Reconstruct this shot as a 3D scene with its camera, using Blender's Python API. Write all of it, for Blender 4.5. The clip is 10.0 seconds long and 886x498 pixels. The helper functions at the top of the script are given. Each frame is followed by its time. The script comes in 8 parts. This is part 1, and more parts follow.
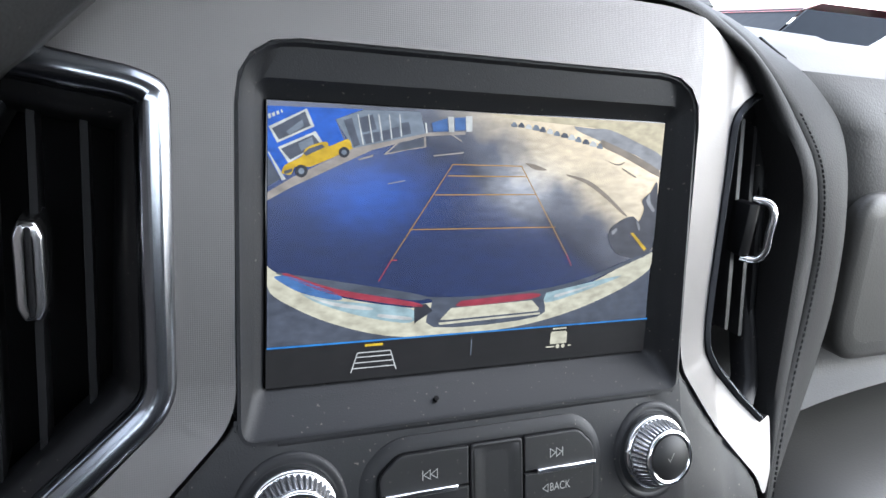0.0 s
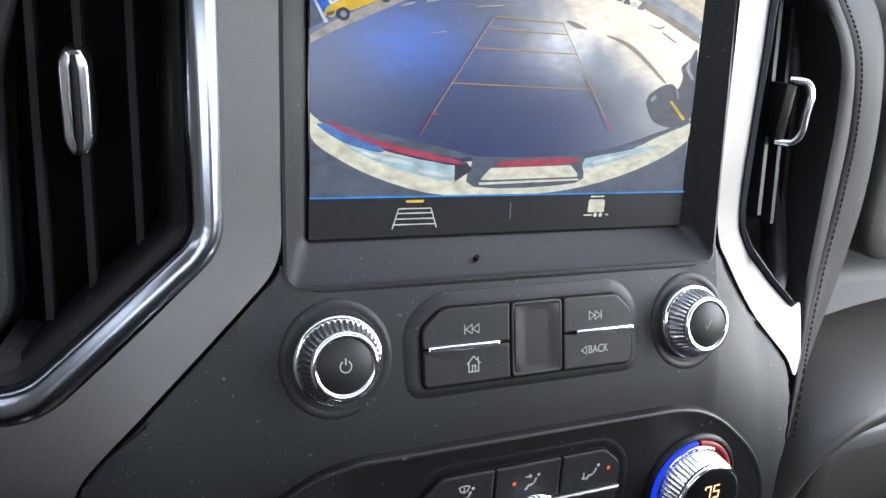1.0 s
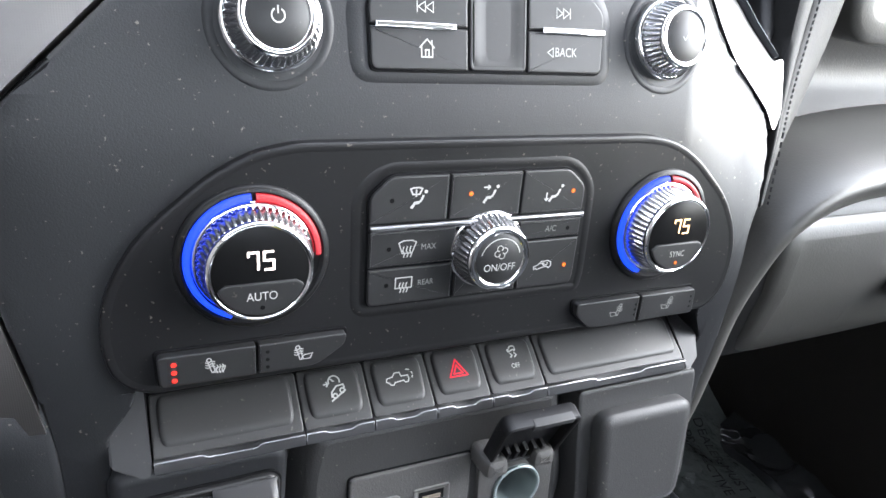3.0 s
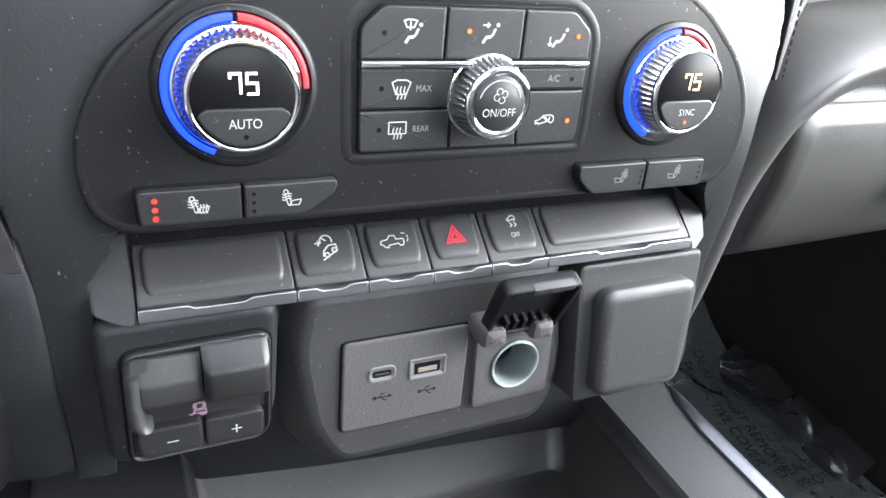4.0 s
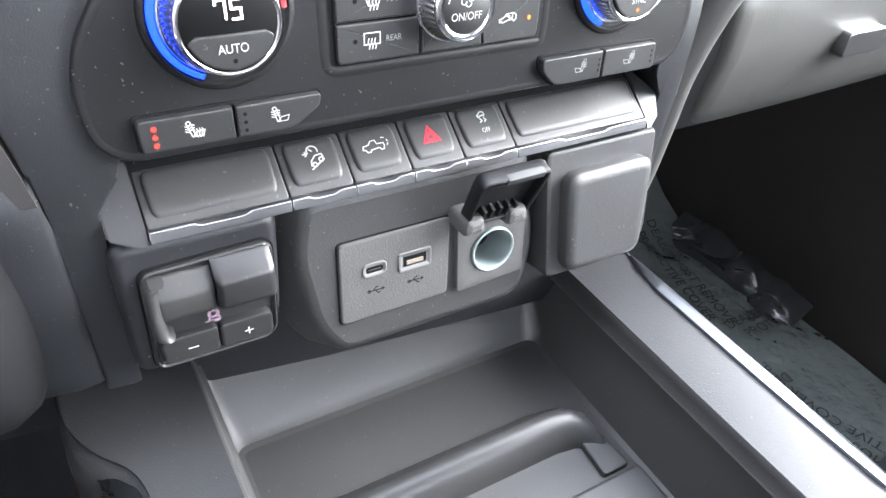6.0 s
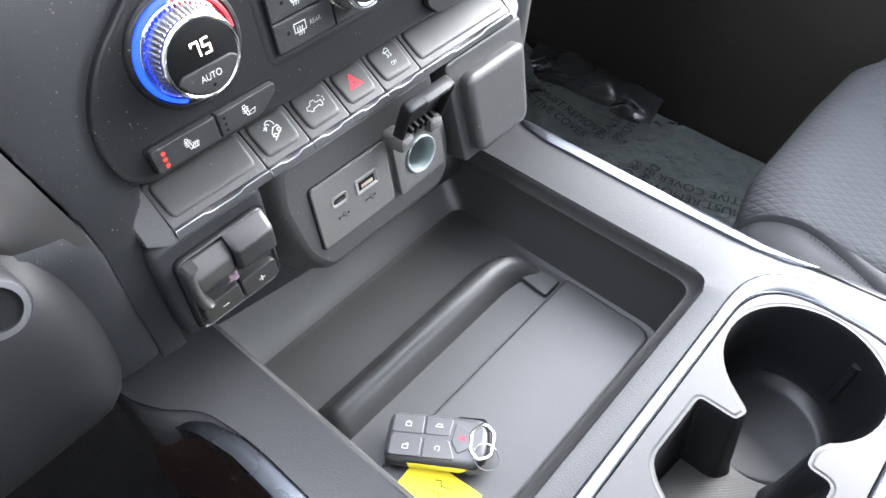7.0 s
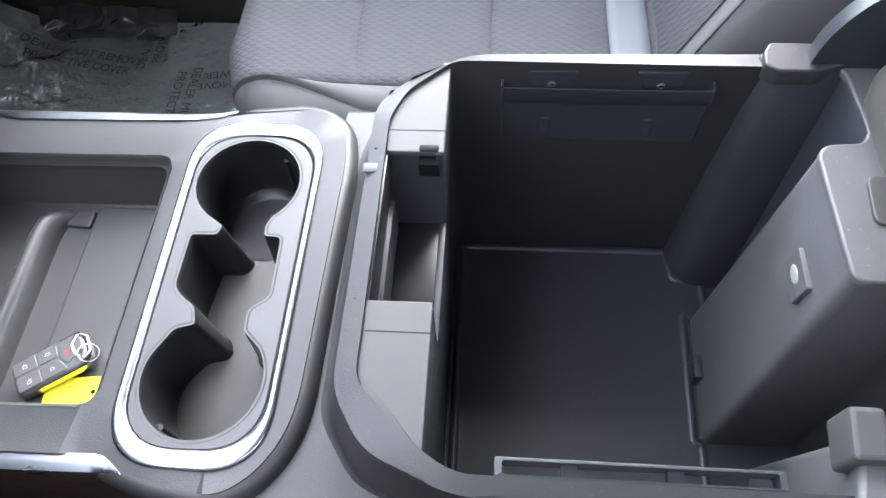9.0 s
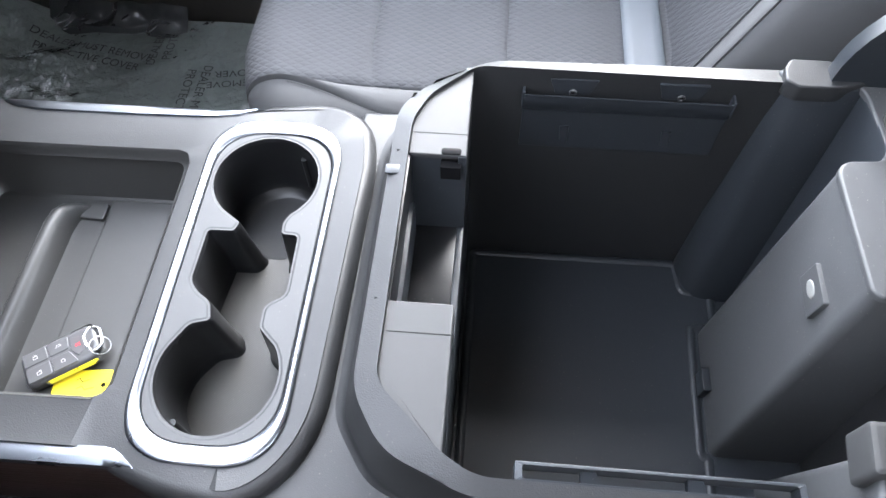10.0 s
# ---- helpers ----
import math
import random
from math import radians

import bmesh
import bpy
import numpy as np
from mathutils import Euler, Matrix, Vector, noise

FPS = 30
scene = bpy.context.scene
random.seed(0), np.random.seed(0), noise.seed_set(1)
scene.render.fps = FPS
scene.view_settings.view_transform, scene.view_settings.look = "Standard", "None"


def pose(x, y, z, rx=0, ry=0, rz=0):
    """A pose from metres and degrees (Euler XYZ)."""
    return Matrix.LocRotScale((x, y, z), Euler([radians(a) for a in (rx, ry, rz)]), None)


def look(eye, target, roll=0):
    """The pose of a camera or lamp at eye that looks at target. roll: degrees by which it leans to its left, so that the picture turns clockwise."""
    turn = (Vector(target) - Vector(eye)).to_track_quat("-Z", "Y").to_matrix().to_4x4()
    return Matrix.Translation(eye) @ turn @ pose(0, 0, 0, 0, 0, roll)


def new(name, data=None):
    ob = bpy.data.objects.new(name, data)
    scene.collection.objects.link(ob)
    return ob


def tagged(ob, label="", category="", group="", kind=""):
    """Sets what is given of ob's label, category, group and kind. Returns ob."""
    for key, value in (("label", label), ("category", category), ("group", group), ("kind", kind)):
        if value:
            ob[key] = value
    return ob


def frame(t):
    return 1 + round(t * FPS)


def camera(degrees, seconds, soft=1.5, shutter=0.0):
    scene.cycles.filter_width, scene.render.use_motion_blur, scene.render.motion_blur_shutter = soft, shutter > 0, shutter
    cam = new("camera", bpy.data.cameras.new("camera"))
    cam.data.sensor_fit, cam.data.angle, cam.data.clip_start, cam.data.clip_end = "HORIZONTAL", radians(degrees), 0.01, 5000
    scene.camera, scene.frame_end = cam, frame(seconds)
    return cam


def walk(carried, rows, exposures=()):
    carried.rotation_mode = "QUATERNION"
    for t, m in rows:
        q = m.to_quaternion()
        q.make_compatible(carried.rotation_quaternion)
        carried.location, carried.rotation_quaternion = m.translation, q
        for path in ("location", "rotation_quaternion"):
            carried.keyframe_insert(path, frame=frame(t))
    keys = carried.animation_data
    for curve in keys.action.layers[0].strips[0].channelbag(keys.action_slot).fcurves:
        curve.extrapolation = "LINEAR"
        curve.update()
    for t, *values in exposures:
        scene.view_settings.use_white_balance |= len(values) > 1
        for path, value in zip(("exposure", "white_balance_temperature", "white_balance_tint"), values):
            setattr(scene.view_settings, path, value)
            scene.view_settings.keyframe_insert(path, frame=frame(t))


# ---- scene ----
STOPS = 4.7
cam = camera(65.36, 10.0)
PATH = [
    (0, (-0.12618, -0.23298, 0.89043), (0.26794, 0.6389, 0.59974), 5.940),
    (0.5, (-0.14515, -0.23218, 0.88381), (0.24701, 0.63393, 0.57386), 5.960),
    (1, (-0.14015, -0.24018, 0.8479), (0.24615, 0.61846, 0.51098), 5.734),
    (1.5, (-0.1394, -0.24594, 0.8155), (0.25364, 0.60007, 0.45523), 6.080),
    (2, (-0.1355, -0.24886, 0.79228), (0.26536, 0.5832, 0.4089), 6.613),
    (2.2, (-0.13366, -0.2522, 0.78714), (0.2699, 0.5755, 0.3972), 6.780),
    (3.3, (-0.12378, -0.2592, 0.74723), (0.28159, 0.53426, 0.29326), 7.344),
    (3.5, (-0.12241, -0.26203, 0.73866), (0.27949, 0.52711, 0.27419), 7.505),
    (4, (-0.12295, -0.26579, 0.7195), (0.27414, 0.50722, 0.22476), 7.509),
    (4.5, (-0.12539, -0.26884, 0.70804), (0.27077, 0.48887, 0.18946), 7.455),
    (5, (-0.1261, -0.27139, 0.70808), (0.2723, 0.46737, 0.16446), 7.289),
    (5.5, (-0.12734, -0.27408, 0.71248), (0.28047, 0.43355, 0.13545), 7.021),
    (5.7, (-0.13067, -0.27702, 0.71865), (0.28453, 0.41281, 0.12558), 6.707),
    (6.8, (-0.19126, -0.27365, 0.79073), (0.27239, 0.23384, 0.06445), 0.141),
    (7, (-0.20061, -0.28813, 0.80616), (0.27474, 0.15737, 0.0475), -1.430),
    (7.5, (-0.21812, -0.3517, 0.85781), (0.27018, -0.03972, 0.04281), -5.316),
    (8, (-0.22023, -0.43158, 0.9008), (0.27342, -0.24463, 0.05147), -5.817),
    (8.5, (-0.25719, -0.5086, 0.93659), (0.24226, -0.40479, 0.07649), -5.045),
    (9, (-0.25982, -0.51906, 0.94001), (0.24961, -0.45764, 0.0817), -3.937),
    (9.5, (-0.265, -0.50924, 0.93909), (0.2529, -0.46296, 0.0849), -2.460),
    (10, (-0.26517, -0.49824, 0.93808), (0.25583, -0.44654, 0.0861), -1.012),
]
# the clip's camera brightens its picture as it leaves the lit screen
LEVELS = [(0.0, -1.24), (1.0, -1.15), (1.5, -0.88), (2.0, -0.43), (3.5, 0.38), (4.5, 1.04), (5.5, 1.42), (7.5, 0.96), (8.5, 1.12), (10.0, 1.24)]
walk(cam, [(t, look(eye, target, roll)) for t, eye, target, roll in PATH], [(t, STOPS + d, 6250 if t < 3 else 6500, 10) for t, d in LEVELS])

# ---------- world and light ----------
GLOW = 2.0 ** (1.1 - STOPS)  # lit displays, set against the exposure
world = bpy.data.worlds.new("world")
scene.world = world
world.use_nodes = True
wn = world.node_tree.nodes
wsky = wn.new("ShaderNodeTexSky")
wsky.sky_type = "NISHITA"
wsky.sun_disc = False
wsky.sun_elevation, wsky.sun_rotation = radians(36), radians(106)
wsky.air_density, wsky.dust_density = 1.0, 0.4
haze = wn.new("ShaderNodeHueSaturation")  # thin cloud greys the sky
haze.inputs["Saturation"].default_value = 0.32
world.node_tree.links.new(wsky.outputs[0], haze.inputs["Color"])
world.node_tree.links.new(haze.outputs[0], wn["Background"].inputs[0])
wn["Background"].inputs[1].default_value = 0.15

sun = new("sun", bpy.data.lights.new("sun", "SUN"))
sun.data.energy, sun.data.angle, sun.data.color = 0.22, radians(50), (1.0, 0.98, 0.95)
sun.matrix_world = look((3.2, -0.95, 3.0), (0.0, -0.05, 0.6))


# ---------- materials ----------
def mat(name, color, rough=0.5, metal=0.0, grain=0.0, size=0.001, kind="noise", vary=0.12, patch=0.08, coat=0.0, spec=0.38, dust=0.0):
    """A surface with colour variation at two scales, uneven gloss, and fine relief of the given size in metres."""
    m = bpy.data.materials.new(name)
    m.use_nodes = True
    nt = m.node_tree
    N, L = nt.nodes, nt.links
    b = N["Principled BSDF"]
    b.inputs["Metallic"].default_value = metal
    b.inputs["Coat Weight"].default_value = coat
    b.inputs["Specular IOR Level"].default_value = spec
    co = N.new("ShaderNodeTexCoord")
    big = N.new("ShaderNodeTexNoise")
    big.inputs["Scale"].default_value = 1.0 / patch
    big.inputs["Detail"].default_value = 6
    L.new(co.outputs["Object"], big.inputs["Vector"])
    mix = N.new("ShaderNodeMix")
    mix.data_type = "RGBA"
    mix.inputs[6].default_value = (*[c * (1 - vary) for c in color], 1)
    mix.inputs[7].default_value = (*[min(1, c * (1 + vary)) for c in color], 1)
    L.new(big.outputs["Fac"], mix.inputs[0])
    out = mix.outputs[2]
    if dust:
        sp = N.new("ShaderNodeTexNoise")
        sp.inputs["Scale"].default_value = 520
        sp.inputs["Detail"].default_value = 3
        L.new(co.outputs["Object"], sp.inputs["Vector"])
        rmp = N.new("ShaderNodeMapRange")
        rmp.inputs[1].default_value, rmp.inputs[2].default_value = 0.69, 0.73
        rmp.inputs[3].default_value, rmp.inputs[4].default_value = 0.0, dust * 1.2
        L.new(sp.outputs["Fac"], rmp.inputs[0])
        dm = N.new("ShaderNodeMix")
        dm.data_type = "RGBA"
        dm.inputs[7].default_value = (0.42, 0.38, 0.32, 1)
        L.new(rmp.outputs[0], dm.inputs[0])
        L.new(out, dm.inputs[6])
        out = dm.outputs[2]
    L.new(out, b.inputs["Base Color"])
    rr = N.new("ShaderNodeMapRange")
    rr.inputs[3].default_value, rr.inputs[4].default_value = max(0.02, rough - 0.07), min(1, rough + 0.07)
    L.new(big.outputs["Fac"], rr.inputs[0])
    L.new(rr.outputs[0], b.inputs["Roughness"])
    if grain:
        if kind == "leather":
            tx = N.new("ShaderNodeTexVoronoi")
            tx.feature = "SMOOTH_F1"
            tx.inputs["Scale"].default_value = 1 / size
            L.new(co.outputs["Object"], tx.inputs["Vector"])
            h = tx.outputs["Distance"]
        elif kind == "brush":
            mp = N.new("ShaderNodeMapping")
            mp.inputs["Scale"].default_value = (1.0, 1.0, 1.0)
            L.new(co.outputs["Object"], mp.inputs["Vector"])
            tx = N.new("ShaderNodeTexWave")
            tx.bands_direction = "X"
            tx.inputs["Scale"].default_value = 0.31 / size
            tx.inputs["Distortion"].default_value = 0.6
            L.new(mp.outputs[0], tx.inputs["Vector"])
            t2 = N.new("ShaderNodeTexWave")
            t2.bands_direction = "Z"
            t2.inputs["Scale"].default_value = 0.31 / size
            L.new(mp.outputs[0], t2.inputs["Vector"])
            ad = N.new("ShaderNodeMath")
            ad.operation = "ADD"
            L.new(tx.outputs["Fac"], ad.inputs[0])
            L.new(t2.outputs["Fac"], ad.inputs[1])
            h = ad.outputs[0]
        elif kind == "wood":
            mp = N.new("ShaderNodeMapping")
            mp.inputs["Scale"].default_value = (1.0, 0.035, 1.0)
            L.new(co.outputs["Object"], mp.inputs["Vector"])
            tx = N.new("ShaderNodeTexNoise")
            tx.inputs["Scale"].default_value = 1 / size
            tx.inputs["Detail"].default_value = 5
            L.new(mp.outputs[0], tx.inputs["Vector"])
            L.new(mp.outputs[0], big.inputs["Vector"])
            h = tx.outputs["Fac"]
        elif kind == "ribs":
            tx = N.new("ShaderNodeTexWave")
            tx.bands_direction = "DIAGONAL"
            tx.inputs["Scale"].default_value = 0.31 / size
            L.new(co.outputs["Object"], tx.inputs["Vector"])
            h = tx.outputs["Fac"]
        elif kind == "quilt":
            hs = []
            for sx in (1, -1):
                mp = N.new("ShaderNodeMapping")
                mp.inputs["Scale"].default_value = (0.9, 0.55 * sx, 0.4)
                L.new(co.outputs["Object"], mp.inputs["Vector"])
                tx = N.new("ShaderNodeTexWave")
                tx.bands_direction = "DIAGONAL"
                tx.inputs["Scale"].default_value = 0.31 / size
                L.new(mp.outputs[0], tx.inputs["Vector"])
                hs.append(tx.outputs["Fac"])
            mn = N.new("ShaderNodeMath")
            mn.operation = "MINIMUM"
            L.new(hs[0], mn.inputs[0])
            L.new(hs[1], mn.inputs[1])
            pw = N.new("ShaderNodeMath")
            pw.operation = "POWER"
            pw.inputs[1].default_value = 0.4
            L.new(mn.outputs[0], pw.inputs[0])
            fine = N.new("ShaderNodeTexNoise")
            fine.inputs["Scale"].default_value = 1500
            L.new(co.outputs["Object"], fine.inputs["Vector"])
            ad = N.new("ShaderNodeMath")
            ad.operation = "MULTIPLY_ADD"
            ad.inputs[1].default_value = 0.35
            L.new(fine.outputs["Fac"], ad.inputs[0])
            L.new(pw.outputs[0], ad.inputs[2])
            h = ad.outputs[0]
        else:
            tx = N.new("ShaderNodeTexNoise")
            tx.inputs["Scale"].default_value = 1 / size
            tx.inputs["Detail"].default_value = 3
            L.new(co.outputs["Object"], tx.inputs["Vector"])
            h = tx.outputs["Fac"]
        bp = N.new("ShaderNodeBump")
        bp.inputs["Strength"].default_value = grain
        bp.inputs["Distance"].default_value = size * 0.5
        L.new(h, bp.inputs["Height"])
        L.new(bp.outputs[0], b.inputs["Normal"])
    return m


def glow(name, color, power, base=(0.02, 0.02, 0.02)):
    m = bpy.data.materials.new(name)
    m.use_nodes = True
    b = m.node_tree.nodes["Principled BSDF"]
    b.inputs["Base Color"].default_value = (*base, 1)
    b.inputs["Roughness"].default_value = 0.35
    b.inputs["Specular IOR Level"].default_value = 0.12
    b.inputs["Emission Color"].default_value = (*color, 1)
    b.inputs["Emission Strength"].default_value = power * GLOW
    return m


M_FASCIA = mat("soft black dash plastic", (0.0086, 0.0091, 0.0103), 0.50, grain=0.25, size=0.0006, spec=0.29, dust=0.14)
M_PANEL = mat("satin black control panel", (0.0055, 0.0055, 0.006), 0.40, grain=0.12, size=0.0004, spec=0.22, dust=0.14)
M_BUTTON = mat("matt charcoal button", (0.010, 0.010, 0.0105), 0.44, grain=0.12, size=0.0004, spec=0.32, dust=0.06)
M_KEYS = mat("satin grey-black switch", (0.018, 0.018, 0.018), 0.48, grain=0.15, size=0.0005, spec=0.29, dust=0.08)
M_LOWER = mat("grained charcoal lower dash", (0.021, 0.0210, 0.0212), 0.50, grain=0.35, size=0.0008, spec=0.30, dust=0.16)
# Bin plastic in a lighter grey: light painted into the rear mouldings, plus dust.
M_BLOCK = mat("dusty scuffed plastic with painted light", (0.036, 0.0370, 0.0388), 0.52, grain=0.3, size=0.0010, spec=0.34, vary=0.25, patch=0.03, dust=0.18)
M_GREYBOX = mat("grained dark grey plastic", (0.040, 0.0392, 0.0380), 0.60, grain=0.5, size=0.0009, dust=0.08)
M_LEATHER = mat("dark grained soft trim", (0.0150, 0.0150, 0.0148), 0.50, grain=0.20, size=0.0012, kind="leather", spec=0.30, dust=0.05)
M_LEATHER_LIGHT = mat("grey grained soft trim", (0.035, 0.034, 0.031), 0.44, grain=0.14, size=0.0012, kind="leather", spec=0.45)
M_PAD = mat("matt black padded trim", (0.0125, 0.0125, 0.0125), 0.62, grain=0.25, size=0.0010, kind="leather", spec=0.14)
M_CONSOLE = mat("grained charcoal console", (0.0145, 0.0150, 0.0160), 0.46, grain=0.28, size=0.0009, spec=0.26, kind="leather", dust=0.06)
M_TRAY = mat("ribbed charcoal rubber", (0.0235, 0.0236, 0.0236), 0.38, grain=0.07, size=0.0009, kind="ribs", spec=0.30, dust=0.06)
# The blue tint paints skylight into the bin's base colour.
M_BIN = mat("smooth dark bin plastic", (0.0150, 0.0172, 0.0205), 0.40, grain=0.2, size=0.0008, spec=0.24, dust=0.08)
M_INSERT = mat("satin charcoal insert plastic", (0.020, 0.0203, 0.021), 0.42, grain=0.15, size=0.0006, spec=0.30, dust=0.05)
# Insert plastic coloured near black: painted shade for the cup wells and notch.
M_WALL = mat("smooth plastic with painted shade", (0.0075, 0.0078, 0.0085), 0.34, grain=0.1, size=0.0008, spec=0.22, dust=0.05)
M_KNOBGLASS = mat("black knob display glass", (0.004, 0.004, 0.0042), 0.30, spec=0.10)
M_CAP = mat("smooth grey cap plastic", (0.022, 0.0223, 0.023), 0.58, grain=0.15, size=0.0006, spec=0.22)
M_SILVER = mat("woven satin silver", (0.142, 0.136, 0.134), 0.47, 1.0, grain=0.11, size=0.0007, kind="brush", vary=0.10, patch=0.02)
M_VENTTRIM = mat("smoked chrome vent trim", (0.25, 0.265, 0.29), 0.20, 1.0, vary=0.05)
M_CHROME = mat("bright chrome", (0.86, 0.87, 0.88), 0.07, 1.0, vary=0.03)
# Tinted blue: the sky's reflection is put into the metal's colour.
M_BRIGHT = mat("bright satin trim", (0.205, 0.220, 0.245), 0.27, 1.0, vary=0.03, patch=0.2)
M_TAB = mat("satin chrome tab", (0.78, 0.78, 0.79), 0.20, 1.0, vary=0.03)
M_KNURL = mat("knurled bright metal", (0.70, 0.71, 0.73), 0.17, 1.0, vary=0.04)
M_SATIN = mat("satin chrome strip", (0.21, 0.21, 0.215), 0.32, 1.0, vary=0.05)
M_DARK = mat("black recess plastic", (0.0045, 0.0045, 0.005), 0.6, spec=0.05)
M_SLAT = mat("dark satin slat plastic", (0.006, 0.006, 0.0065), 0.5, spec=0.12)
M_GLOSS = mat("gloss black display face", (0.006, 0.006, 0.006), 0.12, coat=0.3)
M_ICON = mat("light grey print", (0.27, 0.27, 0.26), 0.5, vary=0.05)
M_ICON_DIM = mat("grey print", (0.15, 0.15, 0.145), 0.5, vary=0.05)
M_FABRIC = mat("grey quilted seat fabric", (0.034, 0.035, 0.038), 0.85, grain=0.34, size=0.0048, kind="quilt", spec=0.2)
M_FABRIC_PLAIN = mat("grey woven seat fabric", (0.054, 0.0545, 0.056), 0.8, grain=0.6, size=0.0011, spec=0.25)
M_VINYL = mat("blue-grey smooth seat cloth", (0.046, 0.053, 0.062), 0.6, grain=0.2, size=0.001)
M_CARPET = mat("black carpet", (0.012, 0.012, 0.013), 0.95, grain=0.9, size=0.003, spec=0.1)
M_FILM = mat("dull plastic floor film", (0.072, 0.080, 0.077), 0.20, spec=0.45, grain=0.8, size=0.030, vary=0.35, patch=0.1)
M_INK = mat("faded black film print", (0.013, 0.014, 0.014), 0.5, spec=0.10)
M_WELL = mat("dusty ribbed rubber", (0.0155, 0.0145, 0.0125), 0.5, grain=0.12, size=0.0012, kind="ribs", spec=0.3, dust=0.1)
M_CRUMPLE = mat("glossy crumpled clear film", (0.022, 0.023, 0.024), 0.17, spec=0.7, vary=0.3, patch=0.05)
M_WOOD = mat("dark open-pore wood", (0.0090, 0.0048, 0.0040), 0.30, grain=0.6, size=0.0016, kind="wood", vary=0.5, patch=0.006)
M_YELLOW = mat("yellow paper tag", (0.80, 0.62, 0.01), 0.6, vary=0.05)
M_FOB = mat("worn black key plastic", (0.040, 0.040, 0.042), 0.32, grain=0.2, size=0.0005)
M_ZINC = mat("zinc socket metal", (0.15, 0.18, 0.18), 0.34, 0.25, vary=0.1, patch=0.01)
M_BEIGE = mat("pale plastic tongue", (0.15, 0.125, 0.10), 0.5)
M_PORT = mat("pale grey port rim", (0.075, 0.073, 0.070), 0.45, vary=0.1)
M_ROOF = mat("pale grey roof lining", (0.42, 0.41, 0.39), 0.9, grain=0.3, size=0.002)
M_DOOR = mat("dark door trim", (0.022, 0.019, 0.017), 0.6, grain=0.3, size=0.002)
M_TAN = mat("taupe blocking wall", (0.080, 0.072, 0.070), 0.7, grain=0.3, size=0.002)
M_ASPHALT = mat("worn asphalt", (0.055, 0.055, 0.056), 0.85, grain=0.6, size=0.02, vary=0.3, patch=1.5)
M_RED = mat("red car paint", (0.34, 0.012, 0.018), 0.35, coat=0.0, spec=0.2, vary=0.05, patch=1.0)
M_CARGLASS = mat("dark car glass", (0.012, 0.016, 0.022), 0.45, spec=0.05)
M_TYRE = mat("black tyre rubber", (0.02, 0.02, 0.02), 0.8)
M_LAMP = mat("pale lamp glass", (0.14, 0.14, 0.135), 0.30, spec=0.2)

G_RED = glow("red indicator", (1.0, 0.015, 0.004), 1.0)
G_AMBER = glow("amber indicator", (1.0, 0.17, 0.004), 1.0)
G_DIGIT = glow("white digits", (1.0, 0.86, 0.80), 2.2)
G_DIGIT_B = glow("amber digits", (1.0, 0.62, 0.30), 2.0)
G_BLUE = glow("blue light ring", (0.006, 0.055, 1.0), 0.85)
G_REDRING = glow("red light ring", (0.75, 0.012, 0.03), 0.5)
# Printed red symbols carry a faint added glow, the key's included.
G_HAZARD = glow("glowing red print", (0.55, 0.02, 0.05), 0.35, (0.4, 0.02, 0.03))
G_PURPLE = glow("pale violet symbol", (0.62, 0.42, 0.62), 0.25)


# ---------- mesh helpers ----------
def part(name, bm, material, parent=None, label="", smooth=38, weld=True):
    me = bpy.data.meshes.new(name)
    if weld and name != "lettering":
        bmesh.ops.remove_doubles(bm, verts=bm.verts[:], dist=0.000003)
        bmesh.ops.dissolve_degenerate(bm, edges=bm.edges[:], dist=0.000002)
    bmesh.ops.recalc_face_normals(bm, faces=bm.faces)
    # smooth shading up to the given angle; flat end faces stay flat
    lim = radians(smooth)
    for f in bm.faces:
        f.smooth = True
    for e in bm.edges:
        e.smooth = len(e.link_faces) == 2 and e.calc_face_angle(0) < lim and max(len(f.verts) for f in e.link_faces) < 7
    bm.to_mesh(me)
    bm.free()
    me.materials.append(material)
    ob = new(name, me)
    if parent is not None:
        ob.parent = parent
        up = Matrix.Translation(parent.location) if parent.data is None else Matrix.Identity(4)
        ob.matrix_parent_inverse = up.inverted()
    if label:
        tagged(ob, label)
    return ob


def thing(name, at, label, category, group="", kind=""):
    ob = new(name)
    ob.empty_display_size = 0.02
    ob.location = at
    return tagged(ob, label, category, group, kind)


def leaning(y0, z0, k):
    """Maps (x, z, out) onto a panel that faces the seats and leans by dy/dz = k."""
    nn = Vector((0, -1, k)).normalized()
    return lambda x, z, n=0.0: Vector((x, y0 + k * (z - z0), z)) + nn * n


def flat(z0):
    """Maps (x, y, up) onto a level surface."""
    return lambda x, y, n=0.0: Vector((x, y, z0 + n))


def sideways(x0, s=1):
    """Maps (y, z, out) onto an upright wall at x0."""
    return lambda y, z, n=0.0: Vector((x0 + s * n, y, z))


F_SCREEN = leaning(0.0, 0.76, 0.135)
F_RADIO = leaning(-0.025, 0.7295, 0.30)
F_CLIM = leaning(-0.0425, 0.647, 0.08)
F_KEYS = leaning(-0.048, 0.569, 1.46)


def area(p):
    return sum(a[0] * b[1] - b[0] * a[1] for a, b in zip(p, p[1:] + p[:1])) / 2


def ccw(p):
    p = [tuple(q) for q in p]
    return p if area(p) > 0 else p[::-1]


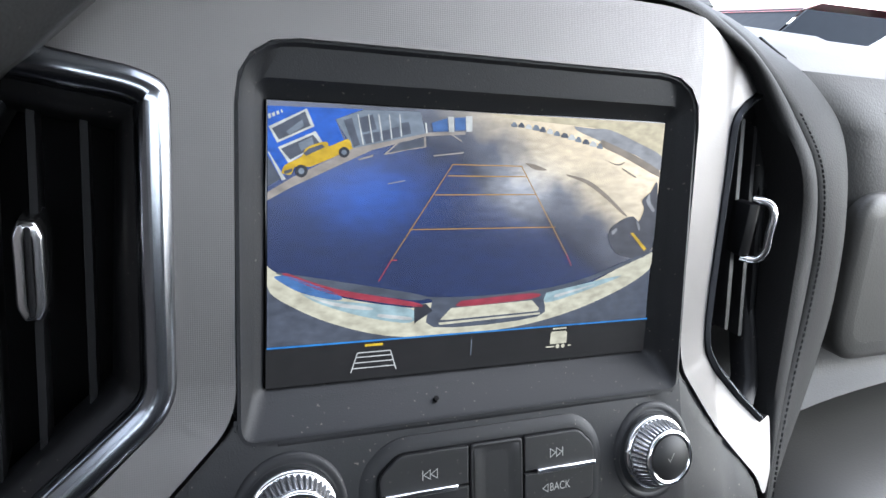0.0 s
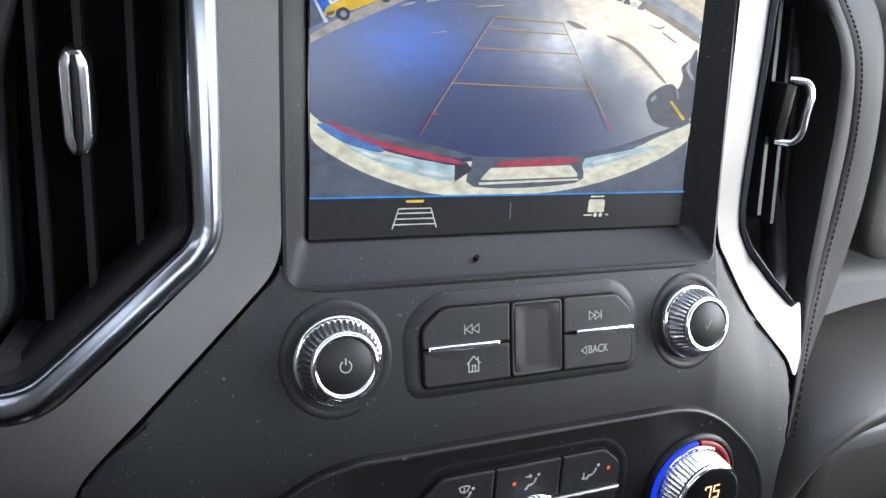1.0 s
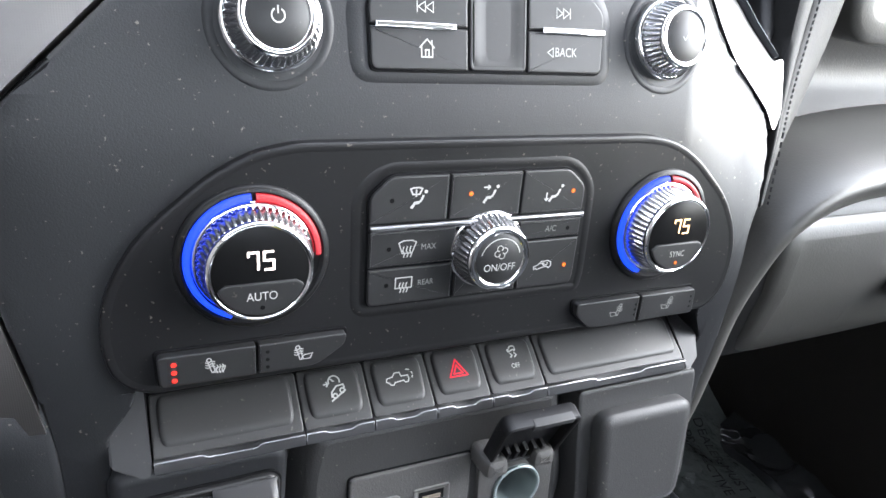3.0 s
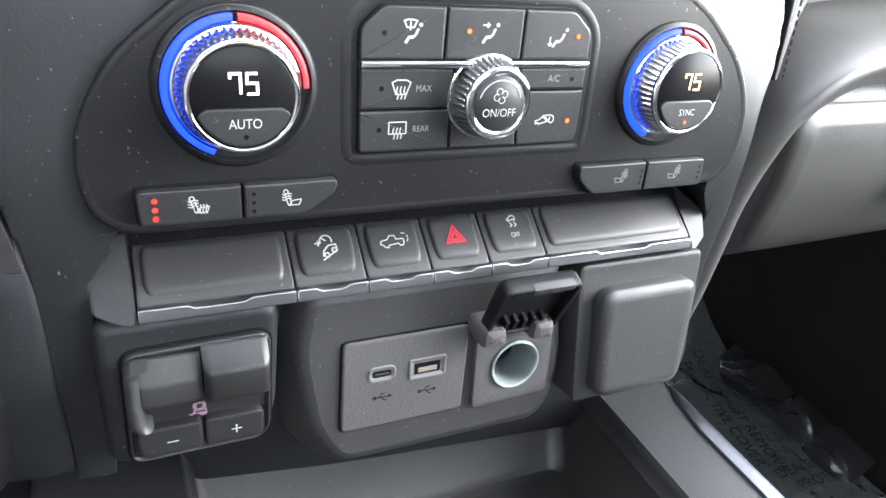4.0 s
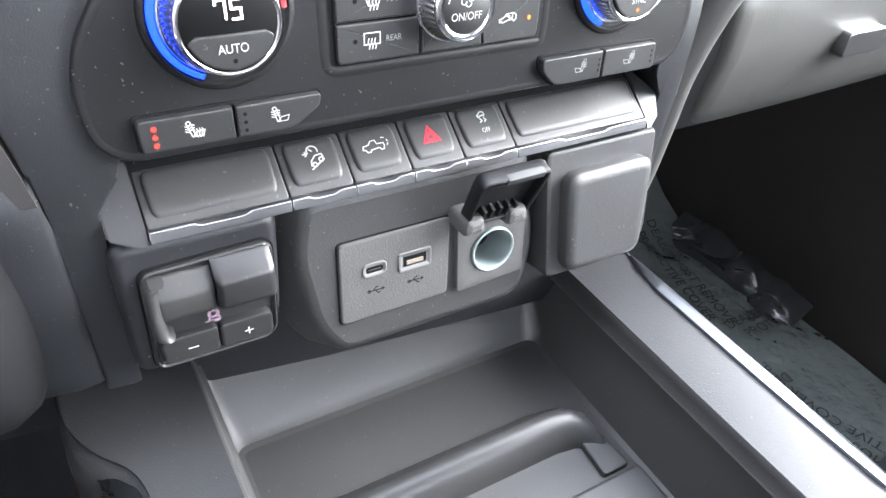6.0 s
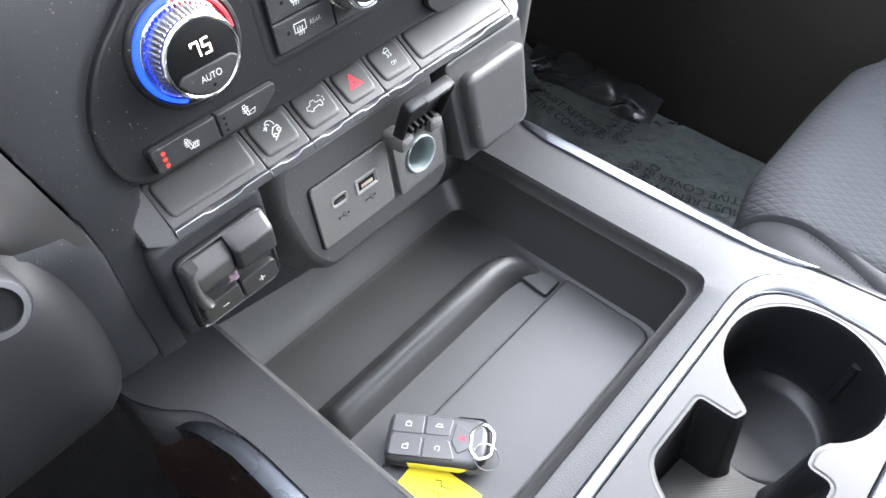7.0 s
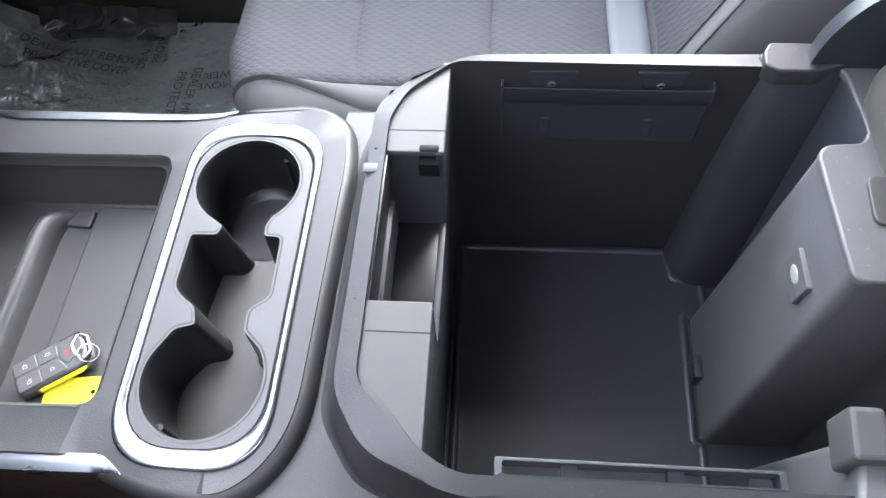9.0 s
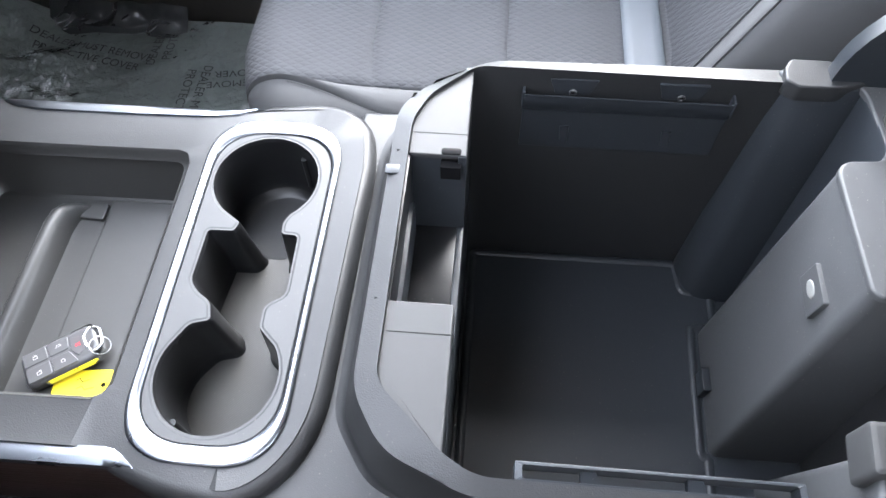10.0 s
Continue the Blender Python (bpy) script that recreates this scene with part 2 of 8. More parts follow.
def rounded(pts, r, seg=5):
    """A polygon with its corners rounded; r one radius or one for each corner."""
    n, out = len(pts), []
    rs = r if isinstance(r, (list, tuple)) else [r] * n
    for i in range(n):
        a, b, c = (Vector(pts[j % n]) for j in (i - 1, i, i + 1))
        u, v = (a - b), (c - b)
        lu, lv = u.length, v.length
        u, v = u.normalized(), v.normalized()
        ang = math.acos(max(-1, min(1, u.dot(v))))
        if rs[i] <= 0 or ang > 3.1:
            out.append(tuple(b))
            continue
        d = min(rs[i] * max(1.0, 1 / math.tan(ang / 2)), 0.49 * lu, 0.49 * lv)
        p, q = b + u * d, b + v * d
        for s in range(seg + 1):
            t = s / seg
            out.append(tuple(p * (1 - t) ** 2 + b * (2 * t * (1 - t)) + q * t * t))
    return out


def box2(x0, x1, z0, z1, r=0.0, seg=5):
    p = [(x0, z0), (x1, z0), (x1, z1), (x0, z1)]
    return rounded(p, r, seg) if r else p


def circle(cx, cz, r, n=40, a0=0.0, a1=360.0):
    closed = abs(a1 - a0) >= 360
    m = n if closed else n + 1
    return [(cx + r * math.cos(radians(a0 + (a1 - a0) * i / n)), cz + r * math.sin(radians(a0 + (a1 - a0) * i / n))) for i in range(m)]


def inset(p, d):
    """A closed counter-clockwise polygon moved inward by d."""
    n, out = len(p), []
    for i in range(n):
        a, b, c = Vector(p[i - 1]), Vector(p[i]), Vector(p[(i + 1) % n])
        e, f = (b - a), (c - b)
        if e.length < 1e-9 or f.length < 1e-9:
            e = f = (c - a)
        n1, n2 = Vector((-e.y, e.x)).normalized(), Vector((-f.y, f.x)).normalized()
        m = n1 + n2
        if m.length < 1e-6:
            m = n1
        m = m.normalized()
        k = max(0.5, m.dot(n1))
        out.append(b + m * (d / k))
    # corners that would fold over themselves close up into one point
    root = list(range(n))
    for i in range(n):
        j = (i + 1) % n
        if (out[j] - out[i]).dot(Vector(p[j]) - Vector(p[i])) <= 0:
            old, tgt = root[j], root[i]
            root = [tgt if r == old else r for r in root]
    for r in set(root):
        ids = [i for i in range(n) if root[i] == r]
        if len(ids) > 1:
            mean = sum((out[i] for i in ids), Vector((0, 0))) / len(ids)
            for i in ids:
                out[i] = mean
    return [tuple(v) for v in out]


def band(bm, p, steps, place, cap=True, closed=True, cap_first=False, skip=None):
    """Lofts the outline through (inset, out) steps; the last loop may be closed by a face."""
    p = ccw(p) if closed else p
    loops = []
    for d, h in steps:
        q = inset(p, d) if d else p
        loops.append([bm.verts.new(place(x, z, h)) for x, z in q])
    n = len(p)
    for a, b in zip(loops, loops[1:]):
        for i in range(n if closed else n - 1):
            j = (i + 1) % n
            if skip and skip(*p[i]) and skip(*p[j]):
                continue
            bm.faces.new((a[i], a[j], b[j], b[i]))
    if cap:
        # a narrow flat margin keeps the softened edge from shading the whole face
        d, h = steps[-1]
        q = inset(p, d + 0.00025)
        loops.append([bm.verts.new(place(x, z, h)) for x, z in q])
        a, b = loops[-2], loops[-1]
        for i in range(n):
            j = (i + 1) % n
            bm.faces.new((a[i], a[j], b[j], b[i]))
        bm.faces.new(loops[-1])
    if cap_first:
        bm.faces.new(loops[0][::-1])
    return loops


def slab(p, place, d0, d1, bev=0.0005, dish=0.0, dish_in=0.0015):
    """A raised piece with softened front edges, closed at the back; dish sinks its face."""
    bm = bmesh.new()
    s = [(0, d0), (0, d1 - bev), (bev * 0.3, d1 - bev * 0.3), (bev, d1)]
    if dish:
        s += [(bev + dish_in, d1), (bev + dish_in + abs(dish), d1 - dish)]
    band(bm, p, s, place, cap_first=True)
    return bm


def plate(outer, holes, place, d0, d1, bev=0.0, cuts_z=(), cuts_x=(), lip=None):
    """A panel with openings through it. Long faces are cut so that it can follow a bent surface."""
    bm = bmesh.new()
    loops = [ccw(outer)] + [ccw(h)[::-1] for h in holes]
    for p in loops:
        vs = [bm.verts.new((x, 0, z)) for x, z in p]
        for a, b in zip(vs, vs[1:] + vs[:1]):
            bm.edges.new((a, b))
    bmesh.ops.triangle_fill(bm, use_beauty=True, use_dissolve=False, edges=bm.edges[:], normal=(0, -1, 0))
    for z in cuts_z:
        bmesh.ops.bisect_plane(bm, geom=bm.verts[:] + bm.edges[:] + bm.faces[:], plane_co=(0, 0, z), plane_no=(0, 0, 1))
    for x in cuts_x:
        bmesh.ops.bisect_plane(bm, geom=bm.verts[:] + bm.edges[:] + bm.faces[:], plane_co=(x, 0, 0), plane_no=(1, 0, 0))
    edge = [e for e in bm.edges if len(e.link_faces) == 1]
    low = bmesh.ops.extrude_edge_only(bm, edges=edge)
    lowv = {v for v in low["geom"] if isinstance(v, bmesh.types.BMVert)}
    rim = [e for e in edge]
    for v in bm.verts:
        x, z = v.co.x, v.co.z
        v.co = place(x, z, d0 if v in lowv else d1)
    if bev:
        bmesh.ops.bevel(bm, geom=rim, offset=bev, segments=3, affect="EDGES", profile=0.5)
    return bm


def lathe(profile, centre, axis, n=64, knurl=None):
    """Turns (radius, out) about an axis. knurl: (first step, last step, depth, teeth)."""
    bm = bmesh.new()
    q = Vector((0, 0, 1)).rotation_difference(Vector(axis)).to_matrix()
    loops = []
    for k, (r, h) in enumerate(profile):
        if r < 1e-7:
            loops.append([bm.verts.new(Vector(centre) + q @ Vector((0, 0, h)))])
            continue
        lp = []
        for i in range(n):
            a = 2 * math.pi * i / n
            rr = r
            if knurl and knurl[0] <= k <= knurl[1]:
                rr -= knurl[2] * (0.5 + 0.5 * math.cos(a * knurl[3]))
            lp.append(bm.verts.new(Vector(centre) + q @ Vector((rr * math.cos(a), rr * math.sin(a), h))))
        loops.append(lp)
    for a, b in zip(loops, loops[1:]):
        if len(a) == 1 and len(b) == 1:
            continue
        for i in range(n):
            j = (i + 1) % n
            if len(b) == 1:
                bm.faces.new((a[i], a[j], b[0]))
            elif len(a) == 1:
                bm.faces.new((a[0], b[j], b[i]))
            else:
                bm.faces.new((a[i], a[j], b[j], b[i]))
    return bm


def tube(path, r, sides=8, closed=False):
    bm = bmesh.new()
    pts = [Vector(p) for p in path]
    n, loops = len(pts), []
    for i, p in enumerate(pts):
        a = pts[(i - 1) % n] if closed or i else p
        b = pts[(i + 1) % n] if closed or i < n - 1 else p
        t = (b - a).normalized()
        u = t.orthogonal().normalized() if not loops else (last - t * last.dot(t)).normalized()
        last = u
        w = t.cross(u)
        loops.append([bm.verts.new(p + (u * math.cos(2 * math.pi * s / sides) + w * math.sin(2 * math.pi * s / sides)) * r) for s in range(sides)])
    for i in range(n if closed else n - 1):
        a, b = loops[i], loops[(i + 1) % n]
        for s in range(sides):
            bm.faces.new((a[s], a[(s + 1) % sides], b[(s + 1) % sides], b[s]))
    if not closed:
        bm.faces.new(loops[0][::-1])
        bm.faces.new(loops[-1])
    return bm


def loft(sections, cap=True, closed=False):
    """Skins a list of equally long point rows; closed joins each row's ends."""
    bm = bmesh.new()
    rows = [[bm.verts.new(Vector(p)) for p in s] for s in sections]
    n = len(rows[0])
    for a, b in zip(rows, rows[1:]):
        for i in range(n if closed else n - 1):
            j = (i + 1) % n
            bm.faces.new((a[i], a[j], b[j], b[i]))
    if cap and closed:
        bm.faces.new(rows[0][::-1])
        bm.faces.new(rows[-1])
    return bm


def brick(x0, x1, y0, y1, z0, z1, bev=0.0, seg=2):
    bm = bmesh.new()
    bmesh.ops.create_cube(bm, size=1.0)
    for v in bm.verts:
        v.co = Vector(((x0 + x1) / 2 + v.co.x * (x1 - x0), (y0 + y1) / 2 + v.co.y * (y1 - y0), (z0 + z1) / 2 + v.co.z * (z1 - z0)))
    if bev:
        bmesh.ops.bevel(bm, geom=bm.edges[:], offset=bev, segments=seg, affect="EDGES", profile=0.5)
    return bm


def strokes(lines, place, x, z, s, w, n=0.0002, thick=0.0001):
    """Flat printed lines: each a list of points on a unit field, closed when the ends meet."""
    bm = bmesh.new()
    for ln in lines:
        pts = [Vector((x + a * s, z + b * s)) for a, b in ln]
        shut = len(pts) > 2 and (pts[0] - pts[-1]).length < 1e-6
        if shut:
            pts = pts[:-1]
        m = len(pts)
        L, R = [], []
        for i, p in enumerate(pts):
            a = pts[i - 1] if (i or shut) else p
            b = pts[(i + 1) % m] if (i < m - 1 or shut) else p
            e, f = (p - a), (b - p)
            if e.length < 1e-9:
                e = f
            if f.length < 1e-9:
                f = e
            n1, n2 = Vector((-e.y, e.x)).normalized(), Vector((-f.y, f.x)).normalized()
            mm = n1 + n2
            mm = mm.normalized() if mm.length > 1e-6 else n1
            k = max(0.6, mm.dot(n1))
            L.append(p + mm * (w / 2 / k))
            R.append(p - mm * (w / 2 / k))
        for i in range(m if shut else m - 1):
            j = (i + 1) % m
            bm.faces.new([bm.verts.new(place(q.x, q.y, n)) for q in (L[i], L[j], R[j], R[i])])
    return bm


def fills(polys, place, x, z, s, n=0.0002):
    bm = bmesh.new()
    for p in polys:
        bm.faces.new([bm.verts.new(place(x + a * s, z + b * s, n)) for a, b in p])
    return bm


def words(text, place, x, z, size, n=0.0002, wide=1.0, align="CENTER", turn=0.0):
    cu = bpy.data.curves.new("text", "FONT")
    cu.body, cu.size, cu.align_x, cu.align_y = text, size, align, "CENTER"
    tmp = bpy.data.objects.new("text", cu)
    scene.collection.objects.link(tmp)
    me = bpy.data.meshes.new_from_object(tmp.evaluated_get(bpy.context.evaluated_depsgraph_get()))
    bm = bmesh.new()
    bm.from_mesh(me)
    ca, sa = math.cos(radians(turn)), math.sin(radians(turn))
    for v in bm.verts:
        a, b = v.co.x * wide, v.co.y
        v.co = place(x + a * ca - b * sa, z + a * sa + b * ca, n)
    bpy.data.objects.remove(tmp)
    bpy.data.meshes.remove(me)
    bpy.data.curves.remove(cu)
    return bm


def arc(cx, cz, r, a0, a1, n=10):
    return circle(cx, cz, r, n, a0, a1) if abs(a1 - a0) < 360 else circle(cx, cz, r, n) + [(cx + r, cz)]


def grid(nx, ny, fn):
    bm = bmesh.new()
    vs = [[bm.verts.new(fn(i / nx, j / ny)) for i in range(nx + 1)] for j in range(ny + 1)]
    for j in range(ny):
        for i in range(nx):
            bm.faces.new((vs[j][i], vs[j][i + 1], vs[j + 1][i + 1], vs[j + 1][i]))
    return bm


def smoothstep(a, b, x):
    t = max(0.0, min(1.0, (x - a) / (b - a)))
    return t * t * (3 - 2 * t)


def spline(pts, k=5):
    """More points along a smooth curve through the given ones."""
    out, v = [], [Vector(p) for p in pts]
    for i in range(len(v) - 1):
        a, b, c, d = v[max(0, i - 1)], v[i], v[i + 1], v[min(len(v) - 1, i + 2)]
        for j in range(k):
            t = j / k
            out.append(tuple(0.5 * (2 * b + (c - a) * t + (2 * a - 5 * b + 4 * c - d) * t * t + (3 * b - a - 3 * c + d) * t ** 3)))
    return out + [tuple(v[-1])]


# ---------- cabin shell ----------
FLOOR_Z = 0.0


tagged(part("ground", grid(1, 1, lambda a, b: Vector((-400 + 800 * a, -400 + 800 * b, -0.78))), M_ASPHALT), "worn grey asphalt car park outside the cab", "ground", kind="structure")
tagged(part("floor", brick(-0.84, 0.84, -1.75, 0.62, -0.05, FLOOR_Z), M_CARPET), "black carpeted cab floor", "floor", kind="structure")
tagged(part("ceiling", brick(-0.72, 0.72, -1.72, -0.27, 1.30, 1.34, 0.01), M_ROOF), "pale grey cloth roof lining", "ceiling", kind="structure")
# Unseen wall added across the driver's window to keep its light out.
tagged(part("wall_left", brick(-0.84, -0.80, -1.75, 0.55, FLOOR_Z, 1.24, 0.004), M_TAN), "plain taupe wall added to hold back driver-side light", "wall", kind="structure")
tagged(part("wall_right", brick(0.80, 0.84, -1.75, 0.55, FLOOR_Z, 0.68, 0.004), M_DOOR), "dark door trim below the side window", "wall", kind="structure")
tagged(part("wall_front", brick(-0.80, 0.80, 0.56, 0.60, FLOOR_Z, 0.925), M_CARPET), "black carpeted bulkhead behind the dashboard", "wall", kind="structure")
tagged(part("wall_rear", brick(-0.80, 0.80, -1.75, -1.71, FLOOR_Z, 1.02), M_DOOR), "dark rear cab wall below the back window", "wall", kind="structure")
for name, a, b in (("pillar_1", (-0.80, 0.50, 0.86), (-0.68, -0.27, 1.31)), ("pillar_2", (0.80, 0.50, 0.86), (0.68, -0.27, 1.31)),
                   ("pillar_3", (-0.81, -0.95, 0.84), (-0.70, -1.0, 1.31)), ("pillar_4", (0.81, -0.95, 0.84), (0.70, -1.0, 1.31)),
                   ("pillar_5", (-0.80, -1.72, 0.86), (-0.68, -1.68, 1.31)), ("pillar_6", (0.80, -1.72, 0.86), (0.68, -1.68, 1.31))):
    tagged(part(name, tube([a, b], 0.04, 10), M_ROOF), "pale trimmed cab roof pillar", "pillar", kind="structure")

# ---------- dashboard body ----------
PROF = [(0.44, -0.034), (0.50, -0.036), (0.598, -0.0425), (0.647, -0.0385), (0.69, -0.034), (0.7295, -0.0225), (0.7465, -0.0165), (0.757, -0.0125),
        (0.785, -0.006), (0.88, 0.0095), (0.912, 0.017), (0.94, 0.03)]
PROF = spline(PROF, 5)
PZ, PY = [p[0] for p in PROF], [p[1] for p in PROF]


def stack(x, z, n=0.0):
    """The bent face of the centre stack, which falls away towards its sides, most beside the passenger's vent."""
    y = float(np.interp(z, PZ, PY)) + 1.6 * max(0.0, abs(x) - 0.145) ** 1.7
    d = max(0.0, x - 0.0985)
    y += (0.55 * min(d, 0.0415) + 0.15 * max(0.0, d - 0.0415)) * smoothstep(0.63, 0.745, z)
    k = (float(np.interp(z + 0.004, PZ, PY)) - float(np.interp(z - 0.004, PZ, PY))) / 0.008
    return Vector((x, y, z)) + Vector((0, -1, k)).normalized() * n


ZC = [0.52, 0.55, 0.575, 0.598, 0.61, 0.62, 0.635, 0.647, 0.66, 0.67, 0.68, 0.69, 0.70, 0.71, 0.72, 0.7295, 0.738, 0.7465, 0.757, 0.77, 0.785, 0.83, 0.88, 0.895, 0.912]
XC = [-0.225, -0.215, -0.205, -0.195, -0.188, -0.181, -0.175, -0.170, -0.165, -0.160] + [-0.155 + 0.01 * i for i in range(26)] + [0.0985, 0.1015, 0.105, 0.110, 0.115, 0.12, 0.125, 0.13, 0.135, 0.14, 0.145, 0.15, 0.155, 0.160, 0.165, 0.17, 0.175, 0.18, 0.185]

dash = thing("dashboard", (0, 0.2, 0.45), "black moulded truck dashboard with silver centre trim", "dashboard")

fascia = [(-0.1415, 0.565), (-0.1408, 0.578), (-0.1318, 0.5925), (-0.130, 0.5985), (0.1285, 0.5985), (0.1292, 0.5925), (0.1368, 0.578), (0.1385, 0.545), (0.150, 0.490), (0.158, 0.490), (0.152, 0.545),
          (0.150, 0.63), (0.158, 0.66), (0.1615, 0.683), (0.1575, 0.6925), (0.1015, 0.7515), (0.0985, 0.757), (0.0985, 0.7525), (0.0925, 0.7465),
          (-0.0925, 0.7465), (-0.0985, 0.7525), (-0.0985, 0.757), (-0.1015, 0.7515), (-0.157, 0.6985), (-0.1655, 0.690), (-0.1695, 0.675), (-0.1695, 0.65), (-0.160, 0.60),
          (-0.1568, 0.575), (-0.1568, 0.480), (-0.1425, 0.480)]
fr = [0.001, 0.001, 0.001, 0.001, 0.001, 0.001, 0.001, 0, 0.002, 0.004, 0, 0, 0.01, 0.012, 0.008, 0.008, 0.003, 0.003, 0.003, 0.003, 0.003, 0.003, 0.008, 0.008, 0.008, 0.006, 0, 0, 0, 0.001, 0.001]
part("lower_fascia", plate(rounded(fascia, fr, 4), [], stack, -0.06, 0.0, 0.0012, ZC, XC), M_FASCIA, dash, "", 22)
part("fascia_backing", plate([(-0.26, 0.40), (0.158, 0.40), (0.150, 0.60), (-0.158, 0.60), (-0.26, 0.50)], [], stack, -0.07, -0.028, 0.0, ZC), M_FASCIA, dash)

part("lower_backing", plate([(-0.143, 0.500), (-0.083, 0.500), (-0.066, 0.482), (0.060, 0.482), (0.070, 0.491), (0.137, 0.491), (0.137, 0.566), (-0.143, 0.566)], [], stack, -0.03, -0.006, 0.001, ZC), M_FASCIA, dash)

ventL = rounded([(-0.118, 0.762), (-0.118, 0.868), (-0.128, 0.8725), (-0.165, 0.8785), (-0.212, 0.8785), (-0.212, 0.7100), (-0.1770, 0.7100)],
                [0.010, 0.008, 0.006, 0.01, 0.01, 0.01, 0.012])
ventR_in = [(0.1725, 0.7115), (0.155, 0.726), (0.1355, 0.745), (0.1285, 0.755), (0.1285, 0.765), (0.135, 0.809), (0.1390, 0.842), (0.1400, 0.861), (0.1425, 0.8685), (0.149, 0.8745), (0.163, 0.881)]
ventR = rounded(ventR_in + [(0.181, 0.870), (0.1935, 0.846), (0.1965, 0.812), (0.1955, 0.770), (0.1900, 0.722)], [0.001, 0, 0.004, 0.004, 0.004, 0, 0, 0.004, 0.004, 0.003, 0.002, 0.004, 0.01, 0.01, 0.01, 0.002])
silver = [(-0.235, 0.586), (-0.1592, 0.586), (-0.1612, 0.600), (-0.1706, 0.648), (-0.1706, 0.675), (-0.1665, 0.6905), (-0.1575, 0.7005), (-0.1022, 0.7530), (-0.0988, 0.763),
          (-0.0988, 0.8855), (0.0988, 0.8855), (0.0988, 0.763), (0.1022, 0.7530),
          (0.1490, 0.7020), (0.1605, 0.6905), (0.1640, 0.680), (0.1735, 0.690), (0.1850, 0.7120), (0.1725, 0.7110), (0.155, 0.7255), (0.135, 0.745), (0.1280, 0.755), (0.1280, 0.765), (0.1345, 0.809), (0.1385, 0.842), (0.1395, 0.861), (0.142, 0.869), (0.149, 0.875), (0.1625, 0.8815),
          (0.142, 0.8955), (0.104, 0.909), (0.080, 0.9125), (-0.100, 0.9125), (-0.140, 0.908), (-0.235, 0.908)]
sr = [0, 0, 0, 0, 0.006, 0.008, 0.006, 0.010, 0.008, 0.022, 0.022, 0.008, 0.010, 0.006, 0.004, 0.003, 0.002, 0.002, 0.001, 0, 0.004, 0.004, 0.004, 0, 0, 0.004, 0.004, 0.003, 0.002, 0.01, 0.012, 0.01, 0, 0, 0]
part("silver_surround", plate(rounded(silver, sr, 4), [ventL], stack, -0.012, 0.0012, 0.0, ZC, XC), M_SILVER, dash, "woven-look satin silver trim surround", 22)


# Soft padded edge: over the silver trim, down its passenger side and to a point beside the radio.
# Each row: inner edge, stitched seam, outer seam
PAD = [((-0.20, 0.018, 0.9115), (-0.20, 0.034, 0.9235), (-0.20, 0.075, 0.928)), ((-0.09, 0.018, 0.9150), (-0.09, 0.034, 0.9255), (-0.09, 0.075, 0.929)), ((0.03, 0.018, 0.9150), (0.03, 0.034, 0.9255), (0.03, 0.075, 0.929)),
       ((0.085, 0.018, 0.9135), (0.090, 0.032, 0.9220), (0.10, 0.075, 0.927)), ((0.118, 0.024, 0.9045), (0.132, 0.032, 0.9075), (0.155, 0.070, 0.918)), ((0.145, 0.029, 0.8935), (0.160, 0.033, 0.8915), (0.190, 0.064, 0.904)),
       ((0.168, 0.028, 0.8700), (0.184, 0.031, 0.870), (0.222, 0.056, 0.888)), ((0.184, 0.020, 0.845), (0.205, 0.027, 0.842), (0.245, 0.046, 0.860)), ((0.195, 0.020, 0.814), (0.2165, 0.026, 0.806), (0.252, 0.036, 0.815)),
       ((0.194, 0.014, 0.771), (0.2165, 0.022, 0.768), (0.256, 0.032, 0.762)), ((0.1865, 0.002, 0.716), (0.207, 0.013, 0.727), (0.2495, 0.028, 0.720)), ((0.182, -0.006, 0.698), (0.190, -0.003, 0.692), (0.226, 0.015, 0.682)),
       ((0.1775, -0.016, 0.665), (0.181, -0.0145, 0.663), (0.196, -0.005, 0.662)), ((0.1745, -0.022, 0.640), (0.176, -0.0215, 0.640), (0.180, -0.019, 0.640))]
pad_in, pad_st, pad_out = (spline([r[k] for r in PAD], 6) for k in range(3))
secs = []
for a, b, c in zip(pad_in, pad_st, pad_out):
    a, b, c = Vector(a), Vector(b), Vector(c)
    back, w = Vector((0, 0.030, 0)), min(1.0, (b - a).length / 0.012)
    out = Vector((0, -0.0022 * w, 0.0008 * w))
    secs.append([a + back, a + Vector((0, 0.006, 0)) * w, a + (b - a) * 0.06 + out * 0.2, a.lerp(b, 0.20) + out, a.lerp(b, 0.5) + out * 1.25, a.lerp(b, 0.82) + out * 0.9, a.lerp(b, 0.95) + out * 0.4, b - out * 0.35,
                 b.lerp(c, 0.04) + out * 0.4, b.lerp(c, 0.2) + out * 1.1, b.lerp(c, 0.5) + out * 1.5, b.lerp(c, 0.85) + out, b.lerp(c, 0.96) + out * 0.2, c + Vector((0, 0.004, 0)), c + Vector((0.003, 0.014, 0))])
part("padded_edge", loft(secs), M_PAD, dash, "black grained padded edge with a sewn seam", 60)

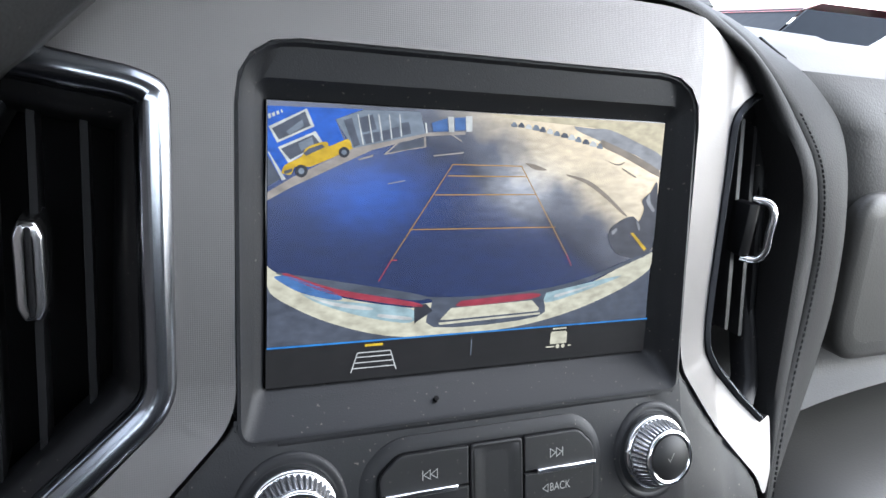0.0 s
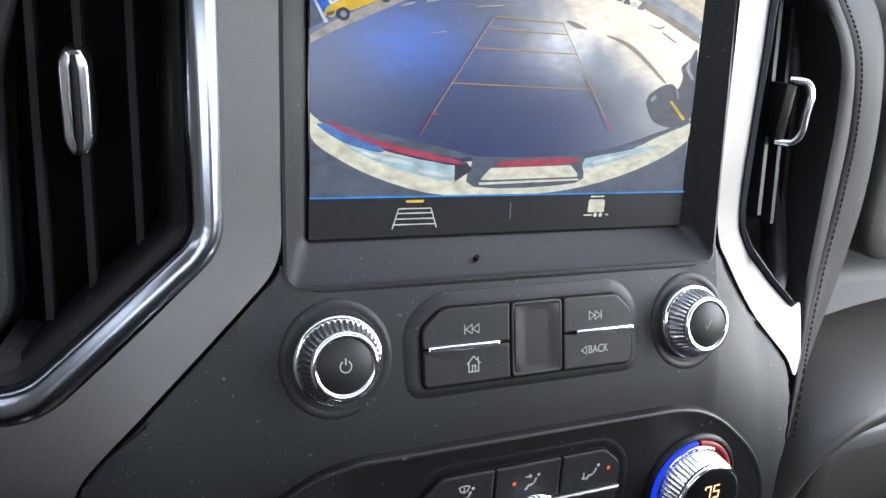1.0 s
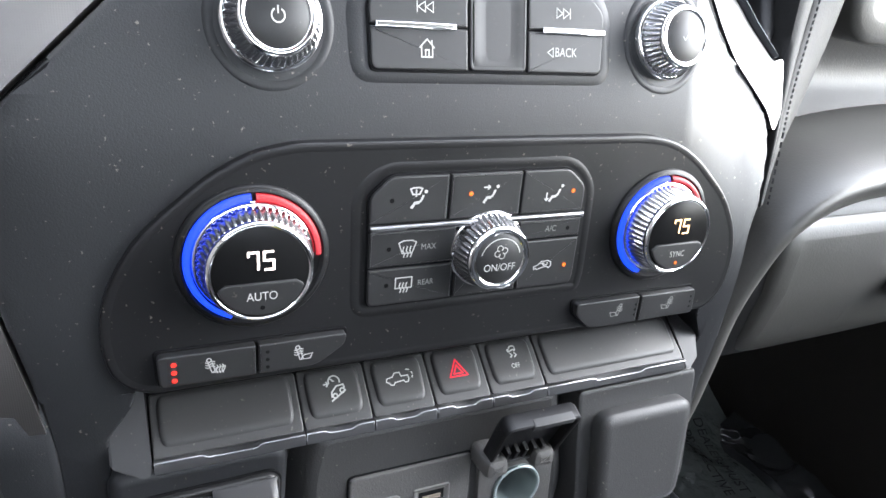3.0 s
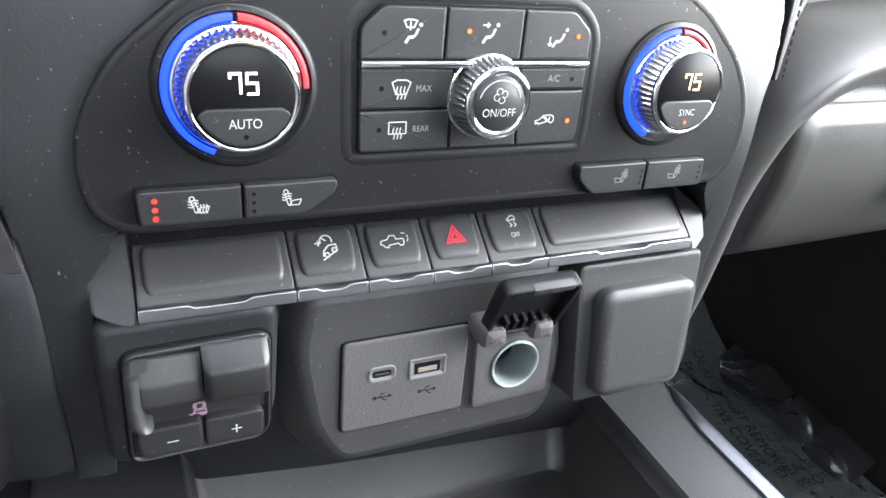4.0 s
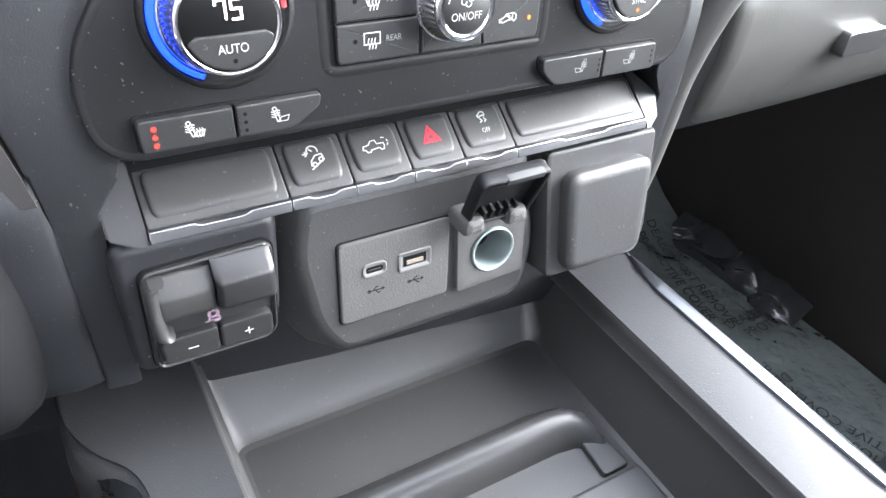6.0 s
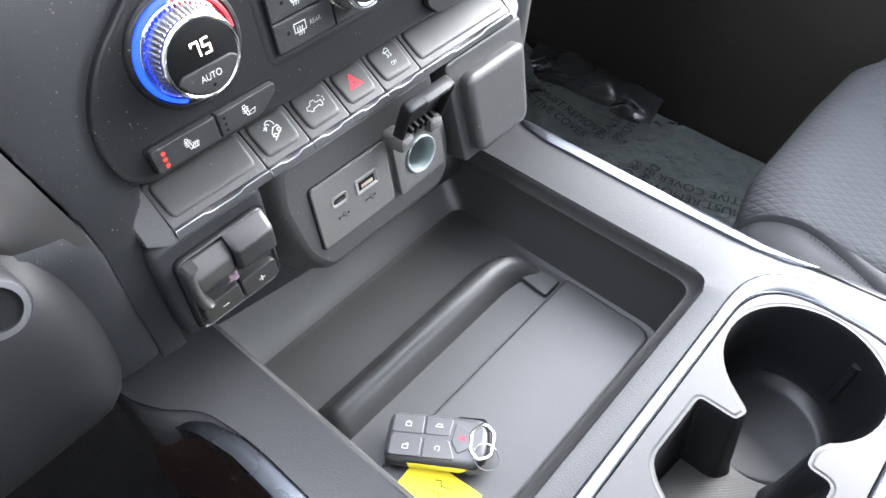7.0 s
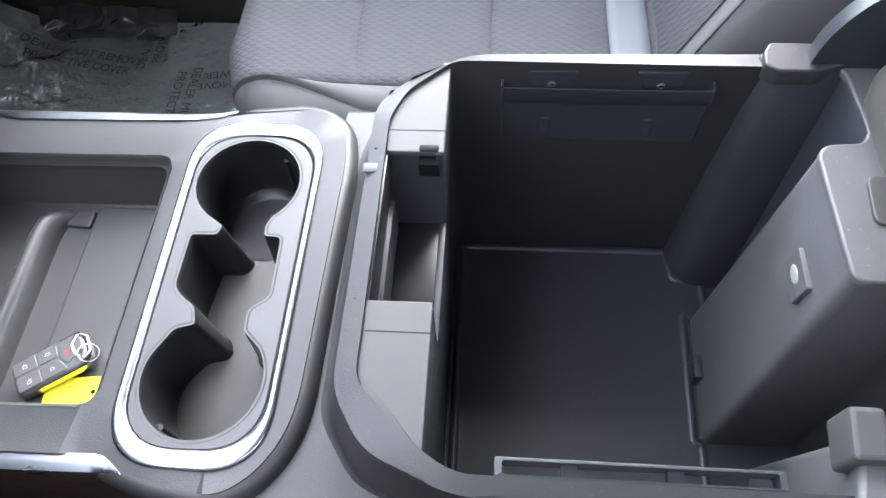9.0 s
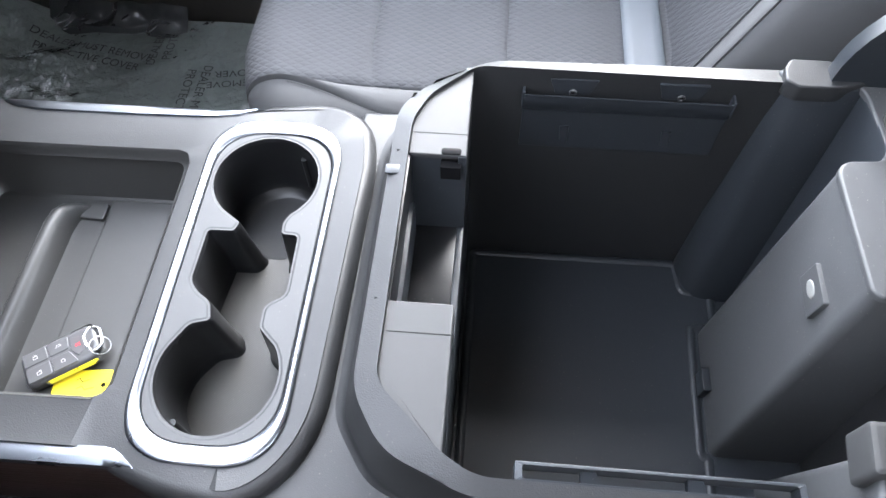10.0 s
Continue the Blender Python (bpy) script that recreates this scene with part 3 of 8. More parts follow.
# stitching beside the seam
st = bmesh.new()
for (pa, pb), (oa, ob2) in zip(zip(pad_st[36:], pad_st[37:]), zip(pad_out[36:], pad_out[37:])):
    pa, pb = Vector(pa), Vector(pb)
    oa, ob2 = (Vector(oa) - pa).normalized(), (Vector(ob2) - pb).normalized()
    n = max(1, round((pb - pa).length / 0.0036))
    for i in range(n):
        q0, q1 = pa.lerp(pb, i / n) + oa * 0.0026, pa.lerp(pb, (i + 0.62) / n) + ob2 * 0.0026
        w, u = Vector((0.0005, 0, 0)), Vector((0, -0.0032, 0.0006))
        vs = [st.verts.new(q) for q in (q0 + u - w, q0 + u * 1.25, q0 + u + w, q1 + u - w, q1 + u * 1.25, q1 + u + w)]
        st.faces.new((vs[0], vs[1], vs[4], vs[3]))
        st.faces.new((vs[1], vs[2], vs[5], vs[4]))
part("stitching", st, M_CAP, dash, "grey seam stitching")

# passenger side of the dashboard
PAS = [(0.54, 0.884), (0.30, 0.904), (0.14, 0.915), (0.085, 0.912), (0.066, 0.904), (0.055, 0.893), (0.047, 0.880), (0.042, 0.862), (0.040, 0.80), (0.048, 0.75), (0.066, 0.722), (0.082, 0.700), (0.082, 0.675),
       (0.040, 0.655), (0.016, 0.640), (0.002, 0.632), (-0.004, 0.622), (-0.007, 0.600), (-0.005, 0.570), (0.004, 0.535), (0.016, 0.508), (0.034, 0.495), (0.08, 0.487), (0.50, 0.477)]


def pas(y, z, x):
    """x counts from the panel's inner edge."""
    xx = 0.186 + 0.051 * smoothstep(0.66, 0.76, z) * (1 - smoothstep(0.83, 0.90, z)) + x
    t = smoothstep(0.0, 0.05, x)
    return Vector((xx, y + 0.022 * (1 - t) * smoothstep(0.90, 0.84, z) + 0.10 * max(0, xx - 0.25) ** 2, z))


PAS_X = (0.0, 0.006, 0.014, 0.024, 0.036, 0.05, 0.065, 0.10, 0.16, 0.25, 0.35, 0.46, 0.60)
# One trim in two tones: the darker one paints the panel's shade.
part("passenger_panel", loft([[pas(y, z, x) for y, z in PAS[5:]] for x in PAS_X]), M_LEATHER, dash, "grained passenger dash panel painted darker for shade", 70)
part("passenger_dash_top", loft([[pas(y, z, x) for y, z in PAS[:6]] for x in PAS_X]), M_LEATHER_LIGHT, dash, "grey grained dash top", 70)
# padded shelf across the passenger side that turns down beside the centre stack
shelf = spline([(0.78, 0.668), (0.50, 0.664), (0.36, 0.661), (0.28, 0.6565), (0.240, 0.6515), (0.214, 0.641), (0.197, 0.624), (0.188, 0.600), (0.182, 0.570), (0.1785, 0.540), (0.1745, 0.510), (0.1705, 0.484), (0.1690, 0.470)], 5)
secs = []
for i, (x, z) in enumerate(shelf):
    a, b = Vector(shelf[max(0, i - 1)]), Vector(shelf[min(len(shelf) - 1, i + 1)])
    tg_ = (b - a).normalized()
    up_ = Vector((tg_.y, -tg_.x)) * -1.0
    if up_.y < 0 and x > 0.25:
        up_ = -up_
    up_ = Vector((-abs(up_.x), abs(up_.y)))
    down = 1.0 - smoothstep(0.56, 0.655, z)
    wi = (0.022 - 0.010 * down) * (0.35 + 0.65 * smoothstep(0.468, 0.515, z))
    y0 = -0.030 + 0.006 * down + 0.10 * max(0, x - 0.25) ** 2
    across = [(a + (c - a) * down, b + (e - b) * down) for (a, b), (c, e) in zip(((0.0075, 0.120), (0.0070, 0.075), (0.0065, 0.045), (0.0055, 0.024), (0.0038, 0.010), (0.0018, 0.003)), ((0.0132, 0.040), (0.0130, 0.025), (0.0120, 0.015), (0.0098, 0.0085), (0.0065, 0.0035), (0.0028, 0.0006)))]
    secs.append([Vector((x + up_.x * d, y0 + h, z + up_.y * d)) for d, h in (*across, (0, 0), (-wi * 0.35, 0.0015), (-wi * 0.65, 0.0055), (-wi * 0.88, 0.013), (-wi, 0.024), (-wi, 0.05))])
part("passenger_shelf", loft(secs), M_LEATHER_LIGHT, dash, "grey padded shelf that turns down beside the centre stack", 75)
part("left_dash_top", loft([[Vector((x, y, z)) for y, z in ((0.54, 0.885), (0.30, 0.910), (0.14, 0.926), (0.075, 0.930), (0.062, 0.920), (0.07, 0.88))] for x in (-0.80, -0.4, -0.1, 0.1, 0.145)]), M_LEATHER, dash, "black grained dash top")
part("dash_seam", tube(spline([(0.186, 0.067, 0.9075), (0.206, 0.061, 0.8965), (0.246, 0.0515, 0.8800), (0.275, 0.0465, 0.8735), (0.34, 0.0455, 0.872), (0.50, 0.050, 0.872), (0.72, 0.065, 0.872)], 5), 0.0013, 6), M_DARK, dash, "dark sewn groove")
part("windscreen_base", loft([[Vector((x, y + 0.06 * max(0, abs(x) - 0.3), z)) for y, z in ((0.555, 0.945), (0.52, 0.948), (0.44, 0.925), (0.41, 0.9135), (0.405, 0.90))] for x in (-0.80, -0.3, 0.0, 0.3, 0.80)]), M_FASCIA, dash, "black defroster strip at the windscreen base", 60)


def glove(name, x0, x1, z0, z1, yf, label):
    p = rounded([(x0 + 0.012, z0), (x1, z0), (x1, z1), (x0, z1)], [0.03, 0.03, 0.02, 0.02], 7)
    place = lambda x, z, n=0.0: Vector((x, yf(z) + 0.10 * max(0, x - 0.25) ** 2 - n, z))
    p = [(a[0] + (b[0] - a[0]) * i / k, a[1] + (b[1] - a[1]) * i / k) for a, b in zip(p, p[1:] + p[:1]) for k in [max(1, round(math.dist(a, b) / 0.010))] for i in range(k)]
    bm = bmesh.new()
    band(bm, p, [(0, -0.02), (0, 0.0), (0.002, 0.0030), (0.006, 0.0046), (0.014, 0.0052)], place, cap=False)
    q = inset(ccw(p), 0.014)
    zs = [z0 + 0.014 + (z1 - z0 - 0.028) * i / 8 for i in range(1, 8)]
    door = part(name, bm, M_LEATHER_LIGHT, dash, label, 60)
    part("face", plate(q, [], place, 0.0, 0.00515, 0.0, zs, [x0 + 0.05 * i for i in range(1, 10)]), M_LEATHER_LIGHT, door, "", 60)
    return door


glove("upper_glovebox_door", 0.262, 0.72, 0.715, 0.828, lambda z: 0.040, "grey padded upper glovebox door")
glove("lower_glovebox_door", 0.222, 0.72, 0.507, 0.622, lambda z: float(np.interp(z, (0.507, 0.535, 0.57, 0.60, 0.622), (0.0185, 0.0060, -0.0030, -0.0050, -0.0020))), "grey padded lower glovebox door")
part("glovebox_latch", slab(box2(0.345, 0.39, 0.558, 0.576, 0.004), lambda x, z, n=0.0: Vector((x, -0.012 - n, z)), -0.01, 0.003, 0.001), M_SATIN, dash, "silver glovebox latch")

# instrument hood and knee panels on the driver's side
part("instrument_hood", loft([[Vector((x, y, z)) for y, z in ((0.40, 0.95), (0.10, 0.985), (0.0, 0.965 - d), (-0.030, 0.935 - d), (-0.034, 0.918 - d), (-0.026, 0.905 - d), (0.0, 0.905 - d), (0.06, 0.90 - d))]
                              for x, d in ((-0.118, -0.008), (-0.130, 0.005), (-0.139, 0.014), (-0.146, 0.021), (-0.156, 0.031), (-0.172, 0.044), (-0.20, 0.052), (-0.26, 0.054), (-0.62, 0.054))]), M_LEATHER, dash, "black grained instrument hood", 60)
part("driver_side_panel", loft([[Vector((x, y + e, z)) for y, z in ((0.02, 0.606), (-0.030, 0.603), (-0.0400, 0.594), (-0.0412, 0.575), (-0.0388, 0.54), (-0.0362, 0.497), (-0.034, 0.486), (-0.026, 0.478), (0.05, 0.472))]
                                for x, e in ((-0.1560, 0.004), (-0.1572, 0.0006), (-0.160, -0.0004), (-0.168, -0.001), (-0.19, 0.002), (-0.23, 0.014), (-0.30, 0.03), (-0.80, 0.06))]), M_FASCIA, dash, "dark soft panel beside the steering column", 70)
# The slat black on this pad paints the shade of the missing steering column.
knee = spline([(0.0, 0.615), (-0.030, 0.606), (-0.052, 0.585), (-0.062, 0.55), (-0.058, 0.51), (-0.040, 0.48), (0.0, 0.47)], 4)
part("driver_knee_pad", loft([[Vector((x, min(0.0, y + e) if y < -0.01 else y, 0.543 + (z - 0.543) * k)) for y, z in knee]
                                for x, e, k in ((-0.1705, 0.060, 0.45), (-0.171, 0.044, 0.58), (-0.173, 0.028, 0.74), (-0.177, 0.014, 0.86), (-0.183, 0.006, 0.94), (-0.192, 0.001, 0.985), (-0.204, 0.0, 1.0), (-0.30, -0.004, 1.0), (-0.62, 0.0, 1.0))]), M_SLAT, dash, "knee pad painted black for the steering column's shade", 80)
part("driver_switch_panel", loft([[Vector((x, y, z)) for y, z in ((0.10, 0.92), (0.03, 0.70), (-0.012, 0.668), (-0.018, 0.656), (0.02, 0.65), (0.1, 0.65))] for x in (-0.234, -0.80)]), M_FASCIA, dash)

dial = thing("rotary_dial", (-0.2030, -0.0640, 0.5930), "black rotary dial with a satin ring beside the steering column", "dial")
ax = (0, -0.94, 0.34)
part("ring", lathe([(0.0125, -0.02), (0.0125, 0.002), (0.0115, 0.004), (0.0090, 0.004), (0.0085, 0.002)], (-0.2030, -0.0640, 0.6030), ax, 40), M_SATIN, dial, "satin silver ring")
part("cap", lathe([(0.0088, -0.02), (0.0088, 0.0025), (0.0, 0.0025)], (-0.2030, -0.0640, 0.6030), ax, 40), M_DARK, dial)


# ---------- air vents ----------
def vent(name, outline, width, m_trim, m_throat, m_slat, slats, set_back, clip, bow, depth, xr, zr, label):
    t = thing(name, (sum(p[0] for p in outline) / len(outline), 0.03, sum(p[1] for p in outline) / len(outline)), label, "air vent", "dashboard air vents")
    bm = bmesh.new()
    band(bm, outline, [(0.0, -0.02), (0.0, 0.0010), (0.0008, 0.0028), (width * 0.35, 0.0046), (width * 0.7, 0.0040), (width * 0.92, 0.0010), (width, -0.004)], stack, cap=False, skip=lambda x, z: x > 0.1730 or (x > 0.15 and z > 0.8815))
    part("trim", bm, m_trim, t, "polished trim frame", 60)
    bm = bmesh.new()
    band(bm, outline, [(width, -0.003), (width + 0.0035, -0.004), (width + 0.007, -depth * 0.5), (width + 0.009, -depth)], stack, cap=False)
    part("throat", bm, m_throat, t, "black tapered vent throat", 60)
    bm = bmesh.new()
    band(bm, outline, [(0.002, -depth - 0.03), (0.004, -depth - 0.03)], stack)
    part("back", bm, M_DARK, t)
    for x, za, zb in slats:
        row = [(-0.0009, 0.020), (0.0009, 0.020), (0.0016, 0.004), (0.0012, 0.0), (-0.0012, 0.0), (-0.0016, 0.004)]
        y0 = stack(x, za).y + set_back
        y1 = stack(x, zb).y + set_back
        part("slat", loft([[Vector((x + a, y0 + b, za)) for a, b in row], [Vector((x + a, y1 + b, zb)) for a, b in row]], closed=True), m_slat, t)
    for z in zr:
        part("blade", brick(xr[0], xr[1], 0.058, 0.075, z - 0.0012, z + 0.0012, 0.0005), M_DARK, t)
    cx, cz, cy = clip
    if bow:
        tab = part("tab", tube(spline([(cx - 0.0035, cy + 0.003, cz + 0.0158), (cx + 0.0012, cy - 0.0030, cz + 0.0152), (cx + 0.0034, cy - 0.0056, cz + 0.0095), (cx + 0.0030, cy - 0.0058, cz), (cx + 0.0034, cy - 0.0056, cz - 0.0095), (cx + 0.0012, cy - 0.0030, cz - 0.0152), (cx - 0.0035, cy + 0.003, cz - 0.0158)], 4), 0.0021, 10), M_TAB, t, "bow-shaped chrome vent tab", 60)
        part("tab_stem", brick(cx - 0.0085, cx - 0.0010, cy - 0.0005, cy + 0.012, cz - 0.0140, cz + 0.0140, 0.0012), M_SLAT, tab)
    else:
        pl = lambda a, b, n=0.0: Vector((a, cy - n + 0.05 * (b - cz), b))
        def lobe(w, h, e):
            return rounded([(cx - w, cz - h + e), (cx - w * 0.55, cz - h), (cx + w * 0.55, cz - h), (cx + w, cz - h + e), (cx + w, cz + h - e), (cx + w * 0.55, cz + h), (cx - w * 0.55, cz + h), (cx - w, cz + h - e)], 0.0016, 3)
        bm = bmesh.new()
        band(bm, lobe(0.0048, 0.0170, 0.0050), [(0, -0.001 - 0.012), (0, 0.0035), (0.0006, 0.0052), (0.0014, 0.0060), (0.0034, 0.0060), (0.0037, 0.0040)], pl)
        tab = part("tab", bm, M_TAB, t, "chrome vent tab", 50)
        part("tab_grip", slab(box2(cx - 0.0010, cx + 0.0010, cz - 0.0150, cz + 0.0150, 0.0008), pl, 0.0, 0.0064, 0.0005), M_PANEL, tab)
        part("tab_stem", slab(box2(cx - 0.0012, cx + 0.0012, cz - 0.0090, cz + 0.0090, 0.001), pl, -0.020, -0.004, 0.001), M_SLAT, tab)
    return t


vent("air_vent", ventL, 0.0112, M_VENTTRIM, M_PANEL, M_SLAT, [(-0.1305, 0.757, 0.862), (-0.1440, 0.749, 0.864), (-0.1592, 0.740, 0.866), (-0.1728, 0.736, 0.866), (-0.187, 0.736, 0.866)], 0.015, (-0.1602, 0.8070, 0.010), False, 0.020, (-0.205, -0.126), (0.76, 0.79, 0.82, 0.85),
     "black slatted air vent in a chrome frame")
left_vent = bpy.data.objects["air_vent"]
part("cheek", slab(rounded([(-0.209, 0.716), (-0.1835, 0.742), (-0.1815, 0.820), (-0.172, 0.848), (-0.160, 0.869), (-0.209, 0.869)], [0.002, 0.008, 0.010, 0.008, 0.004, 0.002], 4), stack, -0.040, -0.0085, 0.003), M_FASCIA, left_vent, "wide dark cheek beside the slats")
sill = [[(-0.1265, 0.775), (-0.1275, 0.7625), (-0.1415, 0.7455), (-0.158, 0.7335), (-0.1755, 0.7205), (-0.193, 0.722)], [(-0.1320, 0.775), (-0.1325, 0.7660), (-0.1400, 0.7570), (-0.152, 0.7460), (-0.163, 0.7370), (-0.184, 0.740)]]
part("sill", loft([[stack(x, z, -0.0032) for x, z in sill[0]], [stack(a[0] * 0.6 + b[0] * 0.4, a[1] * 0.6 + b[1] * 0.4, -0.0060) for a, b in zip(*sill)], [stack(x, z, -0.026) for x, z in sill[1]]]), M_FASCIA, left_vent, "sloping dark sill", 50)
# Lighter slats than the left vent's: light on their edges put into colour.
vent("air_vent", ventR, 0.0040, M_BRIGHT, M_PANEL, M_BUTTON, [(0.146, 0.764, 0.866), (0.160, 0.756, 0.866), (0.174, 0.750, 0.862), (0.187, 0.750, 0.848)], 0.006, (0.1670, 0.8110, 0.0225), True, 0.018, (0.140, 0.186), (0.76, 0.79, 0.82, 0.85),
     "black slatted air vent in a slim satin frame")

# ---------- infotainment display ----------
disp = thing("infotainment_display", (0, 0.01, 0.75), "wide touch display showing the reversing camera picture", "display")
openo = rounded([(-0.0985, 0.7465), (0.0985, 0.7465), (0.0985, 0.8855), (-0.0985, 0.8855)], [0.007, 0.007, 0.022, 0.022], 6)
inner = rounded([(-0.0875, 0.7595), (0.0875, 0.7595), (0.0875, 0.8648), (-0.0875, 0.8648)], [0.0015, 0.0015, 0.0015, 0.0015], 6)
innr2 = rounded([(-0.0925, 0.7555), (0.0925, 0.7555), (0.0920, 0.8715), (-0.0920, 0.8715)], [0.006, 0.006, 0.006, 0.006], 6)
rows = [[stack(x, z, -0.004) for x, z in openo], [stack(x, z, 0.0) for x, z in openo], [stack(x, z, 0.0002) for x, z in inset(openo, 0.0012)],
        [stack(x, z, -0.0016) for x, z in inset(openo, 0.0024)],
        [F_SCREEN(x, z, 0.0035) for x, z in innr2], [F_SCREEN(x, z, 0.0022) for x, z in inset(innr2, 0.001)], [F_SCREEN(x, z, -0.001) for x, z in inner]]
part("bezel", loft(rows, cap=False, closed=True), M_FASCIA, disp, "deep satin black display bezel", 40)
part("sensor_dot", lathe([(0.0011, -0.001), (0.0011, 0.0003), (0, 0.0003)], stack(-0.0215, 0.7545, -0.0035), (0, -0.6, 0.8), 16), M_DARK, disp)
screen = part("screen", slab(box2(-0.0872, 0.0872, 0.7598, 0.8645), F_SCREEN, -0.006, 0.0, 0.0002), M_GLOSS, disp, "lit glossy screen")


BACKLIGHT = 1.12


def picture_mat():
    """The camera picture's ground: dark wet asphalt on one side, a sunlit lot on the other."""
    m = bpy.data.materials.new("camera picture ground")
    m.use_nodes = True
    nt = m.node_tree
    N, L = nt.nodes, nt.links
    b = N["Principled BSDF"]
    co = N.new("ShaderNodeTexCoord")
    sep = N.new("ShaderNodeSeparateXYZ")
    L.new(co.outputs["Object"], sep.inputs[0])
    nz = N.new("ShaderNodeTexNoise")
    nz.inputs["Scale"].default_value, nz.inputs["Detail"].default_value = 55, 8
    L.new(co.outputs["Object"], nz.inputs["Vector"])

    def math_(op, a, b_, c=None):
        q = N.new("ShaderNodeMath")
        q.operation = op
        for i, v in enumerate((a, b_, c)):
            if v is None:
                continue
            if isinstance(v, (int, float)):
                q.inputs[i].default_value = v
            else:
                L.new(v, q.inputs[i])
        return q.outputs[0]

    x, z = sep.outputs[0], sep.outputs[2]
    f = math_("MULTIPLY_ADD", x, 8.5, math_("MULTIPLY_ADD", math_("SUBTRACT", z, 0.832), 15.0, math_("MULTIPLY_ADD", nz.outputs["Fac"], 0.5, -0.20)))
    ramp = N.new("ShaderNodeValToRGB")
    el = ramp.color_ramp.elements
    el[0].position, el[0].color = 0.0, (0.016, 0.032, 0.110, 1)
    el[1].position, el[1].color = 1.0, (0.90, 0.74, 0.50, 1)
    for pos, c in ((0.10, (0.014, 0.021, 0.052, 1)), (0.30, (0.075, 0.088, 0.13, 1)), (0.52, (0.52, 0.45, 0.33, 1))):
        e = el.new(pos)
        e.color = c
    L.new(f, ramp.inputs[0])
    # the sky's mirror image on the wet ground
    dx, dz = math_("SUBTRACT", x, 0.018), math_("SUBTRACT", z, 0.834)
    d2 = math_("ADD", math_("MULTIPLY", math_("MULTIPLY", dx, dx), 2600.0), math_("MULTIPLY", math_("MULTIPLY", dz, dz), 6500.0))
    g = math_("MULTIPLY", math_("POWER", 2.718, math_("MULTIPLY", d2, -1.0)), nz.outputs["Fac"])
    dx2, dz2 = math_("ADD", x, 0.050), math_("SUBTRACT", z, 0.832)
    d3 = math_("ADD", math_("MULTIPLY", math_("MULTIPLY", dx2, dx2), 2200.0), math_("MULTIPLY", math_("MULTIPLY", dz2, dz2), 7000.0))
    g2 = math_("POWER", 2.718, math_("MULTIPLY", d3, -1.0))
    ad = N.new("ShaderNodeMix")
    ad.data_type, ad.blend_type = "RGBA", "ADD"
    L.new(g, ad.inputs[0])
    L.new(ramp.outputs[0], ad.inputs[6])
    ad.inputs[7].default_value = (0.55, 0.58, 0.62, 1)
    ad2 = N.new("ShaderNodeMix")
    ad2.data_type, ad2.blend_type = "RGBA", "ADD"
    L.new(g2, ad2.inputs[0])
    L.new(ad.outputs[2], ad2.inputs[6])
    ad2.inputs[7].default_value = (0.0, 0.06, 0.34, 1)
    fl = N.new("ShaderNodeTexNoise")
    fl.inputs["Scale"].default_value, fl.inputs["Detail"].default_value = 420, 7
    rp = N.new("ShaderNodeMapping")
    rp.inputs["Scale"].default_value = (0.35, 1.0, 1.0)
    L.new(co.outputs["Object"], rp.inputs["Vector"])
    L.new(rp.outputs[0], fl.inputs["Vector"])
    gain = N.new("ShaderNodeMapRange")
    gain.inputs[1].default_value, gain.inputs[2].default_value = 0.30, 0.70
    gain.inputs[3].default_value, gain.inputs[4].default_value = 0.45, 1.35
    L.new(fl.outputs["Fac"], gain.inputs[0])
    mul = N.new("ShaderNodeMix")
    mul.data_type, mul.blend_type = "RGBA", "MULTIPLY"
    mul.inputs[0].default_value = 0.5
    L.new(ad2.outputs[2], mul.inputs[6])
    L.new(gain.outputs[0], mul.inputs[7])
    b.inputs["Base Color"].default_value = (0.01, 0.01, 0.01, 1)
    b.inputs["Roughness"].default_value = 0.25
    L.new(mul.outputs[2], b.inputs["Emission Color"])
    b.inputs["Emission Strength"].default_value = 1.15 * GLOW * BACKLIGHT
    return m


PIC = picture_mat()


def lit(name, c, p=1.0):
    """A colour of the camera picture, broken up like a small noisy sensor's image."""
    m = glow("picture " + name, c, p * BACKLIGHT, (0.01, 0.01, 0.01))
    N, L = m.node_tree.nodes, m.node_tree.links
    co, mp, nz, mix = (N.new("ShaderNode" + k) for k in ("TexCoord", "Mapping", "TexNoise", "Mix"))
    mp.inputs["Scale"].default_value = (0.5, 1.0, 1.0)
    nz.inputs["Scale"].default_value, nz.inputs["Detail"].default_value = 380, 6
    mix.data_type = "RGBA"
    mix.inputs[6].default_value = (*[0.35 * v for v in c], 1)
    mix.inputs[7].default_value = (*[min(1.0, 1.5 * v + 0.02) for v in c], 1)
    L.new(co.outputs["Object"], mp.inputs["Vector"])
    L.new(mp.outputs[0], nz.inputs["Vector"])
    L.new(nz.outputs["Fac"], mix.inputs[0])
    L.new(mix.outputs[2], N["Principled BSDF"].inputs["Emission Color"])
    return m


P_BLUE, P_WHITE, P_YELLOW = lit("blue", (0.01, 0.12, 0.62)), lit("pale", (0.62, 0.66, 0.72)), lit("yellow", (0.72, 0.44, 0.01))
P_GREY, P_DARK, P_BLACK = lit("grey", (0.20, 0.25, 0.32)), lit("dark", (0.02, 0.025, 0.04)), lit("bar black", (0.004, 0.004, 0.006))
P_ORANGE, P_RED, P_SKY, P_CREAM = lit("orange", (0.80, 0.36, 0.05), 0.75), lit("red", (0.38, 0.035, 0.07)), lit("line blue", (0.02, 0.25, 0.85)), lit("cream", (0.74, 0.68, 0.53))
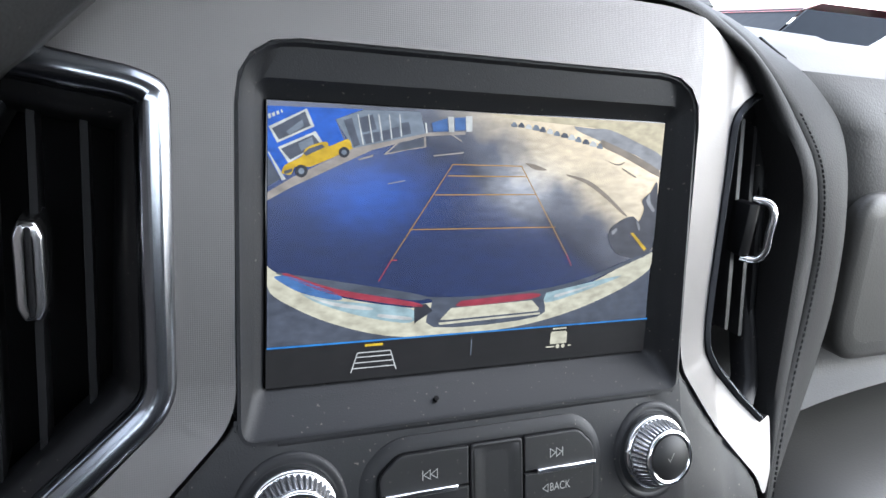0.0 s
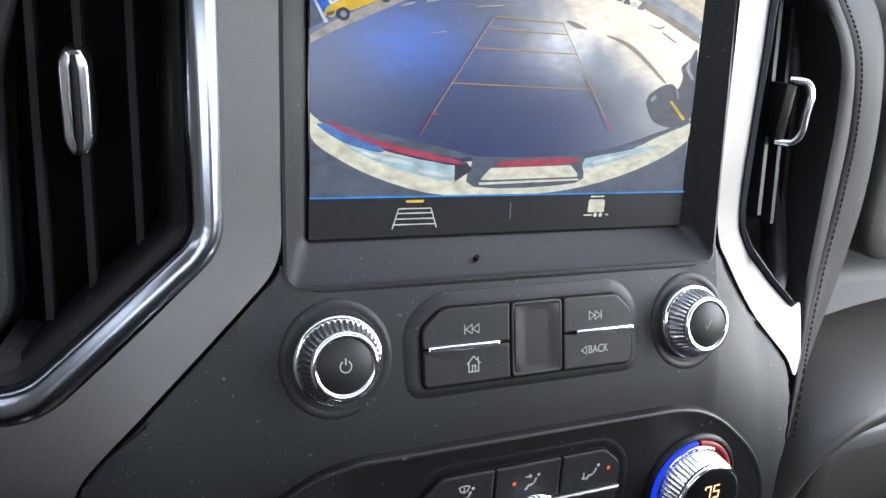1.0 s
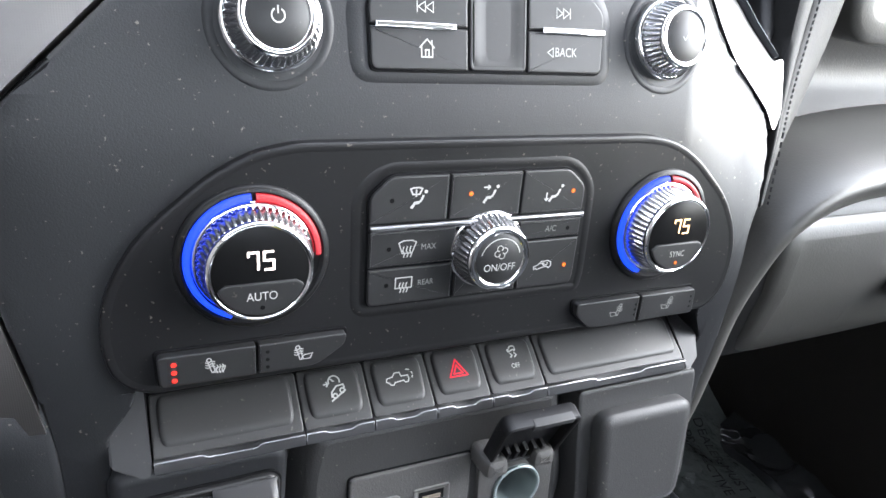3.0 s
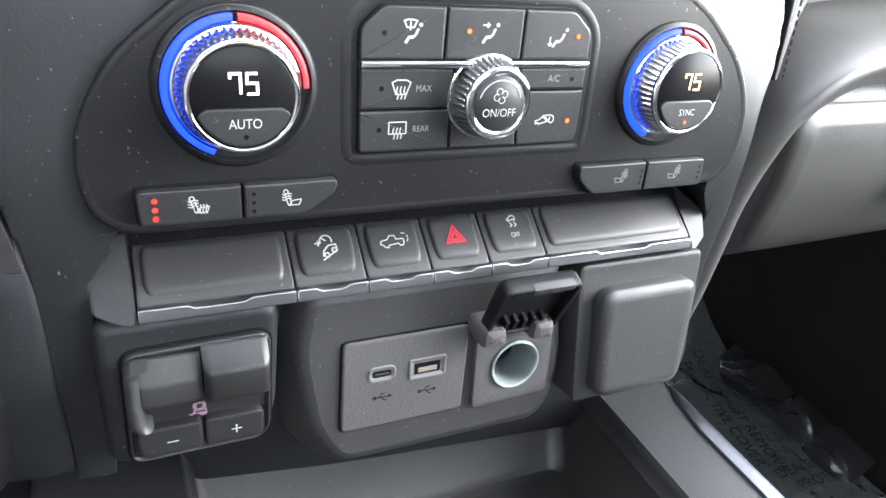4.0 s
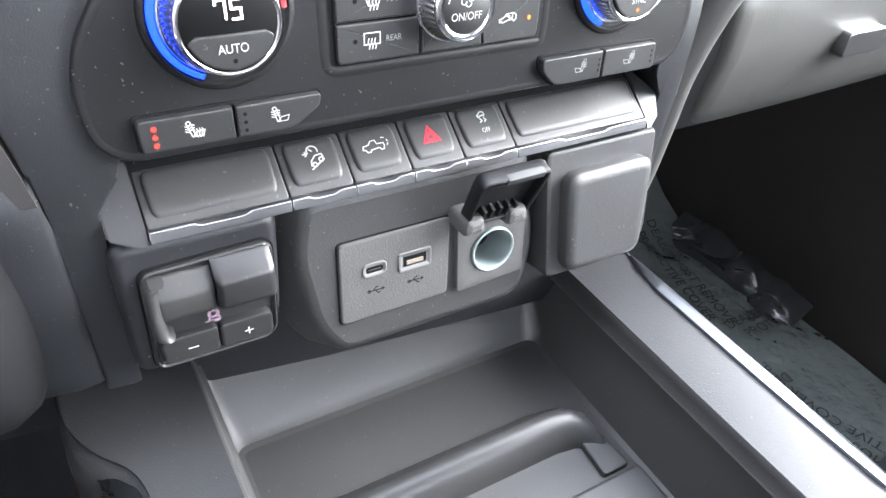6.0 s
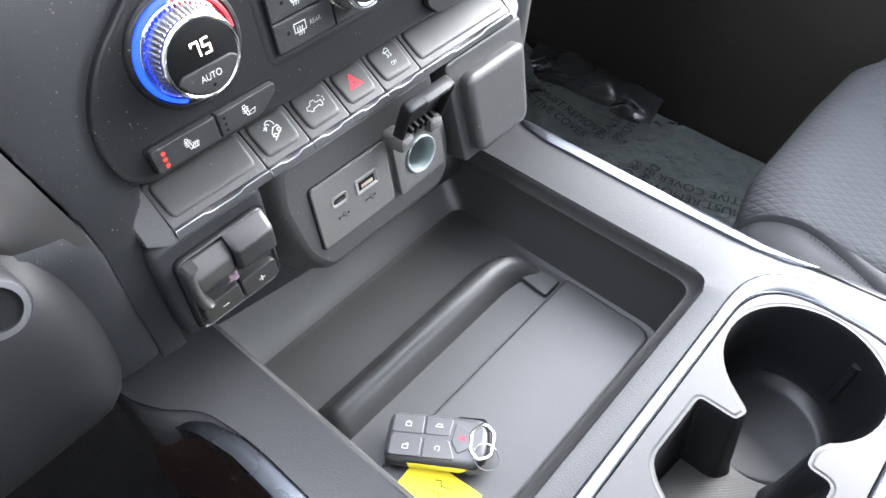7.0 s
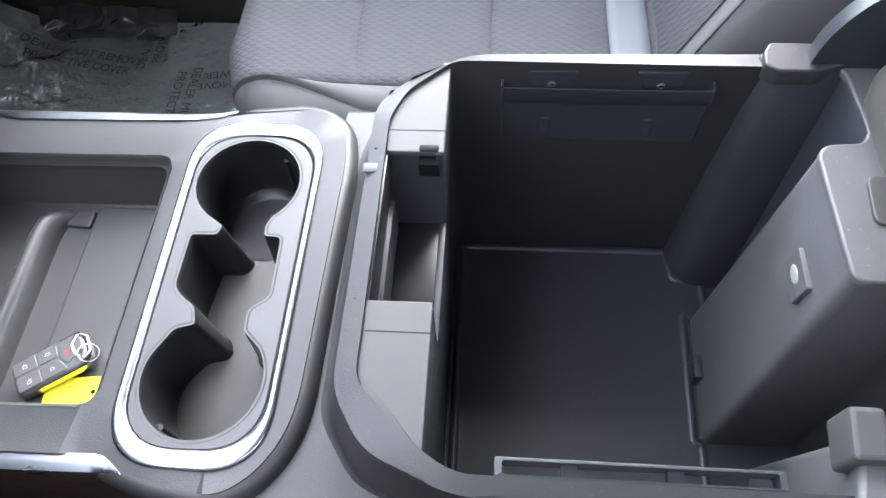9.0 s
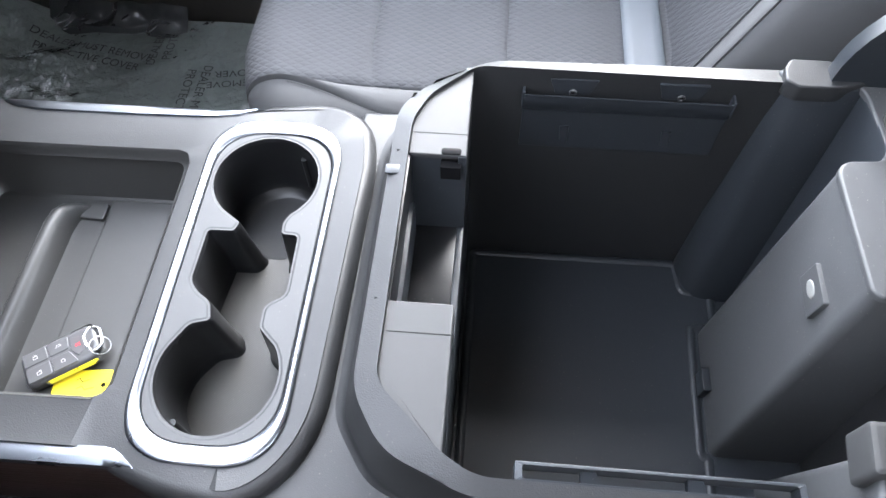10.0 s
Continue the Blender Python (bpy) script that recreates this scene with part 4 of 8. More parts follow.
P_STEEL, P_SAND, P_HAZE, P_BANK = lit("steel", (0.36, 0.52, 0.58)), lit("sand", (0.72, 0.60, 0.42)), lit("haze", (0.32, 0.34, 0.38)), lit("bank", (0.28, 0.24, 0.20))
P_SLATE, P_SLATEBLUE, P_KERB, P_INKY, P_SKYDEEP = lit("slate", (0.080, 0.100, 0.145)), lit("slate blue", (0.06, 0.16, 0.42)), lit("kerb", (0.36, 0.33, 0.31)), lit("inky", (0.07, 0.078, 0.105)), lit("deep blue", (0.06, 0.18, 0.46))
P_AMBER = lit("amber", (0.95, 0.48, 0.02))
ZB, ZT = 0.7755, 0.8640
part("picture", fills([[(-0.0865, ZB), (0.0865, ZB), (0.0865, ZT), (-0.0865, ZT)]], F_SCREEN, 0, 0, 1, 0.0003), PIC, screen, "reversing camera view of a car park")


def pic(name, polys, m, n, label="", soft=0):
    for q in polys:
        if soft:
            q = [(max(-0.0866, min(0.0866, a)), max(0.7757, b)) for a, b in spline(q + q[:1], soft)[:-1]]
        part(name, fills([q], F_SCREEN, 0, 0, 1, n), m, screen, label, 38, False)


pic("picture_sky", [[(0.0001, 0.8637), (0.0866, 0.8640), (0.0866, 0.8486), (0.0719, 0.8546), (0.0579, 0.8594), (0.0465, 0.8607), (0.0100, 0.8624)]], P_SAND, 0.00040, "hazy sky")
pic("picture_tree_line", [[(0.0391, 0.8607), (0.0483, 0.8602), (0.0578, 0.8599), (0.0730, 0.8551), (0.0864, 0.8497), (0.0859, 0.8434), (0.0725, 0.8496), (0.0536, 0.8549), (0.0415, 0.8588)]], P_HAZE, 0.00045, "far trees", soft=4)
pic("picture_bank", [[(0.0535, 0.8559), (0.0712, 0.8499), (0.0859, 0.8434), (0.0863, 0.8404), (0.0664, 0.8485), (0.0538, 0.8530)]], P_BANK, 0.00050, soft=4)
pic("picture_building", [[(-0.0866, 0.8622), (-0.0522, 0.8628), (-0.0626, 0.8587), (-0.0588, 0.8504), (-0.0795, 0.8417), (-0.0814, 0.8364), (-0.0866, 0.8453)]], P_BLUE, 0.00050, "blue showroom wall")
pic("picture_window_frame", [[(-0.0863, 0.8552), (-0.0730, 0.8620), (-0.0702, 0.8559), (-0.0833, 0.8497)], [(-0.0831, 0.8482), (-0.0698, 0.8543), (-0.0670, 0.8503), (-0.0793, 0.8427)], [(-0.0866, 0.8466), (-0.0863, 0.8468), (-0.0801, 0.8371), (-0.0816, 0.8367)]], P_WHITE, 0.00060, "white window frame")
pic("picture_glass", [[(-0.0851, 0.8546), (-0.0737, 0.8609), (-0.0716, 0.8561), (-0.0827, 0.8508)], [(-0.0820, 0.8477), (-0.0707, 0.8530), (-0.0682, 0.8500), (-0.0787, 0.8440)], [(-0.0866, 0.8453), (-0.0819, 0.8373), (-0.0866, 0.8344)]], P_SLATE, 0.00070, "grey showroom glass")
pic("picture_shine", [[(-0.0803, 0.8537), (-0.0747, 0.8581), (-0.0739, 0.8559), (-0.0792, 0.8526)], [(-0.0761, 0.8498), (-0.0711, 0.8522), (-0.0703, 0.8496), (-0.0749, 0.8471)]], P_GREY, 0.00080)
pic("picture_sign", [[(-0.0866, 0.8592), (-0.0858, 0.8598), (-0.0853, 0.8584), (-0.0862, 0.8577)], [(-0.0853, 0.8597), (-0.0843, 0.8603), (-0.0840, 0.8590), (-0.0849, 0.8585)], [(-0.0837, 0.8604), (-0.0829, 0.8608), (-0.0825, 0.8597), (-0.0834, 0.8592)], [(-0.0822, 0.8610), (-0.0818, 0.8613), (-0.0813, 0.8602), (-0.0819, 0.8600)]], P_WHITE, 0.00070, "pale sign")
pic("picture_frontage", [[(-0.0626, 0.8587), (-0.0522, 0.8625), (-0.0301, 0.8630), (-0.0275, 0.8551), (-0.0559, 0.8487)]], P_GREY, 0.00055, "glazed shop front")
pic("picture_pane", [[(-0.0597, 0.8586), (-0.0566, 0.8595), (-0.0533, 0.8500), (-0.0556, 0.8491)], [(-0.0545, 0.8594), (-0.0488, 0.8611), (-0.0470, 0.8559), (-0.0523, 0.8545)], [(-0.0523, 0.8537), (-0.0494, 0.8544), (-0.0483, 0.8511), (-0.0510, 0.8504)], [(-0.0486, 0.8546), (-0.0460, 0.8551), (-0.0455, 0.8517), (-0.0478, 0.8511)], [(-0.0451, 0.8553), (-0.0421, 0.8561), (-0.0413, 0.8526), (-0.0445, 0.8519)], [(-0.0415, 0.8564), (-0.0385, 0.8572), (-0.0377, 0.8535), (-0.0408, 0.8528)], [(-0.0381, 0.8586), (-0.0345, 0.8590), (-0.0334, 0.8549), (-0.0370, 0.8539)]], P_SLATE, 0.00070, "dark pane")
pic("picture_mullion", [[(-0.0546, 0.8608), (-0.0542, 0.8608), (-0.0518, 0.8502), (-0.0523, 0.8501)], [(-0.0506, 0.8610), (-0.0502, 0.8610), (-0.0482, 0.8510), (-0.0487, 0.8509)], [(-0.0467, 0.8612), (-0.0462, 0.8612), (-0.0445, 0.8519), (-0.0450, 0.8518)], [(-0.0426, 0.8614), (-0.0422, 0.8614), (-0.0408, 0.8527), (-0.0413, 0.8526)], [(-0.0385, 0.8616), (-0.0381, 0.8616), (-0.0370, 0.8536), (-0.0375, 0.8535)]], P_WHITE, 0.00080, "white mullion")
pic("picture_kerb", [[(-0.0866, 0.8325), (-0.0779, 0.8378), (-0.0559, 0.8487), (-0.0275, 0.8554), (-0.0108, 0.8566), (-0.0107, 0.8554), (-0.0270, 0.8541), (-0.0484, 0.8483), (-0.0779, 0.8344), (-0.0866, 0.8296)]], P_KERB, 0.00050, "pavement edge")
pic("picture_canopy", [[(-0.0251, 0.8592), (-0.0188, 0.8612), (-0.0181, 0.8563), (-0.0244, 0.8559)], [(-0.0158, 0.8615), (-0.0111, 0.8619), (-0.0108, 0.8570), (-0.0154, 0.8567)]], P_SLATEBLUE, 0.00060, "blue canopy")
pic("picture_pump", [[(-0.0186, 0.8618), (-0.0161, 0.8619), (-0.0156, 0.8562), (-0.0179, 0.8560)], [(-0.0111, 0.8624), (-0.0083, 0.8625), (-0.0079, 0.8567), (-0.0105, 0.8564)], [(-0.0280, 0.8591), (-0.0273, 0.8591), (-0.0267, 0.8553), (-0.0274, 0.8551)]], P_WHITE, 0.00070)
pic("picture_island", [[(-0.0383, 0.8513), (-0.0275, 0.8537), (-0.0273, 0.8502), (-0.0416, 0.8474)]], P_SLATE, 0.00060)
pic("picture_line", [[(-0.0442, 0.8468), (-0.0387, 0.8515), (-0.0381, 0.8513), (-0.0431, 0.8468)], [(-0.0431, 0.8467), (-0.0273, 0.8504), (-0.0273, 0.8499), (-0.0431, 0.8473)], [(-0.0283, 0.8536), (-0.0274, 0.8538), (-0.0270, 0.8501), (-0.0279, 0.8499)], [(-0.0541, 0.8448), (-0.0480, 0.8467), (-0.0482, 0.8459), (-0.0533, 0.8444)], [(-0.0162, 0.8551), (-0.0119, 0.8528), (-0.0126, 0.8526), (-0.0170, 0.8550)], [(-0.0421, 0.8361), (-0.0352, 0.8374), (-0.0352, 0.8371), (-0.0421, 0.8358)], [(-0.0240, 0.8471), (-0.0112, 0.8487), (-0.0112, 0.8481), (-0.0240, 0.8466)]], P_KERB, 0.00070, "painted parking line")
pic("picture_pickup", [[(-0.0818, 0.8392), (-0.0806, 0.8421), (-0.0749, 0.8452), (-0.0730, 0.8483), (-0.0672, 0.8506), (-0.0652, 0.8503), (-0.0646, 0.8492), (-0.0580, 0.8519), (-0.0564, 0.8491), (-0.0573, 0.8480), (-0.0702, 0.8422), (-0.0732, 0.8417), (-0.0770, 0.8415), (-0.0785, 0.8388)]], P_YELLOW, 0.00090, "yellow pickup truck", soft=4)
pic("picture_pickup_glass", [[(-0.0742, 0.8463), (-0.0722, 0.8481), (-0.0676, 0.8497), (-0.0664, 0.8488), (-0.0732, 0.8455)], [(-0.0810, 0.8400), (-0.0779, 0.8410), (-0.0782, 0.8398), (-0.0806, 0.8388)]], P_SLATE, 0.00100)
pic("picture_wheel", [[(-0.0725, 0.8402), (-0.0728, 0.8390), (-0.0737, 0.8382), (-0.0748, 0.8378), (-0.0760, 0.8381), (-0.0769, 0.8390), (-0.0772, 0.8401), (-0.0769, 0.8412), (-0.0760, 0.8421), (-0.0749, 0.8424), (-0.0737, 0.8421), (-0.0728, 0.8413)]], P_DARK, 0.00110)
pic("picture_hub", [[(-0.0737, 0.8402), (-0.0740, 0.8393), (-0.0748, 0.8390), (-0.0757, 0.8393), (-0.0760, 0.8401), (-0.0757, 0.8409), (-0.0749, 0.8413), (-0.0740, 0.8410)]], P_GREY, 0.00120)
pic("picture_wheel", [[(-0.0573, 0.8472), (-0.0576, 0.8462), (-0.0583, 0.8455), (-0.0593, 0.8452), (-0.0603, 0.8454), (-0.0611, 0.8461), (-0.0614, 0.8471), (-0.0611, 0.8481), (-0.0604, 0.8488), (-0.0594, 0.8491), (-0.0584, 0.8489), (-0.0576, 0.8482)]], P_DARK, 0.00110)
pic("picture_hub", [[(-0.0583, 0.8472), (-0.0586, 0.8465), (-0.0593, 0.8462), (-0.0601, 0.8464), (-0.0604, 0.8471), (-0.0601, 0.8478), (-0.0594, 0.8481), (-0.0587, 0.8479)]], P_GREY, 0.00120)
pic("picture_far_car", [[(0.0092, 0.8593), (0.0092, 0.8602), (0.0097, 0.8605), (0.0101, 0.8611), (0.0110, 0.8609), (0.0117, 0.8602), (0.0119, 0.8592)], [(0.0191, 0.8584), (0.0192, 0.8593), (0.0197, 0.8596), (0.0200, 0.8604), (0.0214, 0.8603), (0.0222, 0.8593), (0.0224, 0.8582)], [(0.0294, 0.8566), (0.0295, 0.8576), (0.0300, 0.8579), (0.0304, 0.8584), (0.0314, 0.8583), (0.0321, 0.8576), (0.0323, 0.8565)], [(0.0401, 0.8545), (0.0401, 0.8555), (0.0407, 0.8558), (0.0411, 0.8565), (0.0421, 0.8564), (0.0429, 0.8555), (0.0431, 0.8543)], [(0.0512, 0.8521), (0.0512, 0.8530), (0.0517, 0.8533), (0.0521, 0.8542), (0.0532, 0.8540), (0.0540, 0.8530), (0.0542, 0.8519)]], P_GREY, 0.00060, "parked car", soft=4)
pic("picture_far_car", [[(0.0124, 0.8592), (0.0125, 0.8601), (0.0130, 0.8604), (0.0134, 0.8610), (0.0143, 0.8609), (0.0150, 0.8601), (0.0152, 0.8591)], [(0.0225, 0.8578), (0.0226, 0.8588), (0.0231, 0.8591), (0.0234, 0.8598), (0.0245, 0.8597), (0.0252, 0.8588), (0.0254, 0.8577)], [(0.0330, 0.8560), (0.0330, 0.8569), (0.0335, 0.8572), (0.0339, 0.8578), (0.0355, 0.8576), (0.0362, 0.8569), (0.0364, 0.8558)], [(0.0438, 0.8537), (0.0438, 0.8547), (0.0443, 0.8550), (0.0447, 0.8556), (0.0461, 0.8555), (0.0469, 0.8547), (0.0471, 0.8536)]], P_SLATE, 0.00060, "parked car", soft=4)
pic("picture_far_car", [[(0.0158, 0.8588), (0.0158, 0.8597), (0.0163, 0.8600), (0.0167, 0.8605), (0.0178, 0.8604), (0.0185, 0.8598), (0.0187, 0.8587)], [(0.0260, 0.8573), (0.0260, 0.8582), (0.0265, 0.8585), (0.0269, 0.8592), (0.0280, 0.8590), (0.0287, 0.8582), (0.0289, 0.8571)], [(0.0365, 0.8552), (0.0365, 0.8562), (0.0371, 0.8565), (0.0375, 0.8573), (0.0389, 0.8572), (0.0397, 0.8562), (0.0399, 0.8551)], [(0.0474, 0.8529), (0.0475, 0.8539), (0.0480, 0.8542), (0.0484, 0.8550), (0.0500, 0.8548), (0.0508, 0.8539), (0.0510, 0.8527)]], P_WHITE, 0.00060, "parked car", soft=4)
pic("picture_crack", [[(0.0375, 0.8408), (0.0482, 0.8385), (0.0586, 0.8325), (0.0698, 0.8237), (0.0679, 0.8240), (0.0570, 0.8316), (0.0471, 0.8372), (0.0376, 0.8402)], [(0.0166, 0.8450), (0.0204, 0.8448), (0.0272, 0.8425), (0.0217, 0.8425)], [(0.0549, 0.8477), (0.0624, 0.8457), (0.0666, 0.8468), (0.0631, 0.8450)], [(0.0657, 0.8440), (0.0729, 0.8407), (0.0723, 0.8402), (0.0657, 0.8434)]], P_BANK, 0.00060, "ground crack", soft=4)
pic("picture_shrub", [[(0.0609, 0.8144), (0.0624, 0.8181), (0.0682, 0.8217), (0.0737, 0.8229), (0.0771, 0.8208), (0.0793, 0.8260), (0.0779, 0.8301), (0.0820, 0.8337), (0.0857, 0.8373), (0.0866, 0.8123), (0.0840, 0.8066), (0.0792, 0.8039), (0.0661, 0.8065)]], P_INKY, 0.00060, "dark mirror reflection", soft=4)
pic("picture_shrub_glint", [[(0.0799, 0.8301), (0.0815, 0.8332), (0.0826, 0.8291), (0.0853, 0.8259), (0.0841, 0.8251), (0.0815, 0.8275)], [(0.0625, 0.8164), (0.0649, 0.8179), (0.0656, 0.8168), (0.0633, 0.8150)], [(0.0757, 0.8219), (0.0780, 0.8182), (0.0774, 0.8167), (0.0757, 0.8198)]], P_HAZE, 0.00080, soft=4)
pic("picture_pole", [[(0.0729, 0.8155), (0.0745, 0.8157), (0.0828, 0.8082), (0.0813, 0.8074)]], P_YELLOW, 0.00080)
pic("picture_bumper_shadow", [[(-0.0866, 0.7988), (-0.0817, 0.7932), (-0.0611, 0.7829), (-0.0329, 0.7757), (-0.0866, 0.7757)], [(0.0085, 0.7757), (0.0394, 0.7801), (0.0676, 0.7889), (0.0859, 0.7988), (0.0866, 0.7757)]], P_SLATE, 0.00050, "shaded ground below the bumper")
pic("picture_bumper", [[(-0.0866, 0.8062), (-0.0818, 0.8028), (-0.0613, 0.7937), (-0.0309, 0.7875), (-0.0211, 0.7892), (0.0299, 0.7889), (0.0532, 0.7935), (0.0849, 0.8068), (0.0859, 0.7988), (0.0676, 0.7889), (0.0394, 0.7801), (0.0085, 0.7757), (-0.0328, 0.7757), (-0.0611, 0.7827), (-0.0817, 0.7930), (-0.0866, 0.7988)]], P_CREAM, 0.00060, "pale chrome bumper", soft=4)
pic("picture_bumper_pad", [[(-0.0828, 0.8037), (-0.0614, 0.7996), (-0.0312, 0.7936), (-0.0212, 0.7913), (0.0020, 0.7908), (0.0296, 0.7923), (0.0528, 0.7967), (0.0849, 0.8071), (0.0850, 0.8060), (0.0530, 0.7946), (0.0313, 0.7895), (0.0277, 0.7802), (-0.0206, 0.7789), (-0.0218, 0.7899), (-0.0310, 0.7906), (-0.0614, 0.7965), (-0.0818, 0.8026)]], P_SLATE, 0.00070, "black step pad", soft=4)
pic("picture_step", [[(-0.0134, 0.7864), (0.0243, 0.7876), (0.0281, 0.7840), (0.0278, 0.7827), (-0.0144, 0.7816), (-0.0180, 0.7818)], [(-0.0188, 0.7807), (0.0287, 0.7820), (0.0288, 0.7812), (-0.0181, 0.7797)]], P_CREAM, 0.00090)
pic("picture_red_light", [[(-0.0797, 0.8034), (-0.0614, 0.7967), (-0.0298, 0.7899), (-0.0291, 0.7879), (-0.0613, 0.7943), (-0.0802, 0.8023)], [(-0.0090, 0.7892), (0.0247, 0.7907), (0.0242, 0.7883), (-0.0089, 0.7868)]], P_RED, 0.00100, "red reflection", soft=4)
pic("picture_bumper_blue", [[(-0.0837, 0.8024), (-0.0776, 0.8018), (-0.0602, 0.7944), (-0.0613, 0.7923), (-0.0744, 0.7958), (-0.0834, 0.8012)]], P_SKYDEEP, 0.00100, "blue reflection", soft=4)
pic("picture_bumper_band", [[(-0.0744, 0.7954), (-0.0613, 0.7921), (-0.0309, 0.7873), (-0.0309, 0.7815), (-0.0498, 0.7851), (-0.0668, 0.7910)], [(0.0312, 0.7905), (0.0700, 0.7965), (0.0490, 0.7899), (0.0315, 0.7862)]], P_STEEL, 0.00090, "blue-grey reflection", soft=4)
pic("picture_bumper_end", [[(-0.0295, 0.7884), (-0.0246, 0.7889), (-0.0215, 0.7858), (-0.0292, 0.7811)]], P_DARK, 0.00100)
pic("picture_bumper_gleam", [[(-0.0733, 0.7949), (-0.0613, 0.7914), (-0.0476, 0.7888), (-0.0487, 0.7877), (-0.0624, 0.7903)], [(-0.0440, 0.7860), (-0.0314, 0.7839), (-0.0317, 0.7827), (-0.0440, 0.7847)], [(0.0356, 0.7895), (0.0563, 0.7932), (0.0444, 0.7901), (0.0357, 0.7882)]], P_WHITE, 0.00110, soft=4)
pic("menu_bar", [[(-0.0870, 0.7600), (0.0870, 0.7600), (0.0870, ZB), (-0.0870, ZB)]], P_BLACK, 0.0004, "black menu bar")
pic("menu_line", [[(-0.0868, ZB - 0.0003), (0.0868, ZB - 0.0003), (0.0868, ZB + 0.0004), (-0.0868, ZB + 0.0004)]], P_SKY, 0.0013, "thin blue line")
pic("divider_mark", [[(-0.0033, 0.7656), (-0.0030, 0.7656), (-0.0030, 0.7726), (-0.0033, 0.7726)]], P_GREY, 0.0006)
pic("amber_mark", [[(-0.0492, 0.7731), (-0.0418, 0.7731), (-0.0418, 0.7741), (-0.0492, 0.7741)]], P_AMBER, 0.0006)
pic("trailer_symbol", [[(0.0352, 0.7672), (0.0437, 0.7672), (0.0437, 0.7720), (0.0430, 0.7728), (0.0359, 0.7728), (0.0352, 0.7720)], [(0.0362, 0.7737), (0.0432, 0.7737), (0.0432, 0.7744), (0.0362, 0.7744)], [(0.0332, 0.7657), (0.0375, 0.7657), (0.0375, 0.7663), (0.0332, 0.7663)], [(0.0445, 0.7657), (0.0462, 0.7657), (0.0462, 0.7663), (0.0445, 0.7663)]]
    + [circle(c, 0.7660, 0.0010, 10) for c in (0.0392, 0.0420)], P_CREAM, 0.0006, "pale trailer symbol")
part("guide_symbol", strokes([[(-0.0521, 0.7708), (-0.0546, 0.7629)], [(-0.0386, 0.7708), (-0.0360, 0.7629)], [(-0.0521, 0.7708), (-0.0386, 0.7708)], [(-0.0527, 0.7690), (-0.0380, 0.7690)], [(-0.0534, 0.7668), (-0.0373, 0.7668)], [(-0.0540, 0.7646), (-0.0366, 0.7646)]], F_SCREEN, 0, 0, 1, 0.00045, 0.0006), P_WHITE, screen, "white guide line symbol")
for ln in ([(-0.0399, 0.8069), (-0.0161, 0.8436)], [(0.0397, 0.8069), (0.0146, 0.8440)], [(-0.0161, 0.8438), (0.0146, 0.8438)], [(-0.0178, 0.8394), (0.0176, 0.8396)], [(-0.0230, 0.8320), (0.0230, 0.8324)], [(-0.0330, 0.8186), (0.0330, 0.8188)]):
    part("guide_line", strokes([ln], F_SCREEN, 0, 0, 1, 0.00036, 0.0014), P_ORANGE, screen, "orange parking guide line")
for ln in ([(-0.0447, 0.7989), (-0.0399, 0.8069), (-0.0375, 0.8069)], [(0.0426, 0.8018), (0.0397, 0.8069)]):
    part("guide_end", strokes([ln], F_SCREEN, 0, 0, 1, 0.0005, 0.0014), P_RED, screen, "red guide line end")

